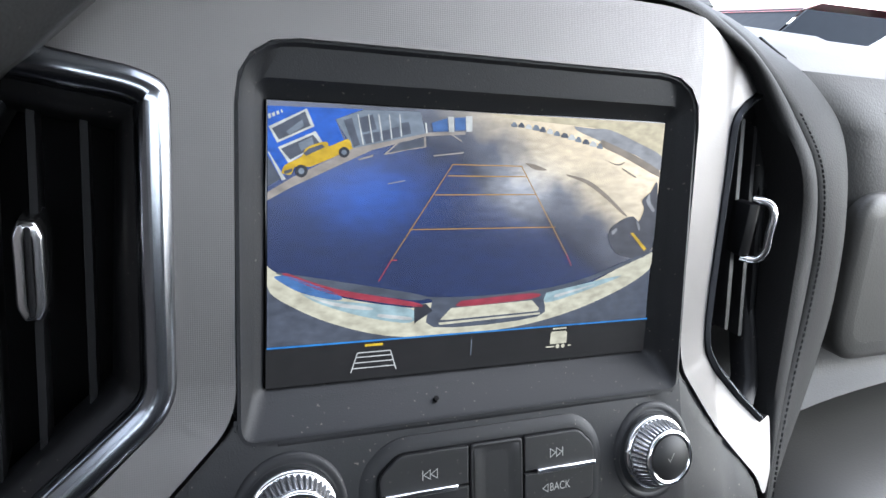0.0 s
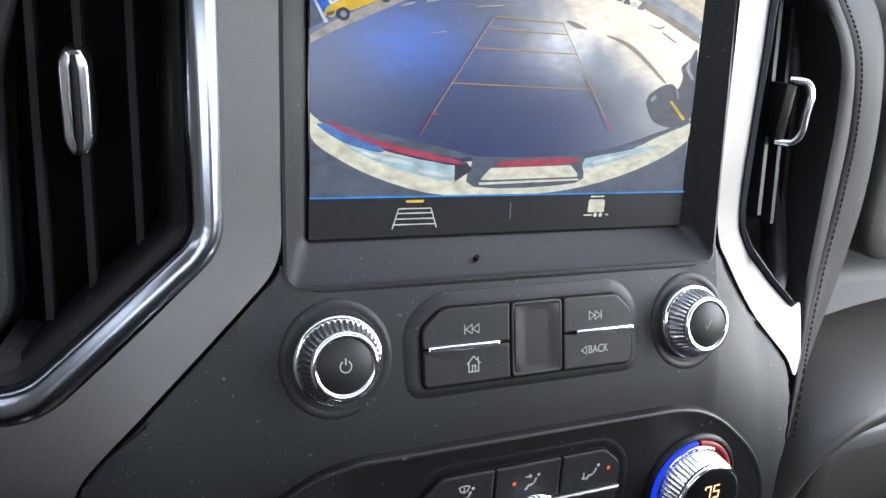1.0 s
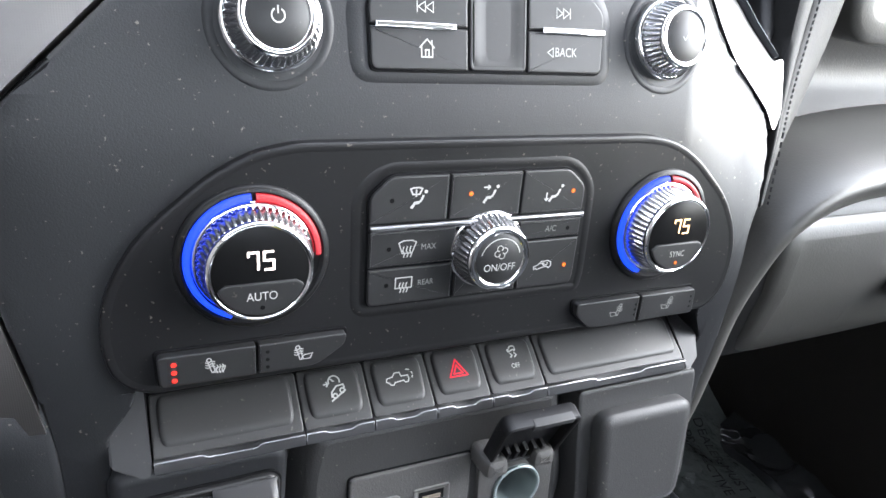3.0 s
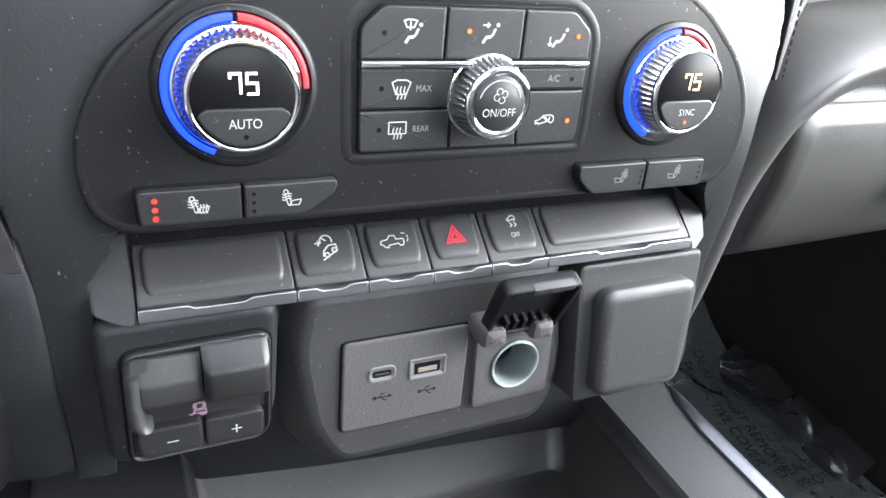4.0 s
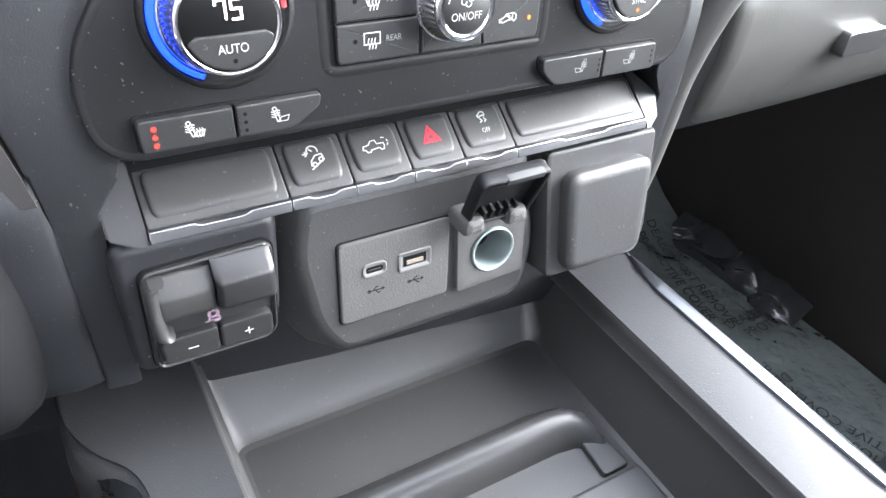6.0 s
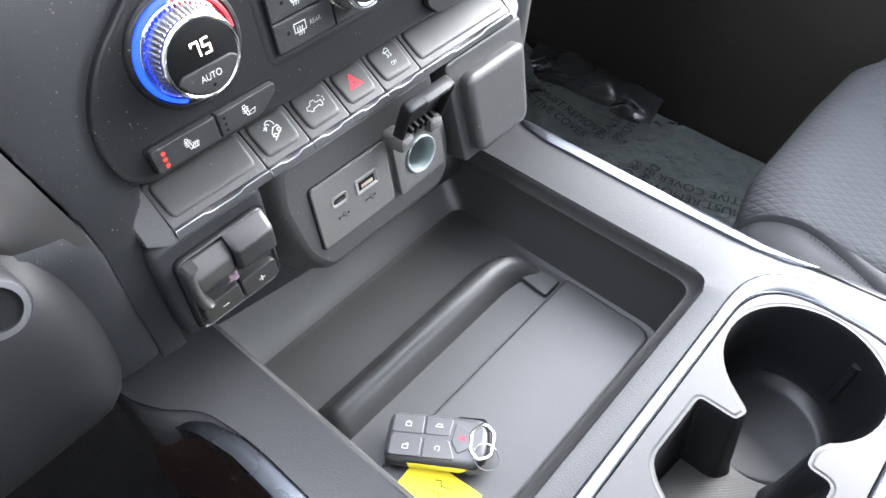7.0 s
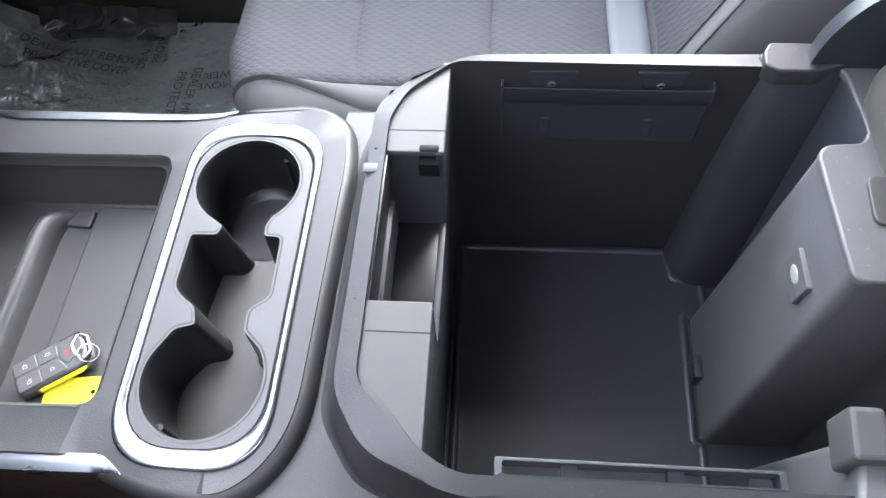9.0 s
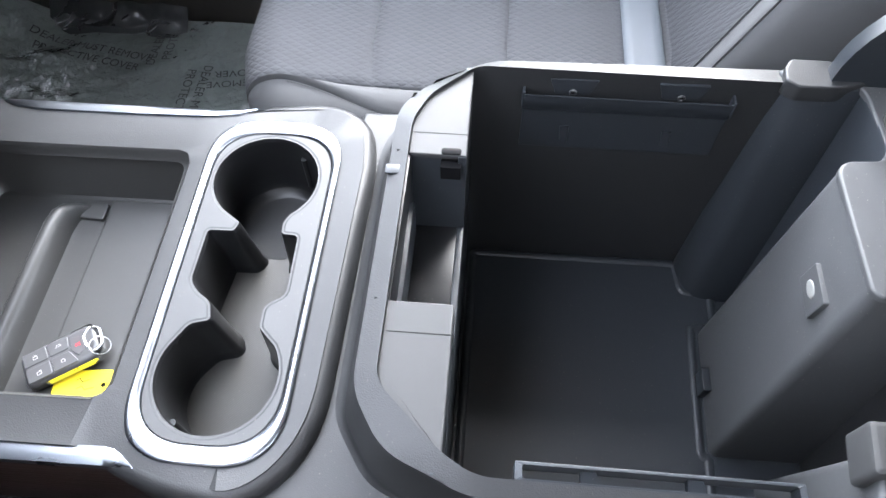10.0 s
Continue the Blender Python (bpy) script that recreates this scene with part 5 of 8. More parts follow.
# ---------- radio controls ----------
def icon_lines():
    """Printed symbols as lines on a unit field."""
    seat = [[(-0.35, 0.5), (-0.25, 0.55), (-0.05, -0.15), (0.4, -0.15), (0.42, -0.35), (-0.15, -0.38), (-0.35, 0.5)]]
    waves = [[(a, b), (a + 0.12, b + 0.1), (a + 0.24, b - 0.1), (a + 0.36, b)] for a, b in ((-0.42, 0.62), (-0.40, 0.40), (-0.36, 0.18))]
    foot = [[(a, -0.30), (a + 0.08, -0.42), (a - 0.06, -0.55), (a + 0.02, -0.68)] for a in (0.0, 0.18, 0.36)]
    person = [[(0.34, 0.30), (0.22, 0.02), (0.10, -0.16)], [(0.28, 0.30), (0.14, -0.02), (0.0, -0.18)], [(0.10, -0.12), (-0.28, -0.16), (-0.52, -0.52)], [(0.06, -0.22), (-0.24, -0.24), (-0.44, -0.55)],
              arc(0.46, 0.52, 0.07, 0, 360, 8)]
    shield = [[(-0.5, 0.3), (-0.25, 0.42), (0.25, 0.42), (0.5, 0.3), (0.28, -0.3), (-0.28, -0.3), (-0.5, 0.3)]]
    up3 = [[(a, -0.55), (a + 0.06, -0.35), (a - 0.06, -0.15), (a, 0.1)] for a in (-0.2, 0.0, 0.2)]
    rear = [[(-0.5, 0.4), (0.5, 0.4), (0.5, -0.25), (-0.5, -0.25), (-0.5, 0.4)]]
    usb = [[(-0.5, 0), (0.45, 0)], [(0.32, 0.10), (0.5, 0), (0.32, -0.10)], [(-0.25, 0), (-0.05, 0.22), (0.12, 0.22)], [(-0.1, 0), (0.08, -0.22), (0.24, -0.22)], arc(-0.5, 0, 0.09, 0, 360, 8)]
    car = [[(-0.75, -0.30), (-0.80, -0.08), (-0.45, 0.02), (-0.15, 0.30), (0.45, 0.34), (0.72, 0.20), (0.74, -0.12), (0.55, -0.28), (0.36, -0.12), (-0.30, -0.26), (-0.50, -0.34), (-0.60, -0.20), (-0.75, -0.30)]]
    truck = [[(-0.78, -0.08), (-0.72, 0.10), (-0.38, 0.16), (-0.22, 0.36), (0.06, 0.36), (0.12, 0.14), (0.52, 0.14), (0.54, -0.06), (0.46, -0.22), (0.30, -0.22), (0.22, -0.10), (-0.30, -0.16), (-0.38, -0.28), (-0.56, -0.26), (-0.62, -0.14), (-0.78, -0.08)]]
    return dict(seat=seat, waves=waves, foot=foot, person=person, shield=shield, up3=up3, rear=rear, usb=usb, car=car, truck=truck)


IC = icon_lines()


def put(name, lines, place, x, z, s, w, m, parent, n, label=""):
    return part(name, strokes(lines, place, x, z, s, w, n), m, parent, label, 38, False)


def led(place, x, z, r, m, parent, n):
    return part("indicator_light", fills([circle(x, z, r, 12)], place, 0, 0, 1, n), m, parent)


radio = thing("radio_control_panel", (0, -0.03, 0.70), "black radio buttons with chrome bars between two knobs", "control panel")
ro = rounded([(-0.0485, 0.7085), (0.0478, 0.7085), (0.0485, 0.7315), (0.0405, 0.7388), (-0.0405, 0.7388), (-0.0492, 0.7315)], [0.003, 0.003, 0.003, 0.003, 0.003, 0.003], 4)
wide_o = rounded([(-0.056, 0.7040), (0.055, 0.7040), (0.0535, 0.7330), (0.043, 0.7440), (-0.043, 0.7440), (-0.0565, 0.7330)], 0.0095, 6)
bm = bmesh.new()
band(bm, wide_o, [(0.0, -0.004), (0.0, -0.0026), (0.0012, -0.0020), (0.0045, -0.0008), (0.0060, -0.0012)], F_RADIO)
part("raised_field", bm, M_FASCIA, radio, "shallow raised field", 60)
part("gap", slab(ro, F_RADIO, -0.004, -0.0004, 0.0003), M_DARK, radio)


def soft_key(name, pts, r, place):
    return part(name, slab(rounded(pts, r, 5), place, -0.003, 0.0034, 0.0013), M_BUTTON, brk)


def press(name, pts, r, m, parent, place, label="", n=0.0006, dish=0.0, din=0.0016):
    return part(name, slab(rounded(pts, r, 4), place, -0.003, n, 0.0006, dish, din), m, parent, label)


bl = press("button", [(-0.0480, 0.7093), (-0.0114, 0.7093), (-0.0114, 0.7231), (-0.0482, 0.7231)], [0.0028, 0.0006, 0.0006, 0.0006], M_BUTTON, radio, F_RADIO)
bu = press("button", [(-0.0482, 0.7236), (-0.0114, 0.7236), (-0.0114, 0.7382), (-0.0402, 0.7382), (-0.0486, 0.7310)], [0.0006, 0.0006, 0.0008, 0.0028, 0.0028], M_BUTTON, radio, F_RADIO)
bm = bmesh.new()
band(bm, box2(-0.0106, 0.0130, 0.7093, 0.7382, 0.0022, 4), [(0, -0.003), (0, 0.0001), (0.0003, 0.0005), (0.0008, 0.0006), (0.0014, 0.0003)], F_RADIO)
bc = part("button", bm, M_BUTTON, radio, "blank dished button", 60)
part("dish", grid(16, 14, lambda u, v: F_RADIO(-0.0090 + 0.0204 * u, 0.7112 + 0.0252 * v, 0.0005 - 0.0002 * (abs(2 * u - 1) > 0.99) + 0.0009 * (abs(2 * u - 1) ** 3 - 0.35) * (1 - abs(2 * v - 1) ** 8))), M_BUTTON, bc, "", 60)
br_ = press("button", [(0.0138, 0.7093), (0.0472, 0.7093), (0.0478, 0.7236), (0.0138, 0.7236)], [0.0006, 0.0028, 0.0006, 0.0006], M_BUTTON, radio, F_RADIO)
bf = press("button", [(0.0138, 0.7241), (0.0479, 0.7241), (0.0480, 0.7310), (0.0402, 0.7382), (0.0138, 0.7382)], [0.0006, 0.0006, 0.0028, 0.0028, 0.0008], M_BUTTON, radio, F_RADIO)
for x0, x1, z in ((-0.0466, -0.0165, 0.7235), (0.0193, 0.0478, 0.7240)):
    part("chrome_bar", slab(box2(x0, x1, z - 0.0011, z + 0.0011, 0.0003), F_RADIO, -0.001, 0.0022, 0.0006), M_CHROME, radio, "bright chrome bar")
tri = lambda x, s: [[(x, 0.0), (x + 0.5 * s, 0.32), (x + 0.5 * s, -0.32), (x, 0.0)]]
put("skip_back_symbol", [[(-0.62, 0.34), (-0.62, -0.34)]] + tri(-0.55, 1) + tri(0.0, 1), F_RADIO, -0.0277, 0.7297, 0.0054, 0.00035, M_ICON, bu, 0.0008)
put("skip_ahead_symbol", [[(0.62, 0.34), (0.62, -0.34)]] + tri(0.55, -1) + tri(0.0, -1), F_RADIO, 0.0287, 0.7303, 0.0054, 0.00035, M_ICON, bf, 0.0008)
put("home_symbol", [[(-0.5, 0.0), (0.0, 0.5), (0.5, 0.0)], [(-0.36, 0.1), (-0.36, -0.5), (0.36, -0.5), (0.36, 0.1)], [(-0.1, -0.5), (-0.1, -0.1), (0.12, -0.1), (0.12, -0.5)], [(0.32, 0.2), (0.32, 0.45)]], F_RADIO, -0.0275, 0.7165, 0.0058, 0.0005, M_ICON, bl, 0.0008)
put("back_symbol", tri(0, 1), F_RADIO, 0.0222, 0.7165, 0.0050, 0.0004, M_ICON, br_, 0.0008)
part("lettering", words("BACK", F_RADIO, 0.0305, 0.7165, 0.0046, 0.0008, 0.85), M_ICON, br_, "printed word BACK")


def knurled(parent, cx, cz, place, k, r0, r1, h, label, teeth, face_m, face_r):
    ax = Vector((0, -1, k)).normalized()
    c = place(cx, cz, 0.0)
    kn = part("knob", lathe([(r0 * 1.02, -0.003), (r0 * 1.02, 0.0008), (r0 * 0.985, 0.0016), (r0 * 0.94, 0.0017)], c, ax, 72), M_CHROME, parent, label, 50)
    part("grip", lathe([(r0 * 0.95, 0.0), (r0 * 0.95, 0.0022), (r0 * 0.93, 0.0030), (r1 * 1.02, h * 0.80), (r1 * 0.985, h * 0.84)], c, ax, teeth * 6, (1, 3, 0.00055, teeth)), M_KNURL, kn, "knurled bright grip", 50)
    part("lip", lathe([(r1 * 0.99, h * 0.80), (r1 * 1.0, h * 0.88), (r1 * 0.985, h * 0.95), (r1 * 0.94, h), (face_r * 1.04, h), (face_r * 1.0, h - 0.0006)], c, ax, 72), M_CHROME, kn, "chrome lip", 60)
    fc = part("face", lathe([(face_r * 1.01, h - 0.002), (face_r * 1.01, h - 0.0005), (face_r * 0.97, h - 0.0002), (0, h - 0.0002)], c, ax, 64), face_m, kn)
    front = lambda x, z, n=0.0: place(x, z, 0.0) + ax * (h - 0.0002 + n)
    return kn, fc, front


_, fL, plL = knurled(radio, -0.0808, 0.7233, F_RADIO, 0.30, 0.0162, 0.0124, 0.0105, "power and volume knob", 42, M_BUTTON, 0.0098)
put("power_symbol", [arc(0, 0, 0.42, 120, 420, 16), [(0, 0.1), (0, 0.58)]], plL, -0.0808, 0.7233, 0.0048, 0.0005, M_ICON, fL, 0.0002)
_, fR, plR = knurled(radio, 0.0812, 0.7233, F_RADIO, 0.30, 0.0162, 0.0124, 0.0105, "tuning knob", 42, M_BUTTON, 0.0098)
put("tick_symbol", [[(-0.4, 0.0), (-0.12, -0.35), (0.4, 0.45)]], plR, 0.0812, 0.7233, 0.0042, 0.0004, M_ICON_DIM, fR, 0.0002)
for cx in (-0.0808, 0.0812):
    bm = bmesh.new()
    band(bm, circle(cx, 0.7228, 0.0215, 48), [(0, -0.004), (0, -0.0026), (0.001, -0.0019), (0.0032, -0.0015), (0.0045, -0.0030)], F_RADIO, cap=False)
    part("knob_rim", bm, M_FASCIA, radio, "soft raised rim round the knob", 60)

# ---------- climate controls ----------
clim = thing("climate_control_panel", (0, -0.045, 0.60), "black climate panel with lit knobs reading 75", "control panel")
half = [(0.0, 0.5985), (0.128, 0.5985), (0.1375, 0.6065), (0.1400, 0.6230), (0.1372, 0.6380), (0.1265, 0.6565), (0.1035, 0.6760), (0.0890, 0.6836), (0.0740, 0.6863)]
co_ = half[1:] + [(-x, z) for x, z in half[:0:-1]]
bm = bmesh.new()
band(bm, rounded(co_, [0.003, 0.006, 0.008, 0.010, 0.02, 0.02, 0.01, 0.01] * 2, 3), [(0.0, -0.012), (0.0, -0.0012), (0.0004, -0.0004), (0.0012, 0.0), (0.0030, -0.0006)], F_CLIM)
part("panel", bm, M_PANEL, clim, "satin black control panel", 45)
cl = rounded([(-0.0490, 0.6225), (0.0430, 0.6225), (0.0442, 0.6270), (0.0438, 0.6665), (0.0350, 0.6745), (-0.0418, 0.6745), (-0.0498, 0.6665)], [0.003, 0.003, 0.002, 0.003, 0.003, 0.003, 0.003], 4)
wide_c = rounded([(-0.0560, 0.6165), (0.0505, 0.6165), (0.0520, 0.6260), (0.0510, 0.6680), (0.0390, 0.6800), (-0.0455, 0.6800), (-0.0570, 0.6690)], 0.0095, 5)
bm = bmesh.new()
band(bm, wide_c, [(0, -0.003), (0, -0.0012), (0.0016, -0.0005), (0.0045, -0.0004), (0.006, -0.0010)], F_CLIM)
part("raised_field", bm, M_PANEL, clim, "", 60)
part("gap", slab(cl, F_CLIM, -0.004, 0.0006, 0.0003), M_DARK, clim)


def cbtn(pts, r=0.0006, label=""):
    return press("button", pts, r, M_BUTTON, clim, F_CLIM, label, 0.0016)


b1 = cbtn([(-0.0490, 0.6562), (-0.0185, 0.6562), (-0.0185, 0.6738), (-0.0412, 0.6738), (-0.0492, 0.6665)], [0.0006, 0.0006, 0.0006, 0.0025, 0.0025])
b2 = cbtn([(-0.0177, 0.6562), (0.0128, 0.6562), (0.0128, 0.6738), (-0.0177, 0.6738)])
b3 = cbtn([(0.0136, 0.6562), (0.0432, 0.6562), (0.0432, 0.6665), (0.0348, 0.6738), (0.0136, 0.6738)], [0.0006, 0.0006, 0.0025, 0.0025, 0.0006])
b4 = cbtn([(-0.0488, 0.6389), (-0.0140, 0.6389), (-0.0140, 0.6530), (-0.0488, 0.6530)])
b5 = cbtn([(-0.0486, 0.6232), (-0.0140, 0.6232), (-0.0140, 0.6381), (-0.0488, 0.6381)], [0.0022, 0.0006, 0.0006, 0.0006])
b6 = cbtn([(0.0140, 0.6450), (0.0434, 0.6450), (0.0434, 0.6530), (0.0140, 0.6530)])
b7 = cbtn([(0.0160, 0.6232), (0.0428, 0.6232), (0.0436, 0.6270), (0.0436, 0.6442), (0.0140, 0.6442)], [0.0006, 0.0022, 0.002, 0.0006, 0.0006])
cbtn([(-0.0132, 0.6232), (0.0152, 0.6232), (0.0132, 0.6530), (-0.0132, 0.6530)], 0.0006, "blank button behind the fan knob")
part("chrome_bar", slab(box2(-0.0490, 0.0434, 0.6534, 0.6558, 0.0004), F_CLIM, -0.001, 0.0034, 0.0008), M_SATIN, clim, "bright chrome divider bar")
part("bar_groove", slab(box2(-0.0350, 0.0330, 0.6542, 0.6546, 0.0001), F_CLIM, 0.003, 0.0036, 0.0001), M_DARK, clim)
put("windscreen_symbol", [[(x * 0.8 - 0.2, z * 0.6 + 0.55) for x, z in IC["shield"][0]], [(-0.2, 0.2), (-0.2, 0.7)]] + IC["person"], F_CLIM, -0.0305, 0.6648, 0.0058, 0.0006, M_ICON, b1, 0.0018)
put("face_vent_symbol", IC["person"] + [[(-0.55, 0.5), (-0.1, 0.5)], [(-0.25, 0.65), (-0.1, 0.5), (-0.25, 0.35)]], F_CLIM, -0.0007, 0.6652, 0.0060, 0.0006, M_ICON, b2, 0.0018)
put("feet_vent_symbol", IC["person"] + [[(-0.7, 0.1), (-0.7, -0.45)], [(-0.85, -0.3), (-0.7, -0.45), (-0.55, -0.3)]], F_CLIM, 0.0290, 0.6640, 0.0060, 0.0006, M_ICON, b3, 0.0018)
put("defrost_symbol", IC["shield"] + IC["up3"], F_CLIM, -0.0338, 0.6462, 0.0070, 0.0005, M_ICON, b4, 0.0018)
part("lettering", words("MAX", F_CLIM, -0.0252, 0.6460, 0.0034, 0.0018, 0.85), M_ICON_DIM, b4, "printed word MAX")
put("rear_defrost_symbol", IC["rear"] + IC["up3"], F_CLIM, -0.0345, 0.6315, 0.0066, 0.0005, M_ICON, b5, 0.0018)
part("lettering", words("REAR", F_CLIM, -0.0254, 0.6313, 0.0033, 0.0018, 0.85), M_ICON_DIM, b5, "printed word REAR")
part("lettering", words("A/C", F_CLIM, 0.0290, 0.6490, 0.0038, 0.0018, 0.85), M_ICON_DIM, b6, "printed word A/C")
put("recirculation_symbol", IC["car"] + [[(0.10, 0.20), (0.10, -0.05), (0.40, 0.02), (0.40, 0.22)], [(-0.20, 0.12), (0.0, 0.18), (0.0, 0.02)]], F_CLIM, 0.0275, 0.6330, 0.0054, 0.00045, M_ICON, b7, 0.0018)
for x, z, m, pb in ((-0.0092, 0.6660, G_AMBER, b2), (0.0372, 0.6648, G_AMBER, b3), (0.0382, 0.6322, G_AMBER, b7), (-0.0410, 0.6650, M_DARK, b1), (-0.0412, 0.6462, M_DARK, b4), (-0.0415, 0.6315, M_DARK, b5), (0.0372, 0.6488, M_DARK, b6)):
    led(F_CLIM, x, z, 0.0009, m, pb, 0.0019)

# fan knob
_, fF, plF = knurled(clim, 0.0005, 0.6425, F_CLIM, 0.08, 0.0162, 0.0134, 0.0125, "fan speed knob", 40, M_BUTTON, 0.0102)
fan = [arc(0.34 * math.cos(radians(a)), 0.34 * math.sin(radians(a)), 0.27, a - 150, a + 150, 10) for a in (20, 110, 200, 290)]
put("fan_symbol", fan, plF, 0.0005, 0.6455, 0.0046, 0.00035, M_ICON, fF, 0.0002)
put("fan_arc", [arc(0, 0, 1.0, 15, 165, 18)], plF, 0.0005, 0.6425, 0.0086, 0.0004, M_ICON, fF, 0.0002)
part("lettering", words("ON/OFF", plF, 0.0005, 0.6392, 0.0042, 0.0002, 0.9), M_ICON, fF, "printed word ON/OFF")


def climate_knob(cx, cz, word, digits, extra_led, label):
    k = 0.08
    ax = Vector((0, -1, k)).normalized()
    c = F_CLIM(cx, cz, 0)
    kn, fc, pl = knurled(clim, cx, cz, F_CLIM, k, 0.0206, 0.0178, 0.0132, label, 52, M_KNOBGLASS, 0.0158)
    # light ring round the base: cold side blue, warm side red
    for nm, m, a0, a1 in (("blue_light_ring", G_BLUE, 92, 248), ("red_light_ring", G_REDRING, 88, 0)):
        bm = bmesh.new()
        n = 36
        rowsr = []
        for i in range(n + 1):
            a = radians(a0 + (a1 - a0) * i / n)
            q = [F_CLIM(cx + r * math.cos(a), cz + r * math.sin(a), h) for r, h in ((0.0233, 0.0005), (0.0230, 0.0016), (0.0217, 0.0022), (0.0210, 0.0020))]
            rowsr.append(q)
        bm = loft(rowsr)
        part(nm, bm, m, kn, nm.split("_")[0] + " glowing light ring", 60)
    bm = bmesh.new()
    band(bm, circle(cx, cz, 0.0262, 56), [(0, -0.002), (0, 0.0002), (0.0008, 0.0012), (0.0022, 0.0014), (0.0032, -0.001)], F_CLIM, cap=False)
    part("knob_rim", bm, M_PANEL, clim, "soft raised rim round the knob", 60)
    lo = [(cx + 0.0152 * math.cos(radians(a)), cz + 0.0152 * math.sin(radians(a))) for a in range(202, 339, 8)]
    lo += [(cx + 0.0136, cz - 0.0046), (cx + 0.0115, cz - 0.0032), (cx - 0.0115, cz - 0.0032), (cx - 0.0136, cz - 0.0046)]
    btn = part("button", slab(lo, pl, -0.0004, 0.0009, 0.0005), M_BUTTON, kn, "lower push button")
    part("lettering", words(word, pl, cx, cz - 0.0080, 0.0043 if word == "AUTO" else 0.0038, 0.0011, 0.85), M_ICON, btn, "printed word " + word)
    led(pl, cx, cz - 0.0120, 0.0008, extra_led, btn, 0.0012)
    seg = {"7": [[(-0.5, 0.5), (-0.5, 1), (0.5, 1), (0.5, -1)]], "5": [[(0.5, 1), (-0.5, 1), (-0.5, 0.04), (0.5, 0.04), (0.5, -1), (-0.5, -1)]]}
    for ch, ox in (("7", -0.0025), ("5", 0.0025)):
        put("digit", seg[ch], pl, cx + ox, cz + 0.0044, 0.0031, 0.00078, digits, fc, 0.0004, "lit digit " + ch)
    return kn


climate_knob(-0.0895, 0.6468, "AUTO", G_DIGIT, M_DARK, "driver temperature knob with a lit ring")
climate_knob(0.0880, 0.6452, "SYNC", G_DIGIT_B, G_AMBER, "passenger temperature knob with a lit ring")


# heated seat buttons
def seat_pair(pts_a, pts_b, ra, rb, place, gap):
    part("gap", slab(gap, place, -0.003, 0.0002, 0.0002), M_DARK, clim)
    return press("seat_heat_button", pts_a, ra, M_BUTTON, clim, place, "", 0.0034), press("seat_heat_button", pts_b, rb, M_BUTTON, clim, place, "", 0.0034)


sa, sb = seat_pair([(-0.1226, 0.6026), (-0.0903, 0.6026), (-0.0903, 0.6146), (-0.1232, 0.6146)], [(-0.0893, 0.6026), (-0.0680, 0.6026), (-0.0572, 0.6100), (-0.0566, 0.6146), (-0.0893, 0.6146)],
                   [0.002, 0.0006, 0.0006, 0.002], [0.0006, 0.004, 0.002, 0.0016, 0.0006], F_CLIM,
                   rounded([(-0.1236, 0.6016), (-0.0676, 0.6016), (-0.0560, 0.6098), (-0.0556, 0.6156), (-0.1242, 0.6156)], 0.002, 3))
sc, sd = seat_pair([(0.0558, 0.5996), (0.0826, 0.5996), (0.0826, 0.6126), (0.0478, 0.6126), (0.0482, 0.6070)], [(0.0836, 0.5996), (0.1166, 0.5996), (0.1160, 0.6122), (0.0836, 0.6126)],
                   [0.004, 0.0006, 0.0006, 0.0016, 0.002], [0.0006, 0.002, 0.0016, 0.0006], F_CLIM,
                   rounded([(0.0552, 0.5988), (0.1174, 0.5988), (0.1168, 0.6134), (0.0466, 0.6136), (0.0472, 0.6066)], 0.002, 3))
for b_, x, wv in ((sa, -0.1045, True), (sb, -0.0735, True), (sc, 0.0700, False), (sd, 0.0995, False)):
    ln = [arc(-0.30, 0.50, 0.13, 0, 360, 8), [(-0.36, 0.34), (-0.16, -0.34), (0.04, -0.34), (-0.14, 0.34)], [(-0.12, -0.34), (0.10, -0.06), (0.60, 0.0), (0.48, -0.34), (-0.12, -0.34)]]
    ln += [[(-0.52, q), (-0.36, q - 0.06), (-0.16, q + 0.06), (0.04, q)] for q in (0.36, 0.20, 0.04)]
    if b_ is sa:
        ln += [[(q, 0.14), (q + 0.06, 0.0), (q - 0.04, -0.20), (q + 0.04, -0.44)] for q in (0.12, 0.28, 0.44)]
    if not wv:
        ln = [[(-a, b) for a, b in q] for q in ln]
    put("heat_symbol", ln, F_CLIM, x, 0.6084 if wv else 0.6064, 0.0060, 0.00036, M_ICON if wv else M_ICON_DIM, b_, 0.0036)
for i in range(3):
    led(F_CLIM, -0.1178, 0.6052 + 0.0031 * i, 0.00095, G_RED, sa, 0.0036)
    led(F_CLIM, -0.0862, 0.6052 + 0.0031 * i, 0.0007, M_DARK, sb, 0.0036)
    led(F_CLIM, 0.0806, 0.6035 + 0.0026 * i, 0.0006, M_DARK, sc, 0.0036)
    led(F_CLIM, 0.1136, 0.6035 + 0.0026 * i, 0.0006, M_DARK, sd, 0.0036)

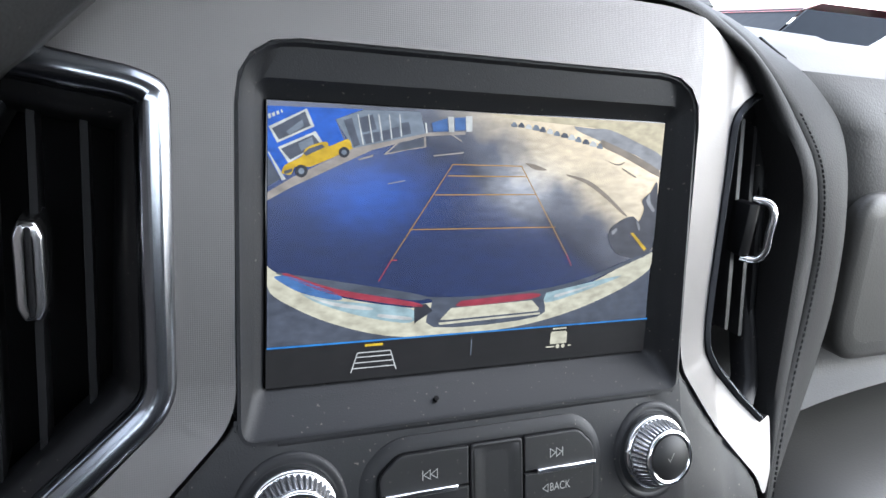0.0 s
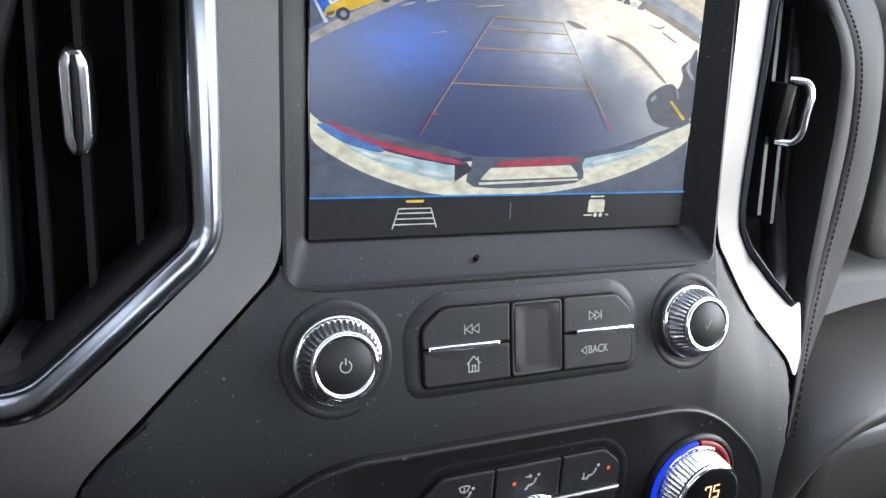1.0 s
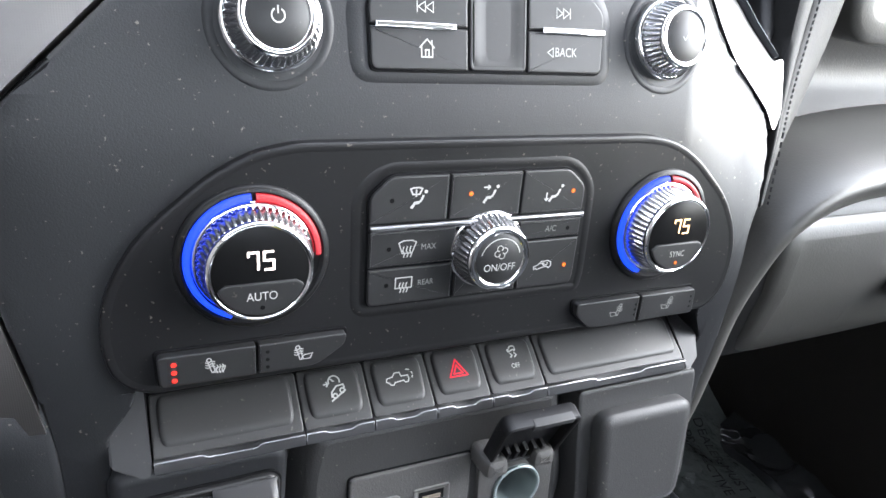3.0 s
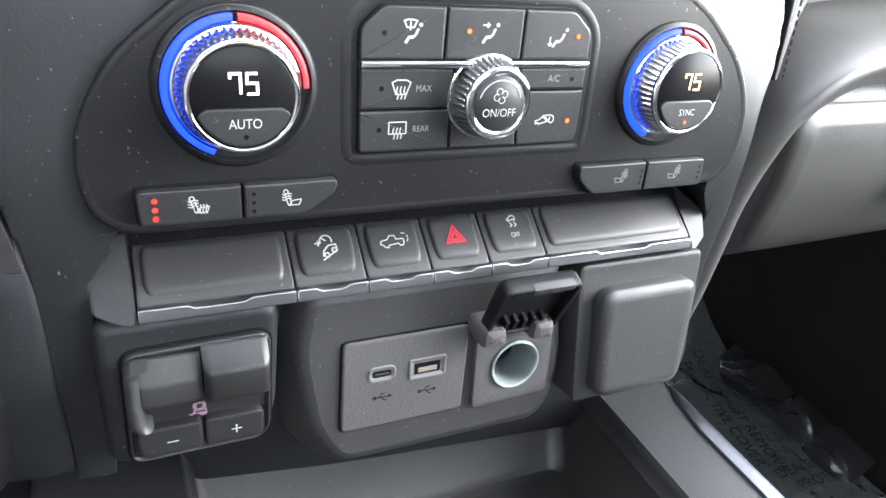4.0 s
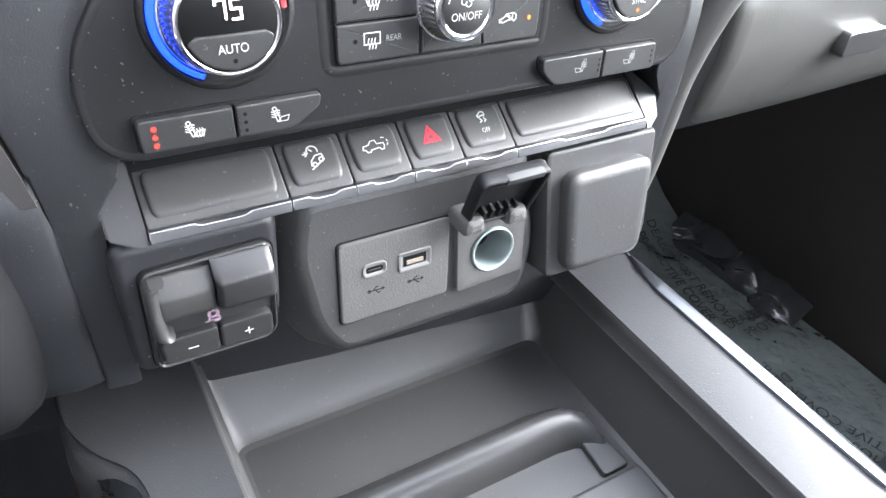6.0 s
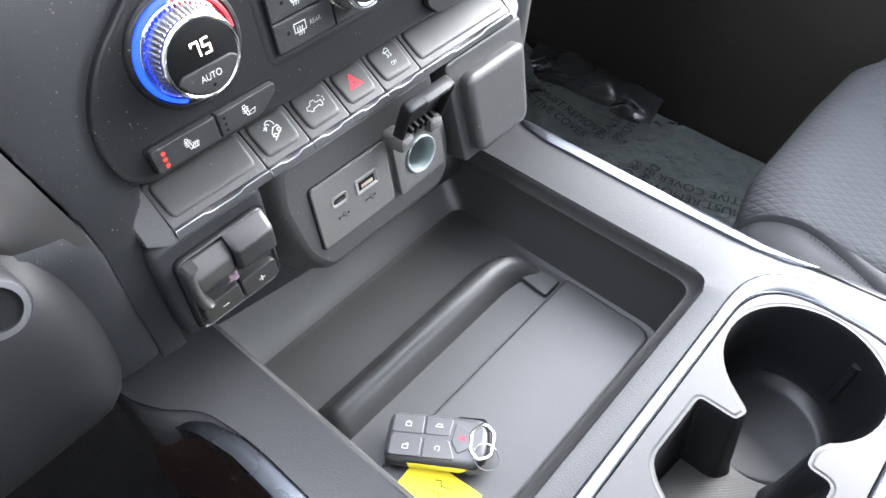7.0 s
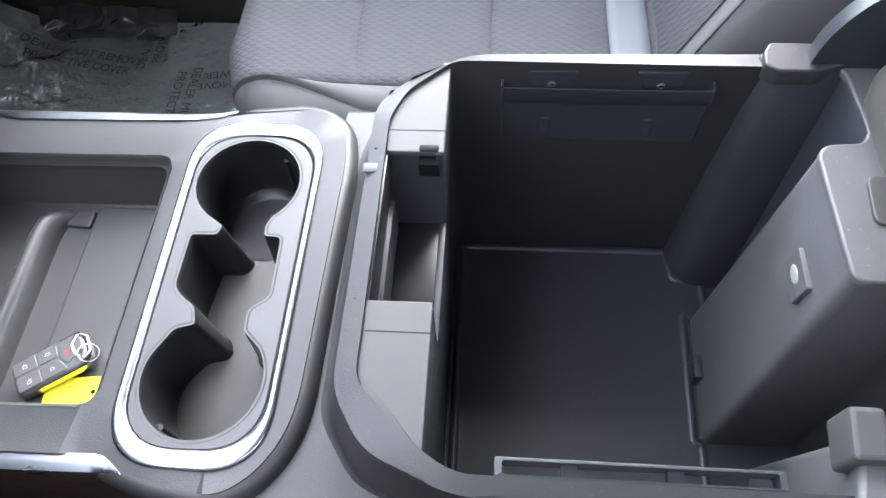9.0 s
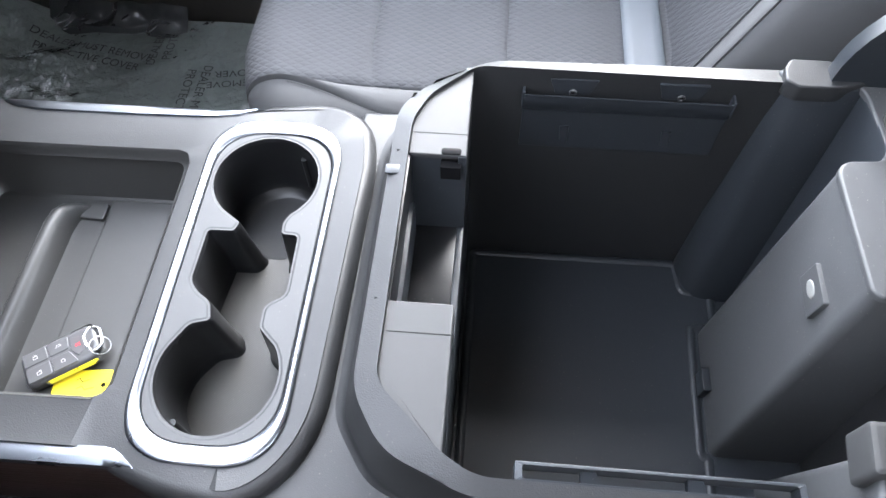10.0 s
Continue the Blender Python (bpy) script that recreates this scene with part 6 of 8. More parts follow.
# ---------- row of rocker switches ----------
F_KEYI = lambda x, z, n=0.0: F_KEYS(x, 0.5775 + (z - 0.5775) / 1.7, n)
row = thing("switch_row", (0, -0.035, 0.56), "row of grey-black rocker switches with chrome front edges", "switch panel")
EDG = [(-0.1268, -0.0712), (-0.0707, -0.0424), (-0.0419, -0.0142), (-0.0137, 0.0130), (0.0135, 0.0416), (0.0421, 0.1245)]
part("backing", slab([(-0.131, 0.5690), (0.131, 0.5690), (0.131, 0.586), (-0.131, 0.586)], F_KEYS, -0.012, -0.004, 0.0003), M_DARK, row)
for i, (x0, x1) in enumerate(EDG):
    blank = i in (0, 5)
    p = [(x0, 0.5697), (x1, 0.5697), (x1, 0.5838), (x0, 0.5838)]
    key = part("blank_switch" if blank else "switch", slab(rounded(p, 0.0014, 3), F_KEYS, -0.008, 0.0, 0.0007), M_KEYS, row)
    q = [(x0 + 0.0028, 0.5716), (x1 - 0.0028, 0.5716), (x1 - 0.0022, 0.5835), (x0 + 0.0022, 0.5835)]
    bm = bmesh.new()
    band(bm, rounded(q, 0.0034, 5), [(0, -0.0004), (0.0006, 0.0007), (0.0012, 0.0011), (0.0020, 0.0012)], F_KEYS)
    part("raised_pad", bm, M_KEYS, key, "", 60)
    w = x1 - x0
    c0, c1 = x0 + w * 0.34, x0 + w * 0.66
    za = 0.5694
    o = [(x0, 0.5648), (x1, 0.5648), (x1, za), (c1 + 0.0022, za), (c1, za - 0.0013), (c0, za - 0.0013), (c0 - 0.0022, za), (x0, za)]
    part("chrome_edge", slab(o, lambda x, z, n=0.0: Vector((x, -0.0470 - n + 0.25 * (z - 0.567), z)), -0.008, 0.0022, 0.0003), M_SATIN, key, "bright chrome front edge")
    if i == 1:
        put("hill_descent_symbol", [arc(0.02, 0.45, 0.32, -20, 200, 10), [(0.02, 0.45), (-0.18, 0.62)], [(-0.6, 0.35), (-0.35, 0.35)], [(-0.45, 0.5), (-0.35, 0.35), (-0.45, 0.2)], [(-0.3, -0.62), (0.6, -0.1)], [(-0.25, -0.42), (-0.2, -0.12), (0.1, 0.18), (0.5, 0.22), (0.55, 0.0)], arc(-0.05, -0.35, 0.13, 0, 360, 8), arc(0.4, -0.1, 0.13, 0, 360, 8)], F_KEYI, -0.0562, 0.5780, 0.0074, 0.0006, M_ICON, key, 0.0014)
    if i == 2:
        put("tailgate_symbol", IC["truck"] + [arc(0.50, 0.16, 0.30, 0, 30, 4), arc(0.50, 0.16, 0.30, 55, 95, 4), [(0.80, 0.10), (0.72, -0.04)]], F_KEYI, -0.0278, 0.5778, 0.0078, 0.0005, M_ICON, key, 0.0014)
    if i == 3:
        t3 = [(0.0, 0.55), (-0.55, -0.4), (0.55, -0.4), (0.0, 0.55)]
        put("hazard_symbol", [t3, [(a * 0.5, b * 0.5 - 0.05) for a, b in t3]], F_KEYI, -0.0003, 0.5778, 0.0078, 0.0007, G_HAZARD, key, 0.0014, "red warning triangle")
    if i == 4:
        put("stability_symbol", [[(a * 0.42, b * 0.6 + 0.45) for a, b in IC["car"][0]], [(-0.2, 0.15), (-0.05, -0.05), (-0.25, -0.2)], [(0.15, 0.15), (0.3, -0.05), (0.1, -0.2)]], F_KEYI, 0.0288, 0.5800, 0.0062, 0.0006, M_ICON, key, 0.0014)
        part("lettering", words("OFF", F_KEYI, 0.0288, 0.5748, 0.0032, 0.0014, 0.8), M_ICON, key, "printed word OFF")
part("rear_lip", loft([[F_KEYS(x, 0.5836, -0.0016), F_KEYS(x, 0.5880, -0.0020), stack(x, 0.5985, -0.0030), stack(x, 0.6010, -0.0035)] for x in (-0.1300, -0.06, 0.0, 0.06, 0.1290)]), M_PANEL, row, "dark lip behind the switches", 60)
for s, x0, x1 in ((-1, -0.1274, -0.1412), (1, 0.1249, 0.1362)):
    zt = 0.5915 if s < 0 else 0.5868
    yt = -0.0300 if s < 0 else -0.0245
    o = [(x0, -0.0500, 0.5645), (x0, -0.0478, 0.5700), (x0, yt, zt), (x0 + s * 0.0035, yt, zt), (x1, -0.0400, 0.5790), (x1, -0.0455, 0.5675), (x0 + s * 0.004, -0.0500, 0.5640)]
    bm = bmesh.new()
    a = [bm.verts.new(v) for v in o]
    b = [bm.verts.new((v[0], v[1] + 0.02, v[2] - 0.004)) for v in o]
    bm.faces.new(a)
    for i in range(7):
        bm.faces.new((a[i], a[(i + 1) % 7], b[(i + 1) % 7], b[i]))
    bmesh.ops.bevel(bm, geom=[e for e in bm.edges if len(e.link_faces) == 2], offset=0.0008, segments=2, affect="EDGES")
    part("end_piece", bm, M_BUTTON, row, "angled end piece")

# ---------- trailer brake controller ----------
brk = thing("trailer_brake_controller", (-0.11, -0.05, 0.49), "black trailer brake controller with slide lever and plus minus keys", "controller")
F_BRK = leaning(-0.050, 0.515, 0.05)
bm = bmesh.new()
band(bm, rounded([(-0.1432, 0.4960), (-0.0790, 0.5060), (-0.0765, 0.5635), (-0.1432, 0.5635)], [0.008, 0.010, 0.008, 0.008], 5), [(0, -0.05), (0, -0.006), (0.0006, -0.0040), (0.0030, -0.0022), (0.0050, -0.0020)], F_BRK)
part("housing", bm, M_FASCIA, brk, "", 50)
fr_ = rounded([(-0.1368, 0.4992), (-0.0862, 0.4992), (-0.0812, 0.5045), (-0.0800, 0.5500), (-0.0840, 0.5535), (-0.1352, 0.5520)], [0.0065, 0.005, 0.005, 0.005, 0.005, 0.0065], 5)
bm = bmesh.new()
band(bm, inset(ccw(fr_), 0.0010), [(0, -0.004), (0, 0.0002), (0.0003, 0.0009), (0.0008, 0.0011), (0.0013, 0.0008), (0.0020, -0.0006)], F_BRK, cap=True)
part("frame", bm, M_BUTTON, brk, "slim satin frame", 50)
part("gap", slab(fr_, F_BRK, -0.004, -0.0012, 0.0002), M_DARK, brk)


def wedge(name, x0, x1, z0, z1, out, m, parent, label=""):
    """A slide lever whose top bulges out and whose face falls back towards its foot."""
    prof = [(z1, -0.004), (z1, out * 0.10), (z1 - 0.0008, out * 0.22), (z1 - 0.0060, out * 0.86), (z1 - 0.0072, out * 0.96), (z1 - 0.0086, out), (z0 + 0.0030, out * 0.92), (z0 + 0.0010, out * 0.86), (z0, out * 0.70), (z0, -0.004)]
    xs = ((x0, 0.75), (x0 + 0.0012, 0.95), (x0 + 0.003, 1.0), (x1 - 0.003, 1.0), (x1 - 0.0012, 0.95), (x1, 0.75))
    return part(name, loft([[F_BRK(x, z, n * f if n > 0 else n) for z, n in prof] for x, f in xs], closed=True), m, parent, label, 45)


wedge("slide_lever", -0.1312, -0.1076, 0.5290, 0.5480, 0.0075, M_KEYS, brk, "worn dusty slide lever")
wedge("lever_block", -0.1072, -0.0828, 0.5290, 0.5512, 0.0105, M_BUTTON, brk)
bm = loft([[F_BRK(x, z, n) for x, n in ((-0.1345 - c, -0.002), (-0.1345 - c, 0.0075), (-0.1337 - c, 0.0092), (-0.1318 - c, 0.0098), (-0.1300 - c, 0.0090), (-0.1290 - c, 0.0060), (-0.1290 - c, -0.002))] for z, c in ((0.5212, -0.0030), (0.5222, -0.0012), (0.5245, -0.0002), (0.5350, 0.0002), (0.5455, -0.0002), (0.5478, -0.0012), (0.5488, -0.0030))], closed=True)
part("lever_fin", bm, M_KEYS, brk, "worn curved lever side fin", 60)
mn = soft_key("minus_key", [(-0.1322, 0.5040), (-0.1088, 0.5040), (-0.1088, 0.5172), (-0.1328, 0.5172)], [0.0040, 0.0020, 0.0022, 0.0040], F_BRK)
pk = soft_key("plus_key", [(-0.1080, 0.5040), (-0.0866, 0.5040), (-0.0848, 0.5058), (-0.0848, 0.5172), (-0.1080, 0.5172)], [0.0020, 0.0024, 0.0024, 0.0036, 0.0022], F_BRK)
put("minus_sign", [[(-0.5, 0), (0.5, 0)]], F_BRK, -0.1200, 0.5100, 0.0042, 0.0006, M_ICON, mn, 0.0036)
put("plus_sign", [[(-0.5, 0), (0.5, 0)], [(0, 0.5), (0, -0.5)]], F_BRK, -0.0960, 0.5102, 0.0040, 0.0006, M_ICON, pk, 0.0036)
put("trailer_brake_symbol", [arc(0, 0.4, 0.28, 0, 360, 12), arc(0, 0.4, 0.42, 130, 230, 6), arc(0, 0.4, 0.42, -50, 50, 6), [(-0.4, 0.02), (0.45, 0.02), (0.45, -0.22), (-0.4, -0.22), (-0.4, 0.02)], [(-0.75, -0.25), (-0.4, -0.25)], arc(0.1, -0.33, 0.10, 0, 360, 8), arc(0.34, -0.33, 0.10, 0, 360, 8)], F_BRK, -0.1092, 0.5208, 0.0054, 0.0004, G_PURPLE, brk, 0.0010)

# ---------- socket pod ----------
F_POD = leaning(-0.050, 0.515, 0.12)
pod = thing("socket_pod", (0, -0.04, 0.47), "angular dark plastic pod carrying sockets", "socket panel")
po_r = [0.009, 0.008, 0.008, 0.010, 0.009, 0.006, 0.009, 0.010, 0.010]
po = rounded([(-0.0530, 0.4735), (0.0500, 0.4735), (0.0590, 0.4820), (0.0640, 0.5080), (0.0565, 0.5480), (0.0545, 0.5640), (-0.0665, 0.5640), (-0.0725, 0.5360), (-0.0660, 0.4950)], po_r, 6)
po_b = rounded([(-0.0620, 0.4735), (0.0500, 0.4735), (0.0600, 0.4820), (0.0655, 0.5080), (0.0600, 0.5480), (0.0590, 0.5650), (-0.0740, 0.5650), (-0.0775, 0.5360), (-0.0760, 0.4950)], po_r, 6)
po, po_b = ccw(po), ccw(po_b)
bm = loft([[F_POD(x, z, n) for x, z in q] for q, n in ((po_b, -0.045), (po_b, -0.016), (inset(po_b, 0.0008), -0.0145), (po, -0.0055), (inset(po, 0.0016), -0.0030), (inset(po, 0.0042), -0.0014), (inset(po, 0.0066), -0.0008))], cap=False, closed=True)
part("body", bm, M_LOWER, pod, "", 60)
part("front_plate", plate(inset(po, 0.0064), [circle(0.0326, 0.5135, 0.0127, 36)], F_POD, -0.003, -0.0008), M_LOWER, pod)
usb = thing("usb_panel", (-0.022, -0.052, 0.495), "grained grey plate with two charging ports", "usb panel")
bm = slab(rounded([(-0.0520, 0.4940), (0.0065, 0.4940), (0.0075, 0.5385), (-0.0512, 0.5385)], 0.0028, 4), F_POD, -0.003, 0.0012, 0.0009)
part("plate", bm, M_GREYBOX, usb)
part("gap", slab(rounded([(-0.0529, 0.4931), (0.0073, 0.4931), (0.0083, 0.5393), (-0.0520, 0.5393)], 0.0032, 4), F_POD, -0.003, -0.0003, 0.0002), M_DARK, usb, "dark gap round the plate")
for nm, cx, cz, w, h, ow, oh in (("usb_c_port", -0.0340, 0.5215, 0.0128, 0.0076, 0.0090, 0.0032), ("usb_a_port", -0.0125, 0.5205, 0.0180, 0.0106, 0.0126, 0.0056)):
    rr = h * 0.45 if nm == "usb_c_port" else 0.0016
    bm = bmesh.new()
    band(bm, box2(cx - w / 2, cx + w / 2, cz - h / 2, cz + h / 2, rr), [(0, 0.0), (0, 0.0016), (0.0003, 0.0020), (0.0012, 0.0020), (0.0016, 0.0016), ((h - oh) / 2, 0.0014)], F_POD)
    port = part(nm, bm, M_PORT, usb, "pale grey port surround", 50)
    part("opening", slab(box2(cx - ow / 2, cx + ow / 2, cz - oh / 2, cz + oh / 2, oh * 0.45 if nm == "usb_c_port" else 0.0004), F_POD, -0.001, 0.0015, 0.0001), M_DARK, port)
    part("tongue", slab(box2(cx - ow * 0.36, cx + ow * 0.36, cz - oh * (0.1 if nm == "usb_c_port" else 0.32), cz + oh * 0.10, 0.0002), F_POD, 0.0, 0.0018, 0.0001), M_BEIGE if nm == "usb_a_port" else M_CAP, port)
    put("usb_symbol", IC["usb"], F_POD, cx + 0.0008, cz - 0.0122, 0.0080, 0.0005, M_DARK, usb, 0.0014)

outlet = thing("power_outlet", (0.033, -0.05, 0.495), "round metal power socket with its flip lid open", "power socket")
oo = rounded([(0.0118, 0.4925), (0.0530, 0.4945), (0.0520, 0.5365), (0.0110, 0.5365)], 0.003, 4)
part("plate", plate(oo, [circle(0.0326, 0.5135, 0.0128, 36)], F_POD, -0.004, 0.0020, 0.0006), M_GREYBOX, outlet)
cc, axs = F_POD(0.0326, 0.5135, 0.0), Vector((0, -1, 0.12)).normalized()
part("socket_ring", lathe([(0.0128, 0.0), (0.0128, 0.0030), (0.0122, 0.0034), (0.0114, 0.0030), (0.0110, 0.0020), (0.0108, -0.0085), (0.0106, -0.0240), (0, -0.0242)], cc, axs, 48), M_ZINC, outlet, "bright zinc socket tube")
# Black disc paints the shade at the tube's deep end.
part("dark_tube_end", lathe([(0.0088, -0.024), (0.0086, -0.0145), (0.0, -0.0143)], cc, axs, 24), M_DARK, outlet)
for sx in (0.0128, 0.0372):
    part("hinge_lug", slab(rounded([(sx - 0.0062, 0.5335), (sx + 0.0062, 0.5335), (sx + 0.0054, 0.5432), (sx - 0.0054, 0.5432)], 0.003, 4), F_POD, -0.002, 0.0165, 0.0034), M_GREYBOX, outlet)
lu, ln_ = Vector((0, -0.35, 0.937)), Vector((0, -0.937, -0.35))
lo_ = Vector((0.0272, -0.0545, 0.5405))
F_LID = lambda a, b, n=0.0: lo_ + Vector((a, 0, 0)) + lu * b + ln_ * n
bm = bmesh.new()
band(bm, rounded([(-0.0180, 0.0), (0.0185, 0.0), (0.0200, 0.0330), (-0.0190, 0.0330)], [0.002, 0.002, 0.005, 0.005], 4), [(0.003, -0.0034), (0.0008, -0.0028), (0.0, -0.0014), (0.0, 0.0046), (0.0006, 0.0052), (0.0016, 0.0052), (0.0022, 0.0046), (0.0026, 0.0004)], F_LID, cap_first=True)
lid = part("flip_lid", bm, M_PANEL, outlet, "black flip lid standing open")
for a in (-0.009, -0.0045, 0.0, 0.0045, 0.009):
    part("lid_rib", slab([(a - 0.0008, 0.0010), (a + 0.0008, 0.0010), (a + 0.0008, 0.0090), (a - 0.0008, 0.0090)], F_LID, 0.0, 0.0046, 0.0002), M_PANEL, lid)
part("lid_marking", slab([(-0.0090, 0.0215), (0.0100, 0.0215), (0.0100, 0.0235), (-0.0090, 0.0235)], F_LID, 0.0, 0.0007, 0.0001), M_BUTTON, lid, "worn unreadable marking")
part("lid_tongue", slab(rounded([(-0.0060, 0.0295), (0.0150, 0.0295), (0.0150, 0.0332), (-0.0060, 0.0332)], 0.001, 3), F_LID, 0.002, 0.0058, 0.0005), M_CAP, lid)

# ---------- blank cover ----------
F_BLK = leaning(-0.048, 0.559, 0.20)
blank = thing("blank_cover", (0.10, -0.05, 0.49), "plain dark rectangular cover in the lower dash", "cover")
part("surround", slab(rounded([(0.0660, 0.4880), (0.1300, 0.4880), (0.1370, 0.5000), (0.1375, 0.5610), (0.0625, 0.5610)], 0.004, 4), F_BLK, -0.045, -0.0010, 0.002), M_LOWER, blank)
bm = bmesh.new()
band(bm, rounded([(0.0735, 0.4925), (0.1268, 0.4925), (0.1305, 0.5490), (0.0720, 0.5490)], 0.0085, 6), [(0, -0.002), (0, 0.0045), (0.0008, 0.0060), (0.0040, 0.0072), (0.0060, 0.0074)], F_BLK)
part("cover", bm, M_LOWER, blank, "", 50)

# ---------- centre console ----------
con = thing("centre_console", (0.015, -0.2, 0.0), "grained charcoal centre console with tray and cup holders", "console")
F_TOP = flat(0.4380)
c_out = rounded([(-0.1720, -0.334), (-0.1560, -0.358), (-0.1300, -0.3750), (-0.100, -0.3820), (0.130, -0.3880), (0.1760, -0.3800), (0.1930, -0.348), (0.186, -0.290), (0.1795, -0.245), (0.1795, 0.06), (-0.184, 0.06), (-0.182, -0.010), (-0.172, -0.032), (-0.156, -0.050), (-0.149, -0.088), (-0.1475, -0.232), (-0.166, -0.285)],
                [0.02, 0.02, 0.02, 0.02, 0.03, 0.02, 0.02, 0.03, 0.04, 0.004, 0.004, 0.010, 0.010, 0.010, 0.02, 0.02, 0.02], 5)
tray_o = rounded([(-0.1120, -0.2260), (0.1310, -0.2260), (0.1265, 0.045), (-0.1180, 0.045)], [0.014, 0.014, 0.002, 0.002], 6)
ring_o = ccw(rounded([(-0.1550, -0.3655), (0.1710, -0.3670), (0.1715, -0.2405), (-0.1550, -0.2420)], 0.050, 14))
ring_i = ccw(rounded([(-0.1395, -0.3575), (0.1555, -0.3590), (0.1560, -0.2490), (-0.1395, -0.2505)], 0.046, 14))
hole_r = inset(ring_o, 0.004)
part("top", plate(c_out, [tray_o, hole_r], F_TOP, -0.012, 0.0, 0.0012), M_CONSOLE, con, "grained charcoal top", 22)
bm = bmesh.new()
band(bm, c_out, [(0.0006, -0.0004), (-0.0015, -0.0006), (-0.0045, -0.0018), (-0.0075, -0.0045), (-0.0095, -0.0090), (-0.0105, -0.016), (-0.011, -0.03), (-0.011, -0.12), (0.01, -0.34), (0.02, -0.436)], lambda x, y, n=0.0: F_TOP(max(-0.184, min(0.1808 if y > -0.27 else 0.2035, x)), y, n), cap=False)
part("side_skirt", bm, M_CONSOLE, con, "", 60)

# lower deck between the cup holders and the storage bin
deck = rounded([(-0.1800, -0.465), (0.2060, -0.465), (0.2040, -0.375), (-0.1500, -0.340), (-0.1765, -0.318)], [0.002, 0.002, 0.004, 0.02, 0.01], 5)
part("rear_deck", slab(deck, flat(0.4235), -0.20, 0.0, 0.004), M_CONSOLE, con, "grained lower deck", 50)

# storage tray
tray_f = rounded([(-0.1030, -0.1930), (0.1245, -0.1930), (0.1215, -0.010), (-0.1050, -0.010)], [0.016, 0.016, 0.010, 0.010], 6)
tray_m = rounded([(-0.1075, -0.2200), (0.1275, -0.2200), (0.1230, 0.040), (-0.1130, 0.040)], [0.014, 0.014, 0.002, 0.002], 6)
tray_m2 = rounded([(-0.1060, -0.2170), (0.1262, -0.2170), (0.1222, 0.036), (-0.1115, 0.036)], [0.014, 0.014, 0.002, 0.002], 6)
up = lambda q, z: [Vector((x, y, z)) for x, y in ccw(q)]
tray_u = [(x + (0.0085 if x > 0.11 else 0.0), y) for x, y in tray_m2]
tray_w = rounded([(-0.1030, -0.2130), (0.1165, -0.2130), (0.1150, -0.010), (-0.1050, -0.010)], [0.016, 0.016, 0.010, 0.010], 6)
bm = loft([up(tray_o, 0.4375), up(inset(ccw(tray_o), 0.0012), 0.4362), up(inset(ccw(tray_o), 0.0022), 0.4330), up(tray_m, 0.4262), up(tray_m2, 0.4250), up(tray_u, 0.4240), up(inset(tray_w, -0.0035), 0.3790), up(tray_w, 0.3728), up(inset(tray_w, 0.004), 0.3720)], cap=False, closed=True)
tray_f = tray_w
bm.faces.new([v for v in bm.verts][-len(tray_f):])
part("tray", bm, M_TRAY, con, "deep ribbed rubber-lined tray", 45)
prof = [(-0.066, 0.3712), (-0.0690, 0.3750), (-0.0800, 0.3900), (-0.0830, 0.3932), (-0.0870, 0.3940), (-0.0915, 0.3925), (-0.0950, 0.3880), (-0.0985, 0.3770), (-0.1000, 0.3712)]
bm = loft([[Vector((x, y - e, 0.3712 + (z - 0.3712) * f)) for y, z in prof] for x, f, e in ((-0.099, 0.05, 0.0), (-0.097, 0.70, 0.0), (-0.091, 1.0, 0.0), (0.070, 1.0, 0.0), (0.084, 0.97, 0.002), (0.094, 0.80, 0.007), (0.101, 0.40, 0.013), (0.104, 0.05, 0.017))], cap=False)
part("tray_divider", bm, M_TRAY, con, "raised tray divider ridge", 60)
part("tray_mat", slab(rounded([(-0.0990, -0.2085), (0.1110, -0.2085), (0.1110, -0.1290), (-0.0990, -0.1290)], [0.016, 0.016, 0.004, 0.004], 5), flat(0.3722), 0.0, 0.0048, 0.0028), M_TRAY, con, "ribbed rubber mat")
part("tray_step", slab(rounded([(0.0860, -0.1270), (0.1060, -0.1270), (0.1040, -0.0980), (0.0880, -0.0980)], 0.003, 4), flat(0.3722), 0.0, 0.0040, 0.0015), M_TRAY, con, "small raised step")

# bright trim strips along both edges, wood veneer below the driver's one
rows_ = []
for y, w, dx, dz in ((-0.022, 0.0008, 0, -0.001), (-0.035, 0.0060, 0, 0), (-0.06, 0.0098, 0, 0), (-0.16, 0.0090, 0, 0), (-0.235, 0.0068, 0.0005, 0), (-0.258, 0.0042, 0.002, 0), (-0.275, 0.0010, 0.006, -0.001)):
    x1 = 0.1800 + dx
    rows_.append([Vector((x1 - w - 0.0006, y, 0.4372)), Vector((x1 - w, y, 0.4392 + dz)), Vector((x1 - w * 0.4, y, 0.4398 + dz)), Vector((x1 + 0.0004, y, 0.4388 + dz)), Vector((x1 + 0.0014, y, 0.4345))])
part("passenger_trim_strip", loft(rows_), M_BRIGHT, con, "bright trim strip", 60)
rows_, rows_w = [], []
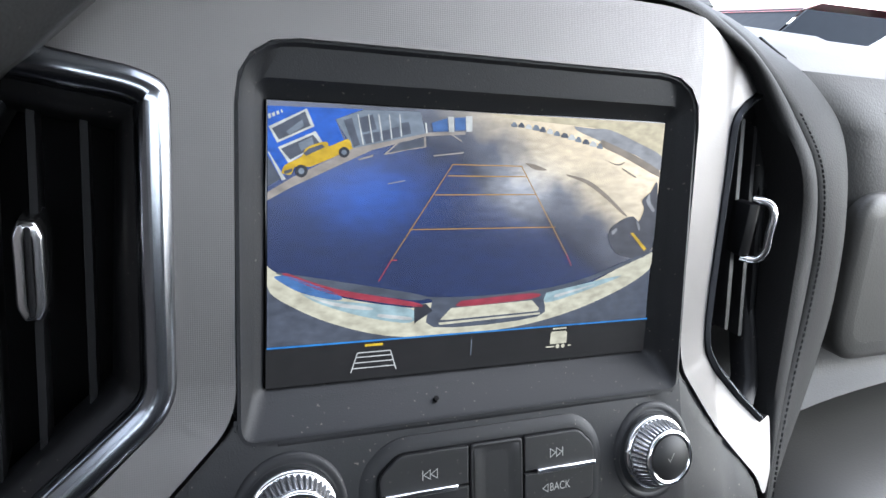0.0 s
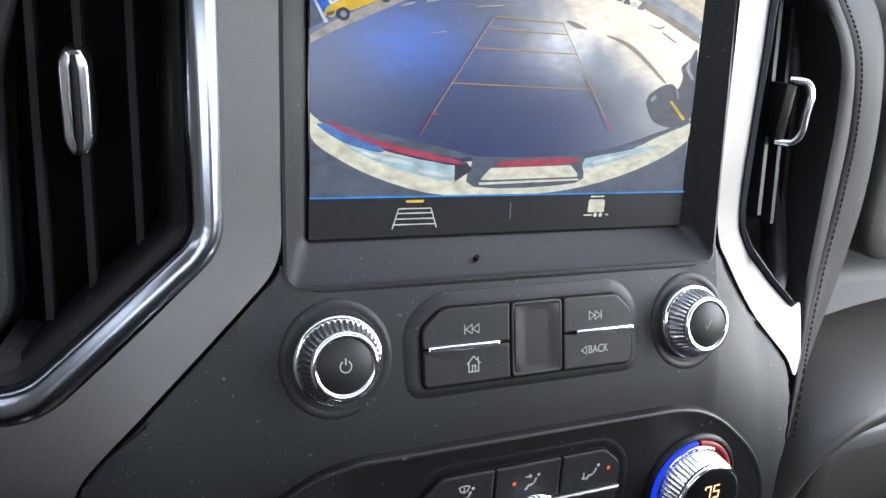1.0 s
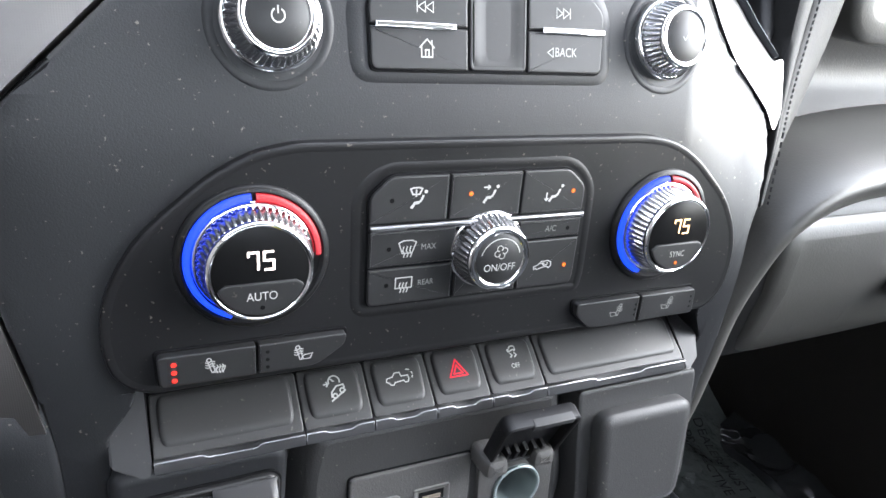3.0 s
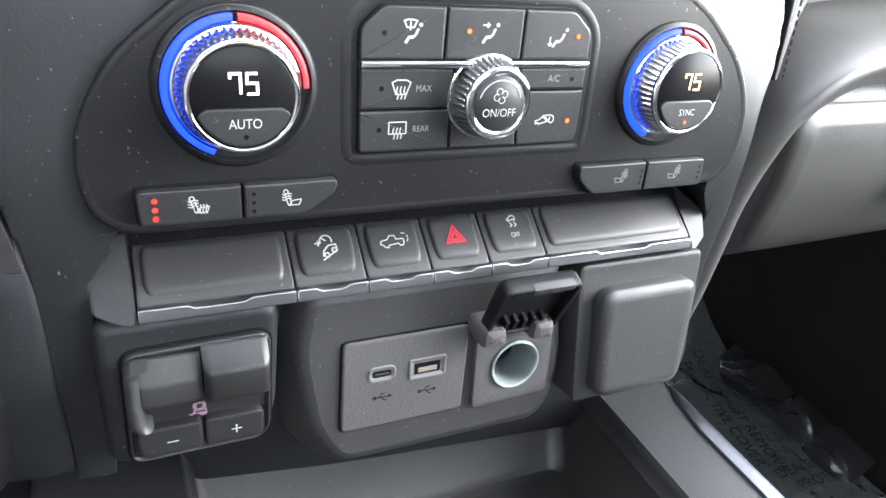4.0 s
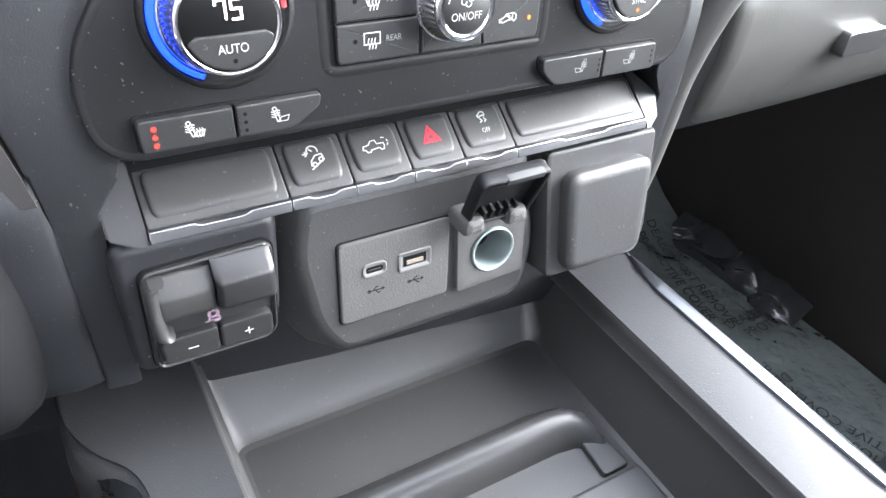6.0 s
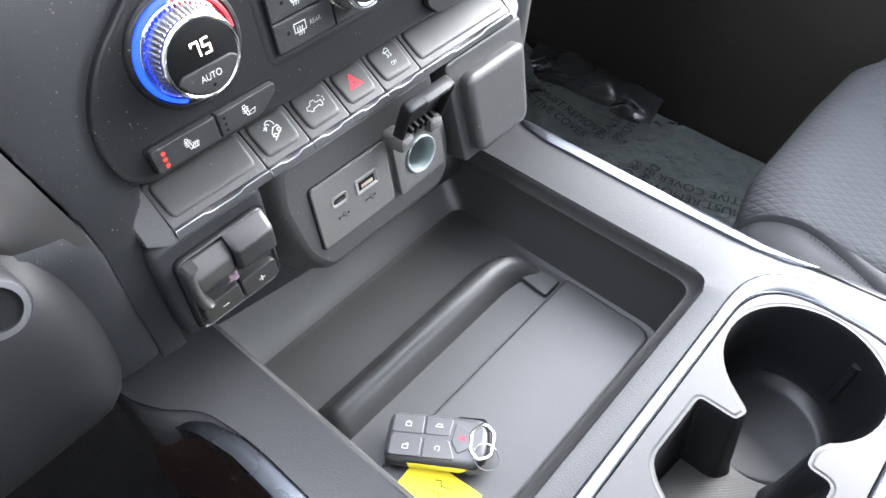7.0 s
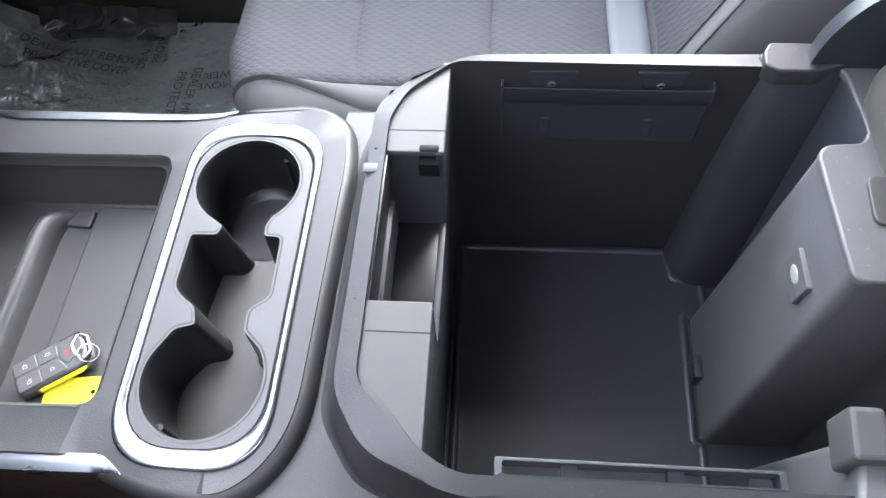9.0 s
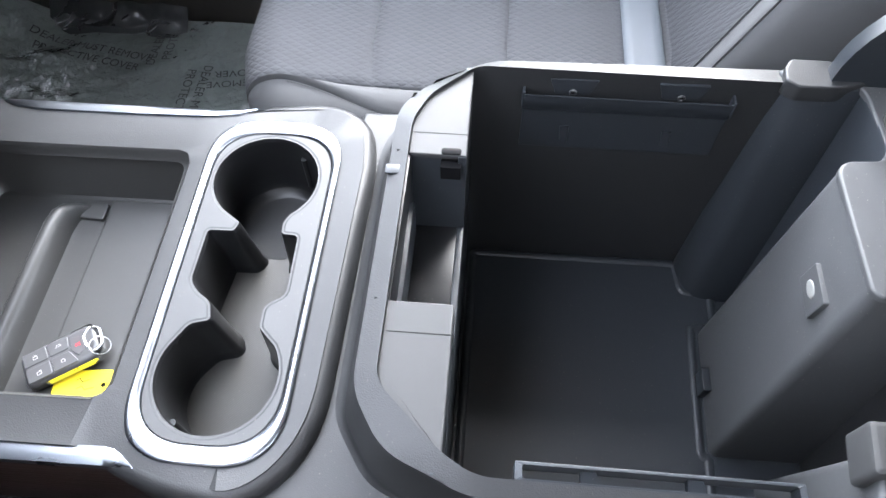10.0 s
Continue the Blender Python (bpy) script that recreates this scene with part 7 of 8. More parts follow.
for y, lift, sh, cut in ((-0.026, -0.014, -0.022, 0.0), (-0.034, -0.007, -0.017, 0.0), (-0.044, -0.003, -0.011, 0.0), (-0.058, -0.001, -0.005, 0.0), (-0.085, 0.0, 0.0, 0.0), (-0.16, 0.0, 0.001, 0.0), (-0.215, 0.0, 0.0018, 0.0),
                         (-0.237, 0.0, 0.0022, 0.0), (-0.244, 0.0, 0.0022, 0.0012), (-0.250, 0.0, 0.0022, 0.0042), (-0.256, 0.0, 0.0022, 0.0085), (-0.260, 0.0, 0.0022, 0.0115), (-0.262, 0.0, 0.0022, 0.0133)):
    xi, xo = -0.1485 + sh - cut, -0.1625 + sh
    rows_.append([Vector((xi + 0.0023, y, 0.4340 + lift)), Vector((xi, y, 0.4378 + lift)), Vector((xi + (xo - xi) * 0.57, y, 0.4378 + lift)), Vector((xi + (xo - xi) * 0.93, y, 0.4360 + lift)), Vector((xo, y, 0.4300 + lift))])
    rows_w.append([Vector((-0.1620 + sh, y, 0.4310 + lift)), Vector((-0.1665 + sh, y, 0.4160 + lift)), Vector((-0.1700 + sh, y, 0.3950 + lift)), Vector((-0.1705 + sh, y, 0.3420 + lift * 0.5)), Vector((-0.1640 + sh, y, 0.3280 + lift * 0.5))])
part("driver_trim_strip", loft(rows_), M_BRIGHT, con, "bright trim strip", 60)
part("wood_veneer", loft(rows_w), M_WOOD, con, "dark open-grain wood veneer panel", 60)
# Black instead of console grey: painted shade low on the driver's side.
part("driver_side_lip", loft([[Vector((-0.158 + s, y, 0.328)), Vector((-0.168 + s, y, 0.326)), Vector((-0.172 + s, y, 0.318)), Vector((-0.172 + s, y, 0.20)), Vector((-0.162 + s, y, 0.0))] for y, s in ((0.02, -0.01), (-0.1, 0.0), (-0.25, 0.0), (-0.30, -0.004), (-0.41, -0.008))]), M_DARK, con, "", 60)

# ---------- cup holder ----------
cup = thing("cup_holder", (0.014, -0.30, 0.35), "black twin cup holder insert framed in bright trim", "cup holder")
def mid(k):
    return [(a[0] + (b[0] - a[0]) * k, a[1] + (b[1] - a[1]) * k) for a, b in zip(ring_o, ring_i)]


bm = loft([[F_TOP(x, y, h) for x, y in mid(k)] for k, h in ((0.0, -0.004), (0.0, 0.0006), (0.05, 0.0017), (0.16, 0.0026), (0.35, 0.0030), (0.60, 0.0026), (0.85, 0.0016), (0.96, 0.0006), (1.0, -0.003))], cap=False, closed=True)
part("trim_ring", bm, M_BRIGHT, cup, "bright satin trim ring", 60)
ins_o = inset(ring_i, 0.0005)
seq = [(p, 0.0) for p in circle(0.1035, -0.3010, 0.0475, 34, -141, 141)]
seq += [((0.0610, -0.2790), 0.005), ((0.0545, -0.2885), 0.0035), ((0.0455, -0.2850), 0.0025), ((0.0450, -0.2625), 0.004), ((-0.0060, -0.2615), 0.008), ((-0.0160, -0.2700), 0.008), ((-0.0235, -0.2825), 0.006), ((-0.0400, -0.2870), 0.0035), ((-0.0445, -0.2710), 0.005)]
seq += [(p, 0.0) for p in circle(-0.0850, -0.3035, 0.0480, 34, 56, 304)]
seq += [((-0.0440, -0.3280), 0.004), ((-0.0240, -0.3270), 0.007), ((-0.0130, -0.3430), 0.006), ((0.0450, -0.3420), 0.005), ((0.0455, -0.3270), 0.004), ((0.0580, -0.3262), 0.007)]
hole = ccw(rounded([p for p, r in seq], [r for p, r in seq], 5))
part("insert", plate(ins_o, [hole], F_TOP, -0.003, -0.0006), M_INSERT, cup, "satin charcoal insert", 22)


def finger(x, y, k):
    """The fingers between the cups spread towards the floor."""
    w = math.exp(-((x - 0.053) / 0.016) ** 2) + math.exp(-((x + 0.034) / 0.017) ** 2)
    front = smoothstep(-0.305, -0.290, y)
    return x, y + w * k * (-0.007 * front + 0.003 * (1 - front))


rows_c = []
for d, n, k in ((-0.0030, -0.0005, 0), (-0.0016, -0.0006, 0), (-0.0004, -0.0012, 0.02), (0.0004, -0.0026, 0.05), (0.0008, -0.006, 0.10), (0.0011, -0.022, 0.34), (0.0014, -0.040, 0.68), (0.0018, -0.058, 0.98), (0.0030, -0.0665, 1.08), (0.0050, -0.0700, 1.1)):
    rows_c.append([F_TOP(*finger(x, y, k), n) for x, y in inset(hole, d)])
part("well", loft(rows_c, cap=False, closed=True), M_WALL, cup, "deep well walls painted darker for shade", 30)
part("well_floor", plate([(-0.136, -0.352), (0.156, -0.352), (0.156, -0.250), (-0.136, -0.250)], [circle(0.1035, -0.3010, 0.0455, 40)], flat(0.3690), -0.006, 0.0, 0.0008), M_WELL, cup, "dusty ribbed rubber floor")
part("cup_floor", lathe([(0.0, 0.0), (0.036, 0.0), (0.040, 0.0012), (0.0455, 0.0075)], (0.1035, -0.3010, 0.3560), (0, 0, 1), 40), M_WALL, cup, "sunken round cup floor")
for cx, cy, a in ((0.1420, -0.3255, 135), (-0.1200, -0.2730, -45)):
    part("grip_tab", tube([Vector((cx, cy, z)) for z in (0.378, 0.384, 0.400, 0.414, 0.420)], 0.0030, 10), M_WALL, cup, "rounded rubber grip tab")

# ---------- storage bin ----------
bin_ = thing("console_storage_bin", (0.012, -0.62, 0.0), "deep open storage bin behind the cup holders, lid raised", "storage bin")
F_RIM = flat(0.5080)
ob_ = rounded([(-0.1755, -0.860), (-0.1755, -0.503), (-0.1500, -0.4450), (-0.1120, -0.4210), (0.1360, -0.4230), (0.1610, -0.4420), (0.1985, -0.4980), (0.2070, -0.860)], [0.002, 0.02, 0.016, 0.016, 0.016, 0.012, 0.02, 0.002], 6)
hb = rounded([(-0.1630, -0.845), (-0.1630, -0.505), (-0.1500, -0.4830), (-0.1100, -0.4400), (-0.1000, -0.4365), (0.1200, -0.4370), (0.1500, -0.4500), (0.1845, -0.4870), (0.1895, -0.845)], [0.002, 0.012, 0.008, 0.008, 0.004, 0.01, 0.01, 0.010, 0.002], 5)
part("rim", plate(ob_, [hb], F_RIM, -0.303, 0.0, 0.0030), M_CONSOLE, bin_, "grained grey rim", 22)
ob_b = rounded([(-0.1785, -0.860), (-0.1785, -0.494), (-0.1525, -0.4330), (-0.1085, -0.4040), (0.1480, -0.4060), (0.1840, -0.4220), (0.2060, -0.4750), (0.2080, -0.860)], [0.002, 0.02, 0.016, 0.016, 0.016, 0.012, 0.02, 0.002], 6)
rows_b = []
for k, z in ((-0.02, 0.5045), (0.0, 0.500), (0.10, 0.490), (0.35, 0.470), (0.65, 0.450), (0.88, 0.4350), (1.02, 0.4285), (1.22, 0.4250), (1.5, 0.4234), (1.5, 0.30), (1.0, 0.01)):
    rows_b.append([Vector((max(-0.1800, min(0.2085, a[0] + (b[0] - a[0]) * k)), a[1] + (b[1] - a[1]) * k, z)) for a, b in zip(ccw(ob_), ccw(ob_b))])
part("outer_skirt", loft(rows_b, cap=False, closed=True), M_CONSOLE, bin_, "grained sloping outer skirt", 60)
for x in (0.0885, -0.0458):
    part("rim_seam", brick(x - 0.0004, x + 0.0004, -0.4365, -0.4275, 0.5040, 0.5083), M_DARK, bin_)
part("bin_floor", brick(-0.165, 0.191, -0.862, -0.482, 0.198, 0.2060), M_BIN, bin_, "smooth dark floor")
fl = rounded([(-0.155, -0.750), (-0.052, -0.752), (-0.050, -0.744), (0.098, -0.748), (0.100, -0.775), (0.142, -0.775), (0.146, -0.742), (0.183, -0.738), (0.182, -0.492), (-0.155, -0.492)], 0.006, 4)
bm = bmesh.new()
band(bm, fl, [(-0.006, -0.001), (-0.004, 0.0016), (0.0, 0.0026), (0.0030, 0.0022), (0.0050, 0.0)], flat(0.2060), cap=False)
part("floor_bead", bm, M_BIN, bin_, "raised bead round the floor", 60)
part("front_wall", brick(-0.1635, 0.1880, -0.4835, -0.4775, 0.203, 0.4250, 0.001), M_BIN, bin_)
for x0, x1 in ((-0.1632, -0.0460), (0.0850, 0.1870)):
    part("front_wall", brick(x0, x1, -0.4832, -0.4770, 0.4245, 0.5060, 0.0008), M_BIN, bin_)
part("notch_floor", brick(-0.047, 0.087, -0.478, -0.432, 0.418, 0.4240, 0.001), M_WALL, bin_)
part("notch_back", brick(-0.060, 0.125, -0.4385, -0.4345, 0.418, 0.5050, 0.0008), M_WALL, bin_)
part("notch_panel", slab(rounded([(-0.035, 0.430), (0.064, 0.430), (0.066, 0.470), (-0.035, 0.470)], 0.003, 3), lambda x, z, n=0.0: Vector((x, -0.4390 - n, z)), -0.001, 0.0035, 0.0015), M_BIN, bin_, "grained inset panel")
part("notch_cheek", loft([[Vector((x, y, z)) for y, z in ((-0.4360, 0.418), (-0.4360, 0.5060), (-0.4835, 0.5060), (-0.4835, 0.418))] for x in (-0.0500, -0.0462)], closed=True), M_BIN, bin_)
bm = loft([[Vector((x - (0.5060 - z) * 0.20, y, z)) for y, z in ((-0.4360, 0.418), (-0.4360, 0.5060), (-0.4835, 0.5060), (-0.4835, 0.418))] for x in (0.0890, 0.0960)], closed=True)
part("latch_cheek", bm, M_BIN, bin_)
cap1 = rounded([(-0.0462, -0.4365), (-0.0462, -0.4838), (-0.1530, -0.4838), (-0.1275, -0.4500), (-0.1040, -0.4362)], [0.0006, 0.0006, 0.002, 0.014, 0.010], 5)
cap2 = rounded([(0.0860, -0.4370), (0.0860, -0.4838), (0.1855, -0.4838), (0.1520, -0.4490), (0.1180, -0.4362)], [0.0006, 0.0006, 0.002, 0.012, 0.014], 5)
for cp, xs in ((cap1, -0.0700), (cap2, 0.1085)):
    part("rim_cap", slab(cp, F_RIM, -0.005, -0.0006, 0.0014), M_CAP, bin_, "smooth grey rim cap")
    part("cap_seam", brick(xs - 0.0003, xs + 0.0003, -0.4836, -0.4385, 0.5040, 0.5076), M_DARK, bin_)
# A solid black block paints the dark inside of the latch hole.
part("latch_slot", brick(0.0800, 0.0900, -0.4795, -0.4630, 0.4840, 0.4990), M_DARK, bin_, "black block painting the latch hole's shade")
part("latch_hook", brick(0.0865, 0.0935, -0.4795, -0.4630, 0.4985, 0.5088, 0.002), M_DARK, bin_, "glossy black latch hook")
# hanging rail on the passenger wall
F_RW = sideways(0.1868, -1)
part("rail_panel", slab(rounded([(-0.7150, 0.4100), (-0.5300, 0.4100), (-0.5300, 0.4760), (-0.7150, 0.4760)], 0.002, 3), F_RW, -0.002, 0.0030, 0.0012), M_BIN, bin_, "flat panel below the hanging rail")
part("file_rail", loft([[Vector((x, y, z)) for x, z in ((0.188, 0.478), (0.1795, 0.4770), (0.1785, 0.4860), (0.1772, 0.4860), (0.1772, 0.4730), (0.188, 0.4540))] for y in (-0.529, -0.715)], closed=True), M_BIN, bin_, "moulded hanging rail")
for y0 in (-0.529, -0.7135):
    part("rail_end", brick(0.1770, 0.1880, y0 - 0.0012, y0 + 0.0012, 0.470, 0.4890, 0.0005), M_BIN, bin_)
for y0, y1 in ((-0.551, -0.594), (-0.646, -0.690)):
    part("rail_bracket", slab(rounded([(y0, 0.5000), (y1, 0.5000), (y1 + 0.006, 0.4820), (y0 - 0.006, 0.4820)][::-1], 0.001, 2), F_RW, -0.002, 0.0022, 0.0008), M_BIN, bin_)
    ym = (y0 + y1) / 2
    part("screw", lathe([(0.0036, 0.0), (0.0036, 0.0030), (0.0030, 0.0036), (0.0018, 0.0036), (0.0018, 0.0022), (0.0, 0.0022)], (0.1868, ym, 0.4850), (-1, 0, 0), 20), M_FOB, bin_)
    part("pocket_mark", slab([(ym - 0.004, 0.420), (ym + 0.004, 0.422), (ym + 0.006, 0.442), (ym - 0.003, 0.442)], F_RW, -0.002, 0.0046, 0.0012), M_BIN, bin_)
# slotted rail on the driver wall
part("divider_rail", plate(rounded([(-0.1625, -0.704), (-0.1505, -0.704), (-0.1505, -0.529), (-0.1625, -0.529)], 0.001, 2), [box2(-0.1610, -0.1525, -0.700, -0.5335, 0.001)], flat(0.5060), -0.012, 0.0018, 0.0005), M_BIN, bin_, "thin divider rail")
for y in (-0.575, -0.640):
    part("rail_stop", brick(-0.1612, -0.1522, y - 0.005, y + 0.005, 0.496, 0.5020), M_BIN, bin_)

# rear block with the lamp, pillars on both sides
def tower(name, base, topp, z0, z1, m, label="", bev=0.004):
    """An upright block whose outline changes from base to top, with a softened top edge."""
    b_, t_ = rounded(ccw(base), bev, 4), rounded(ccw(topp), bev, 4)
    bm = loft([[Vector((x, y, z0)) for x, y in b_], [Vector((x, y, z1 - 0.004)) for x, y in t_], [Vector((x, y, z1 - 0.0012)) for x, y in inset(t_, 0.0012)], [Vector((x, y, z1)) for x, y in inset(t_, 0.004)]], closed=True)
    return part(name, bm, m, bin_, label, 50)


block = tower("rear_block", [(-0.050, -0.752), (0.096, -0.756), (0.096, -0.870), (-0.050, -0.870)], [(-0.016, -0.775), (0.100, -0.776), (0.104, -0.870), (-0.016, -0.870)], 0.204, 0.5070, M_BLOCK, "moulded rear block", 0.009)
tower("rear_pillar", [(0.140, -0.744), (0.196, -0.730), (0.196, -0.870), (0.132, -0.800)], [(0.180, -0.757), (0.2060, -0.742), (0.2060, -0.870), (0.182, -0.816)], 0.204, 0.5080, M_BIN, "softly rounded corner pillar", 0.020)
part("rear_panel", loft([[Vector((x, y, z)) for y, z in ((-0.8165, 0.508), (-0.8150, 0.504), (-0.8120, 0.45), (-0.8020, 0.30), (-0.7950, 0.204))] for x in (0.088, 0.105, 0.12, 0.14, 0.16, 0.20)]), M_BIN, bin_, "dark rear wall panel", 60)
dk = rounded([(0.2085, -0.875), (0.2085, -0.8150), (0.1870, -0.8100), (0.1770, -0.8150), (0.1150, -0.8165), (0.1060, -0.8100), (0.1035, -0.7810), (0.0940, -0.7735), (-0.0130, -0.7745), (-0.0190, -0.7800), (-0.0200, -0.875)], [0.002, 0.004, 0.004, 0.008, 0.006, 0.006, 0.006, 0.006, 0.005, 0.005, 0.002], 4)
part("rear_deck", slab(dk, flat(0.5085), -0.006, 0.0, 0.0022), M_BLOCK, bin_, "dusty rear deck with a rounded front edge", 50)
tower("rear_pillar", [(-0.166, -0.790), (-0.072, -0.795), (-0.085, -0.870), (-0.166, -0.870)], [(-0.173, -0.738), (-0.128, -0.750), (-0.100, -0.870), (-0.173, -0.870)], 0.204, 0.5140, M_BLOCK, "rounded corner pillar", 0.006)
part("pillar_cap", slab(rounded([(-0.146, -0.7640), (-0.112, -0.7640), (-0.112, -0.7420), (-0.146, -0.7380)], 0.004, 4), flat(0.5130), -0.02, 0.010, 0.004), M_CAP, bin_, "smooth grey pillar cap")
part("pillar_cap", slab(rounded([(0.1775, -0.758), (0.1780, -0.790), (0.1880, -0.8200), (0.2080, -0.8200), (0.2110, -0.785), (0.2110, -0.756), (0.2000, -0.7495), (0.1850, -0.7480)], 0.003, 4), flat(0.5085), -0.012, 0.0045, 0.0018), M_CONSOLE, bin_, "grained grey pillar cap", 50)
part("rim_clip", brick(0.0640, 0.0730, -0.4365, -0.4205, 0.5072, 0.5090, 0.0008), M_BIN, bin_, "small raised clip on the rim")
part("rear_wall", brick(-0.166, 0.206, -0.876, -0.862, 0.198, 0.4980), M_BIN, bin_)
F_BLKF = lambda x, z, n=0.0: Vector((x, -0.7525 - (z - 0.204) * 0.0765 + n * 0.995 - (x - 0.02) * 0.03, z + n * 0.09))
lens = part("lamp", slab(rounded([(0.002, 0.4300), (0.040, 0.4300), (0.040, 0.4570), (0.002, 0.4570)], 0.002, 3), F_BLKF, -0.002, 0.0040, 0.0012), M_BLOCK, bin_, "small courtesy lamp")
part("lens", slab(circle(0.022, 0.4440, 0.0052, 16), lambda x, z, n=0.0: F_BLKF(0.022 + (x - 0.022) * 1.7, z, n), 0.003, 0.0052, 0.0012), M_LAMP, lens, "pale lens")
part("floor_clip", brick(0.014, 0.040, -0.7560, -0.7470, 0.206, 0.2300, 0.001), M_BIN, bin_)
part("clip_plate", slab(rounded([(0.028, -0.835), (0.072, -0.835), (0.072, -0.803), (0.028, -0.799)], 0.008, 5), flat(0.5083), 0.0, 0.0030, 0.0015), M_KEYS, bin_, "rounded clip plate")
part("clip_pin", lathe([(0.0022, 0.0), (0.0022, 0.012), (0.0012, 0.0138), (0, 0.0138)], (0.048, -0.818, 0.5111), (0.0, 0.35, 0.94), 16), M_KEYS, bin_)
hin = [(-0.900, 0.500), (-0.785, 0.500)] + [(-0.880 + 0.095 * math.cos(radians(a)), 0.515 + 0.095 * math.sin(radians(a))) for a in range(0, 100, 9)] + [(-0.900, 0.612)]
part("hinge_arm", slab(hin, sideways(0.186, 1), 0.0, 0.016, 0.002), M_BIN, bin_, "curved black hinge arm")
armlid = [[Vector((x, y + e + 0.018, z)) for y, z in ((-0.838, 0.500), (-0.832, 0.530), (-0.846, 0.58), (-0.856, 0.64), (-0.872, 0.668), (-0.900, 0.672), (-0.922, 0.65), (-0.918, 0.60), (-0.905, 0.52), (-0.895, 0.50))] for x, e in ((-0.150, -0.012), (-0.140, -0.003), (-0.120, 0.0), (0.125, 0.0), (0.150, -0.003), (0.162, -0.012))]
part("armrest_lid", loft(armlid, closed=True), M_LEATHER_LIGHT, bin_, "raised grained leather armrest lid", 60)

# ---------- key with tag ----------
key = thing("car_key", (-0.062, -0.155, 0.3775), "black remote key with a yellow tag lying in the tray", "key")
kd = Vector((0.56, -0.828, 0)).normalized()
kn_ = Vector((-kd.y, kd.x, 0))
kc = Vector((-0.0620, -0.1490, 0.3785))
F_KEY = lambda a, b, n=0.0: kc + kd * a + kn_ * b + Vector((0, 0, n + 0.06 * a + 0.02 * b + 0.0028))
fo = rounded([(-0.033, -0.0165), (0.026, -0.0175), (0.033, -0.010), (0.034, 0.010), (0.028, 0.0165), (-0.033, 0.0165)], [0.007, 0.006, 0.005, 0.005, 0.006, 0.007], 5)
bm = bmesh.new()
band(bm, fo, [(0.003, -0.003), (0.0, 0.001), (0.0, 0.0075), (0.0010, 0.0100), (0.0035, 0.0118), (0.0050, 0.0120)], F_KEY, cap_first=True)
part("body", bm, M_FOB, key, "black plastic key body", 45)
edge_k = [(-0.018, -0.0171), (0.0, -0.0174), (0.016, -0.0177), (0.0262, -0.0181), (0.0320, -0.0130), (0.0338, -0.0085), (0.0346, 0.0), (0.0346, 0.0090), (0.0325, 0.0135), (0.0285, 0.0170), (0.012, 0.0171)]
part("edge_band", loft([[F_KEY(a, b, h) for a, b in edge_k] for h in (0.0018, 0.0030, 0.0075, 0.0088)]), M_KNURL, key, "bright metal edge band", 50)
for q in ([(-0.030, 0.0012), (-0.0095, 0.0012), (-0.0095, 0.0140), (-0.030, 0.0140)], [(-0.030, -0.0142), (-0.0095, -0.0142), (-0.0095, -0.0012), (-0.030, -0.0012)], [(-0.0085, 0.0012), (0.0080, 0.0012), (0.0095, 0.0130), (-0.0085, 0.0140)], [(-0.0085, -0.0142), (0.0130, -0.0142), (0.0075, -0.0012), (-0.0085, -0.0012)], [(0.0090, -0.0020), (0.0140, -0.0100), (0.0210, -0.0060), (0.0215, 0.0060), (0.0110, 0.0110)]):
    part("key_button", slab(rounded(q, 0.0018, 4), F_KEY, 0.010, 0.0127, 0.0007), M_FOB, key)
box_ = [[(-0.45, -0.5), (0.45, -0.5), (0.45, 0.15), (-0.45, 0.15), (-0.45, -0.5)]]
for a, b, ln, m in ((-0.0195, 0.0075, box_ + [arc(0.0, 0.15, 0.28, 0, 180, 6)], M_ICON), (-0.0195, -0.0078, box_ + [arc(0.28, 0.15, 0.28, 20, 180, 6)], M_ICON), (0.0005, 0.0075, [[(-0.6, -0.2), (-0.3, 0.3), (0.4, 0.3), (0.6, -0.2), (-0.6, -0.2)]], M_ICON), (0.0010, -0.0078, [arc(0, 0, 0.42, -60, 240, 10), [(0.3, -0.5), (0.22, -0.34), (0.4, -0.28)]], M_ICON), (0.0158, 0.0005, [arc(-0.2, 0, 0.3, 0, 360, 8), [(0.1, 0.2), (0.5, 0.4), (0.5, -0.4), (0.1, -0.2)]], G_HAZARD)):
    put("button_symbol", ln, F_KEY, a, b, 0.0038, 0.0005, m, key, 0.0129)
part("loop", tube([F_KEY(a, b, 0.0118) for a, b in rounded([(0.0215, 0.0060), (0.0290, 0.0125), (0.0362, 0.0060), (0.0350, -0.0095), (0.0270, -0.0125), (0.0215, -0.0060)], 0.003, 4)], 0.0013, 8, True), M_TAB, key, "angular metal key loop")
rc = F_KEY(0.034, -0.004, 0.012)
part("split_ring", tube([rc + Vector((0.0080 * math.cos(q) - 0.006, 0.0080 * math.sin(q) - 0.002, 0.003 * math.sin(q))) for q in [radians(a) for a in range(0, 360, 15)]], 0.00045, 6, True), M_SATIN, key, "thin wire split ring")
F_TAG = lambda a, b, n=0.0: Vector((-0.083, -0.1710, 0.3790)) + Vector((0.10, -0.995, 0)) * a + Vector((0.995, 0.10, 0)) * b + Vector((0, 0, n))
tg = plate(rounded([(-0.026, -0.0135), (0.019, -0.0135), (0.024, -0.006), (0.022, 0.0135), (-0.026, 0.0135)], 0.001, 2), [circle(0.0165, 0.0, 0.0022, 12)], F_TAG, 0.0, 0.0005)
part("tag", tg, M_YELLOW, key, "yellow paper tag with handwriting")
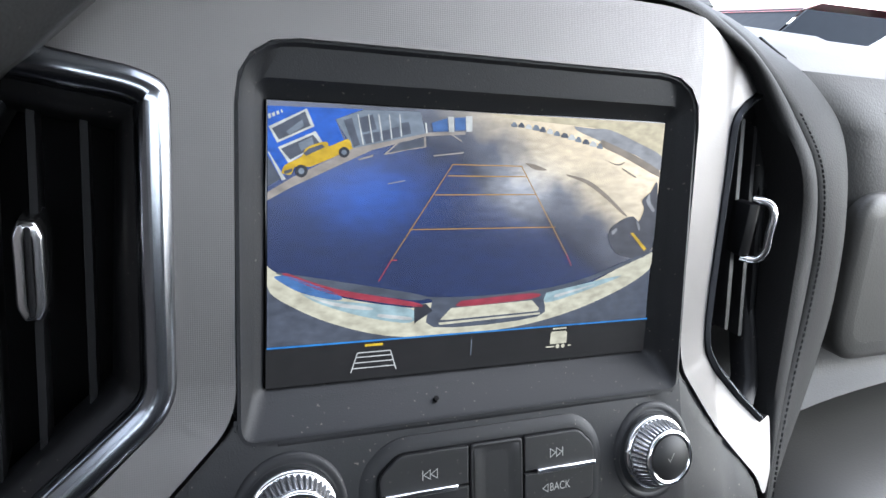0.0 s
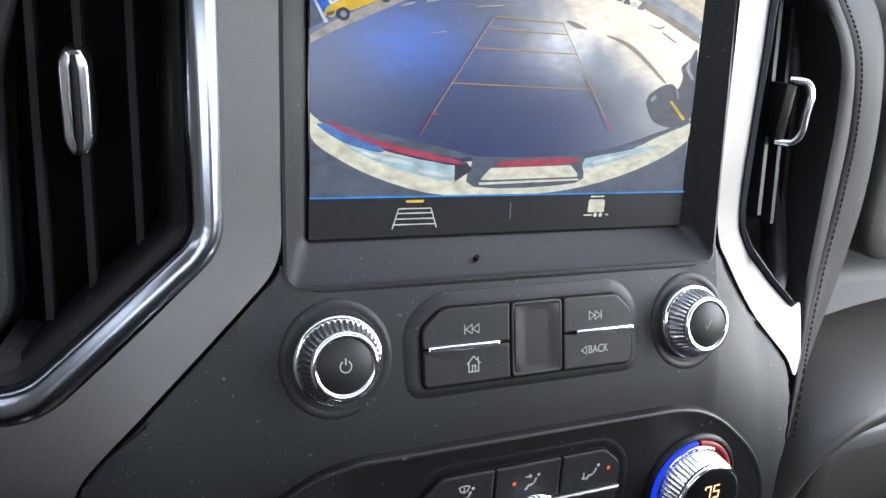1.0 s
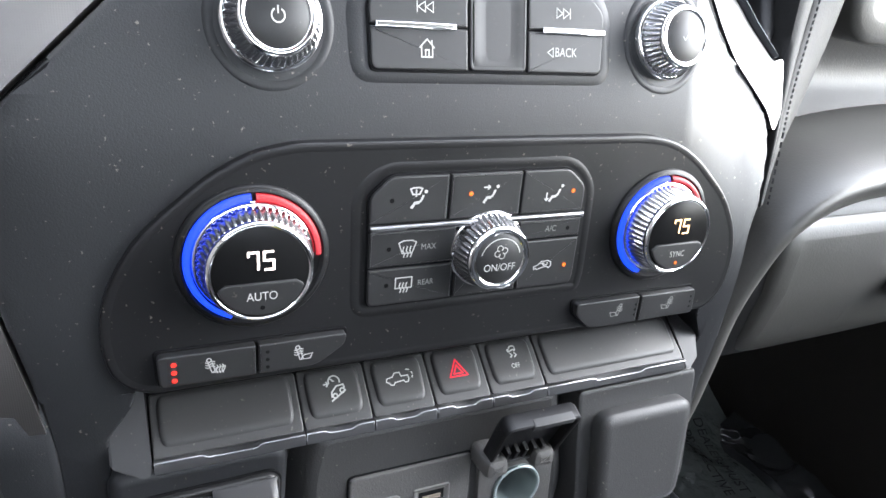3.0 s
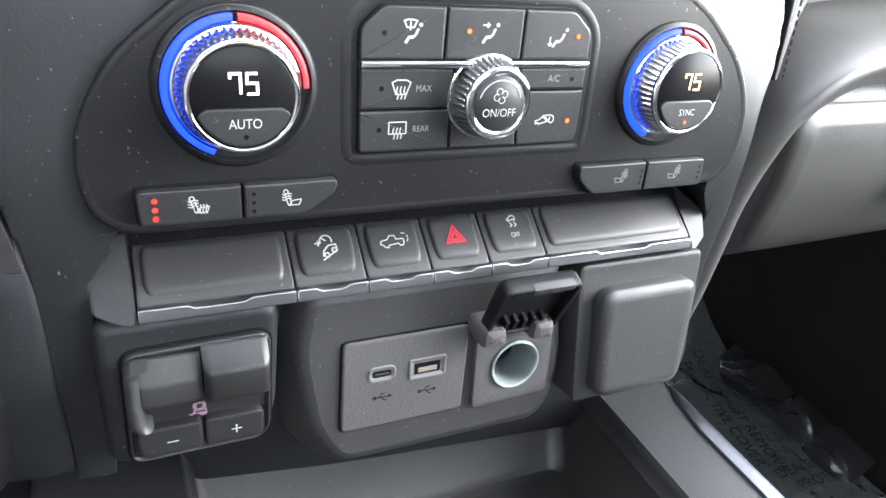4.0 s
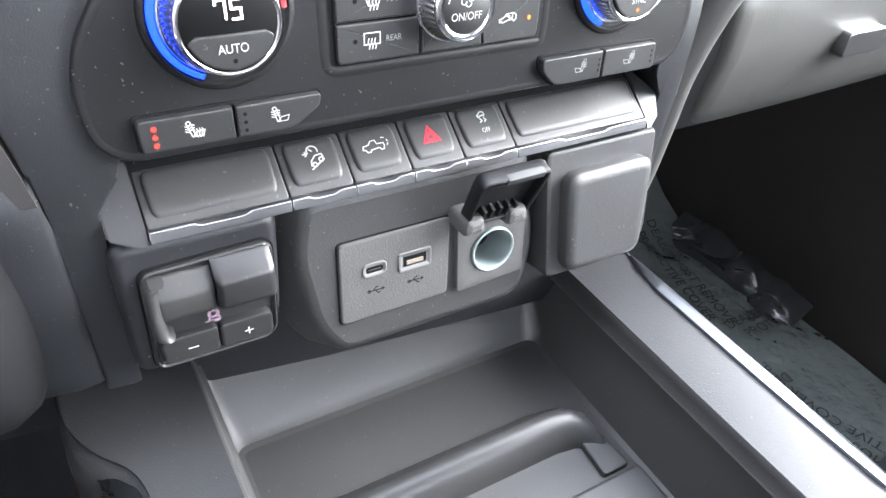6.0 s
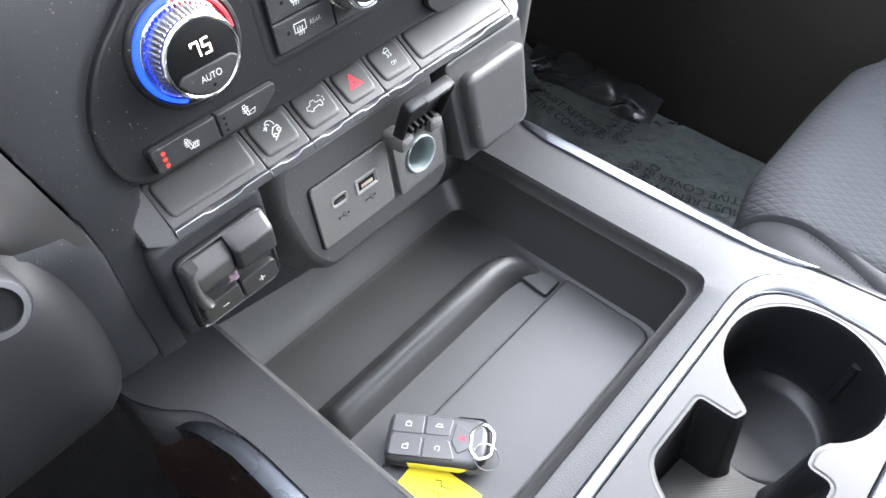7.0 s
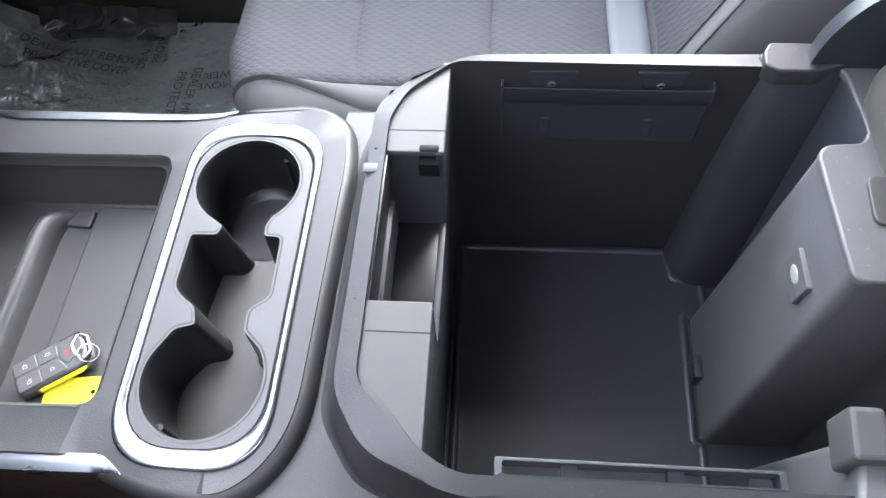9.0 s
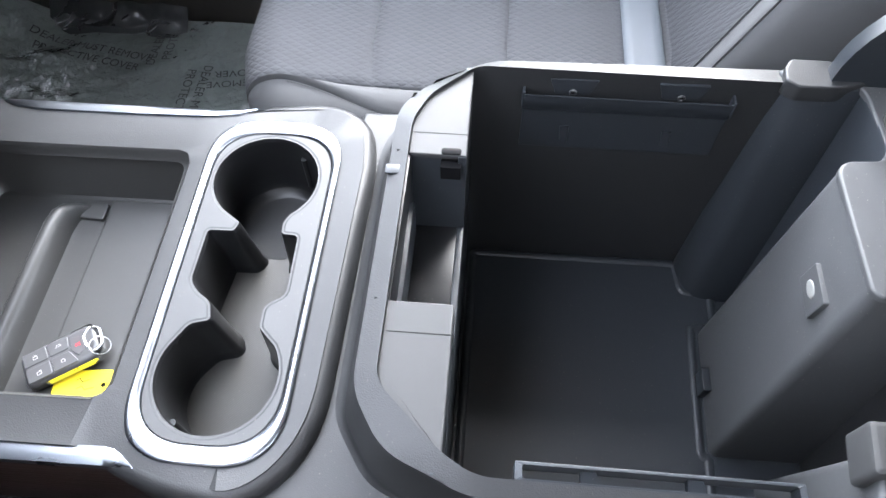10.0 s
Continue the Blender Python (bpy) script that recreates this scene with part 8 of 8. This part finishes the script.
for i, (a, b, w) in enumerate(((-0.008, 0.004, 0.012), (-0.006, -0.003, 0.015))):
    part("tag_writing", strokes([[(a, b), (a + w * 0.3, b + 0.002), (a + w * 0.5, b - 0.001), (a + w, b + 0.001)]], F_TAG, 0, 0, 1, 0.0007, 0.0007), M_DARK, key)

# ---------- passenger seat ----------
seat = thing("passenger_seat", (0.53, -0.5, 0.0), "grey cloth passenger seat with quilted cushion and smooth bolsters", "seat")


def cushion_point(x, y, z, soft=0, drop=0.0):
    """A point of the cushion: corners drawn back, the near bolster tapering out forwards."""
    seam = 0.0045 * sum(math.exp(-((y - s) / 0.0035) ** 2) for s in (-0.3435, -0.5175, -0.664, -0.723))
    if x < 0.343:
        slide = 0.036 * smoothstep(-0.37, -0.215, y) * (smoothstep(0.282, 0.3055, x) if x < 0.3055 else (0.343 - x) / 0.0375)
        x, z = x + slide, z + slide * 0.30
    yy = y - 0.060 * max(0.0, (abs(x - 0.525) / 0.245 - 0.4) / 0.6) ** 1.8 * smoothstep(-0.48, -0.20, y)
    roll = 0.055 * (1 - math.sqrt(max(0.0, 1 - (1 - min(1.0, max(0.0, (-0.165 - y) / 0.060))) ** 2)))
    zz = z - (roll + drop) * (1 if z > 0.2 else 0.2) - seam * soft - 0.016 * smoothstep(-0.55, -0.80, y) + 0.012 * math.sin((y + 0.16) * 4.0)
    return Vector((x, yy, zz))


def cushion(xs, name, m, label):
    rows_y = [(-0.170, 0.150), (-0.168, 0.075), (-0.1658, 0.020)] + [(y, 0.0) for y in (-0.1652, -0.167, -0.170, -0.175, -0.182, -0.192, -0.205, -0.215, -0.225, -0.24, -0.26, -0.28, -0.30, -0.325, -0.338, -0.3435, -0.349, -0.362, -0.40, -0.43, -0.500, -0.512, -0.5175, -0.523, -0.536, -0.60, -0.655, -0.664, -0.672, -0.715, -0.723, -0.73, -0.80)]
    return part(name, loft([[cushion_point(x, y, z, soft, d) for x, z, soft in xs] for y, d in rows_y]), m, seat, label, 70)


cushion([(0.305, 0.04, 0), (0.288, 0.16, 0), (0.283, 0.25, 0), (0.285, 0.285, 0), (0.290, 0.302, 0), (0.2985, 0.314, 0), (0.3045, 0.3165, 0), (0.3055, 0.3145, 0)], "side_panel", M_FABRIC_PLAIN, "plain grey side panel with piped seam")
cushion([(0.3055, 0.3145, 0), (0.3070, 0.3180, 0), (0.316, 0.3250, 0), (0.325, 0.3290, 0), (0.334, 0.3285, 0), (0.3420, 0.3245, 0), (0.3430, 0.3220, 0)], "bolster", M_FABRIC_PLAIN, "smooth grey bolster")
cushion([(0.3430, 0.3220, 0), (0.3445, 0.3255, 0.6), (0.360, 0.3275, 1), (0.42, 0.3270, 1), (0.50, 0.3255, 1), (0.58, 0.3265, 1), (0.66, 0.330, 1), (0.70, 0.325, 1)], "seat_insert", M_FABRIC, "quilted grey cloth insert")
cushion([(0.70, 0.325, 0), (0.72, 0.336, 0), (0.75, 0.332, 0), (0.768, 0.30, 0), (0.772, 0.20, 0), (0.75, 0.04, 0)], "bolster", M_FABRIC_PLAIN, "smooth grey bolster")
part("cloth_strip", loft([[Vector((x, y, 0.3345 + 0.012 * math.sin((y + 0.16) * 4.0) - 0.016 * smoothstep(-0.55, -0.80, y) - (0.004 if abs(y + 0.6935) > 0.024 else 0))) for x in (0.345, 0.45, 0.58, 0.70)] for y in (-0.667, -0.6705, -0.68, -0.705, -0.7165, -0.720)]), M_VINYL, seat, "smooth blue-grey cross strip", 60)
# stitched seam on the near side
st = bmesh.new()
for i in range(110):
    y0 = -0.225 - i * 0.0042
    v = [st.verts.new(cushion_point(x, y, z)) for x, y, z in ((0.3018, y0, 0.3172), (0.3026, y0, 0.3180), (0.3026, y0 - 0.0026, 0.3180), (0.3018, y0 - 0.0026, 0.3172))]
    st.faces.new(v)
tagged(part("stitching", st, M_CAP, seat, "pale seam stitching"), kind="stuff")


def backrest(name, xs, m, label, z0=0.27):
    secs = []
    for k in range(15):
        t = k / 14
        z = z0 + t * 0.78
        base = -0.715 - 0.27 * t - 0.02 * math.sin(t * 3.0)
        secs.append([Vector((x + dx * (1 - 0.25 * t), base + dy, z)) for x, dx, dy in xs])
    return part(name, loft(secs, cap=True, closed=True), m, seat, label, 70)


backrest("backrest_bolster", [(0.345, 0, 0.012), (0.325, 0, 0.042), (0.300, 0, 0.046), (0.284, 0, 0.025), (0.280, 0, -0.03), (0.290, 0, -0.09), (0.33, 0, -0.11), (0.365, 0, -0.09)], M_FABRIC_PLAIN, "smooth grey backrest bolster")
backrest("backrest_bolster", [(0.69, 0, -0.11), (0.74, 0, -0.09), (0.76, 0, -0.02), (0.75, 0, 0.03), (0.72, 0, 0.046), (0.70, 0, 0.02)], M_FABRIC_PLAIN, "smooth grey backrest bolster")
backrest("backrest_insert", [(0.365, 0, -0.10), (0.70, 0, -0.10), (0.70, 0, 0.005), (0.60, 0, -0.002), (0.45, 0, -0.002), (0.348, 0, 0.008)], M_FABRIC, "quilted grey backrest cloth")
for dx in (0.300, 0.325):
    part("piping", tube([Vector((dx, -0.715 - 0.27 * t - 0.02 * math.sin(t * 3.0) + 0.0455, 0.27 + t * 0.78)) for t in [k / 20 for k in range(21)]], 0.0014, 6), M_CAP, seat, "stitched piping")
part("seat_base", brick(0.33, 0.74, -0.80, -0.30, 0.0, 0.14, 0.01), M_DARK, seat)

# ---------- footwell ----------
film = thing("floor_mat", (0.5, 0.12, 0.0), "creased plastic protective film printed with warnings over the floor mat", "floor mat")


def crease(a, b):
    x, y = 0.235 + 0.56 * a, -0.30 + 0.86 * b
    z = 0.004 + (0.006 + 0.008 * smoothstep(0.15, 0.36, y)) * noise.noise((x * 9, y * 9, 0.3)) + (0.003 + 0.012 * smoothstep(0.22, 0.36, y)) * abs(noise.noise((x * 22, y * 14, 1.7))) + 0.10 * smoothstep(0.36, 0.56, y) + 0.006
    return Vector((x, y, z))


part("film", grid(70, 90, crease), M_FILM, film, "dull creased protective film", 60)


def film_text(text, x, y, size, turn):
    bm = words(text, lambda a, b, n=0.0: crease((a - 0.235) / 0.56, (b + 0.30) / 0.86) + Vector((0, 0, 0.0028)), x, y, size, 0, 1.0, "CENTER", turn)
    part("lettering", bm, M_INK, film, "printed words " + text)


for x, y, tn in ((0.690, 0.272, -100), (0.790, 0.132, 0), (0.545, 0.045, 180), (0.662, -0.095, 104)):
    d = Vector((math.cos(radians(tn + 90)), math.sin(radians(tn + 90))))
    film_text("DEALER MUST REMOVE", x + d.x * 0.0135, y + d.y * 0.0135, 0.024, tn)
    film_text("PROTECTIVE COVER", x - d.x * 0.0135, y - d.y * 0.0135, 0.024, tn)


def crumple(a, b):
    x, y = 0.740 + 0.058 * a, 0.10 + 0.28 * b
    e = min(1.0, 5 * min(a, b, 1 - b))
    return Vector((x, y, 0.006 + 0.035 * a * a + e * (0.040 * abs(noise.noise((x * 14, y * 8, 2.1))) + 0.008 * abs(noise.noise((x * 40, y * 22, 5.0))))))


part("crumpled_film", grid(24, 90, crumple), M_CRUMPLE, film, "glossy crumpled clear film", 25)

# ---------- outside: parked red cars ----------
def red_car(x, y, turn, s):
    t = thing("parked_car", (x, y, -0.78), "red parked car seen through the windscreen", "car", "parked cars")
    m4 = Matrix.Translation((x, y, -0.78)) @ Matrix.Rotation(radians(turn), 4, "Z") @ Matrix.Scale(s, 4)
    def add(name, bm, m, label=""):
        bm.transform(m4)
        return part(name, bm, m, t, label, 50)
    side = [(-2.2, 0.35), (-2.25, 0.75), (-2.0, 0.98), (-1.0, 1.06), (1.3, 1.05), (2.1, 0.95), (2.3, 0.7), (2.25, 0.35)]
    add("body", loft([[Vector((a, w, z)) for a, z in side] for w in (-0.9, -0.82, 0.82, 0.9)], closed=True), M_RED, "glossy red body")
    add("roof", loft([[Vector((a, w * k, z)) for a, z, k in ((-0.75, 1.50, 0.86), (-0.6, 1.56, 0.86), (0.9, 1.57, 0.86), (1.1, 1.51, 0.86))] for w in (-0.78, -0.6, 0.6, 0.78)]), M_RED, "red roof")
    for w in (-0.84, 0.84):
        add("window", loft([[Vector((a, w * k, z)) for a, z, k in ((-1.25, 1.06, 1.0), (1.6, 1.05, 1.0), (1.05, 1.52, 0.84), (-0.72, 1.51, 0.84))]] + [[Vector((a, w * k * 0.97, z)) for a, z, k in ((-1.25, 1.06, 1.0), (1.6, 1.05, 1.0), (1.05, 1.52, 0.84), (-0.72, 1.51, 0.84))]], closed=True), M_CARGLASS, "dark glass")
        for a in (-1.35, 1.4):
            add("wheel", lathe([(0.0, -0.10), (0.33, -0.10), (0.36, -0.06), (0.36, 0.06), (0.33, 0.10), (0.0, 0.10)], (a, w, 0.36), (0, 1, 0), 24), M_TYRE)
    for a0, a1 in ((-1.25, -0.72), (1.6, 1.05)):
        add("windscreen", loft([[Vector((a0, w, 1.06)), Vector((a1, w * 0.84, 1.52))] for w in (-0.8, 0.8)]), M_CARGLASS, "dark glass")
    return t


red_car(6.9, 5.6, -12, 1.5)
red_car(9.4, 4.6, 35, 1.5)
red_car(3.4, 9.0, -10, 1.5)
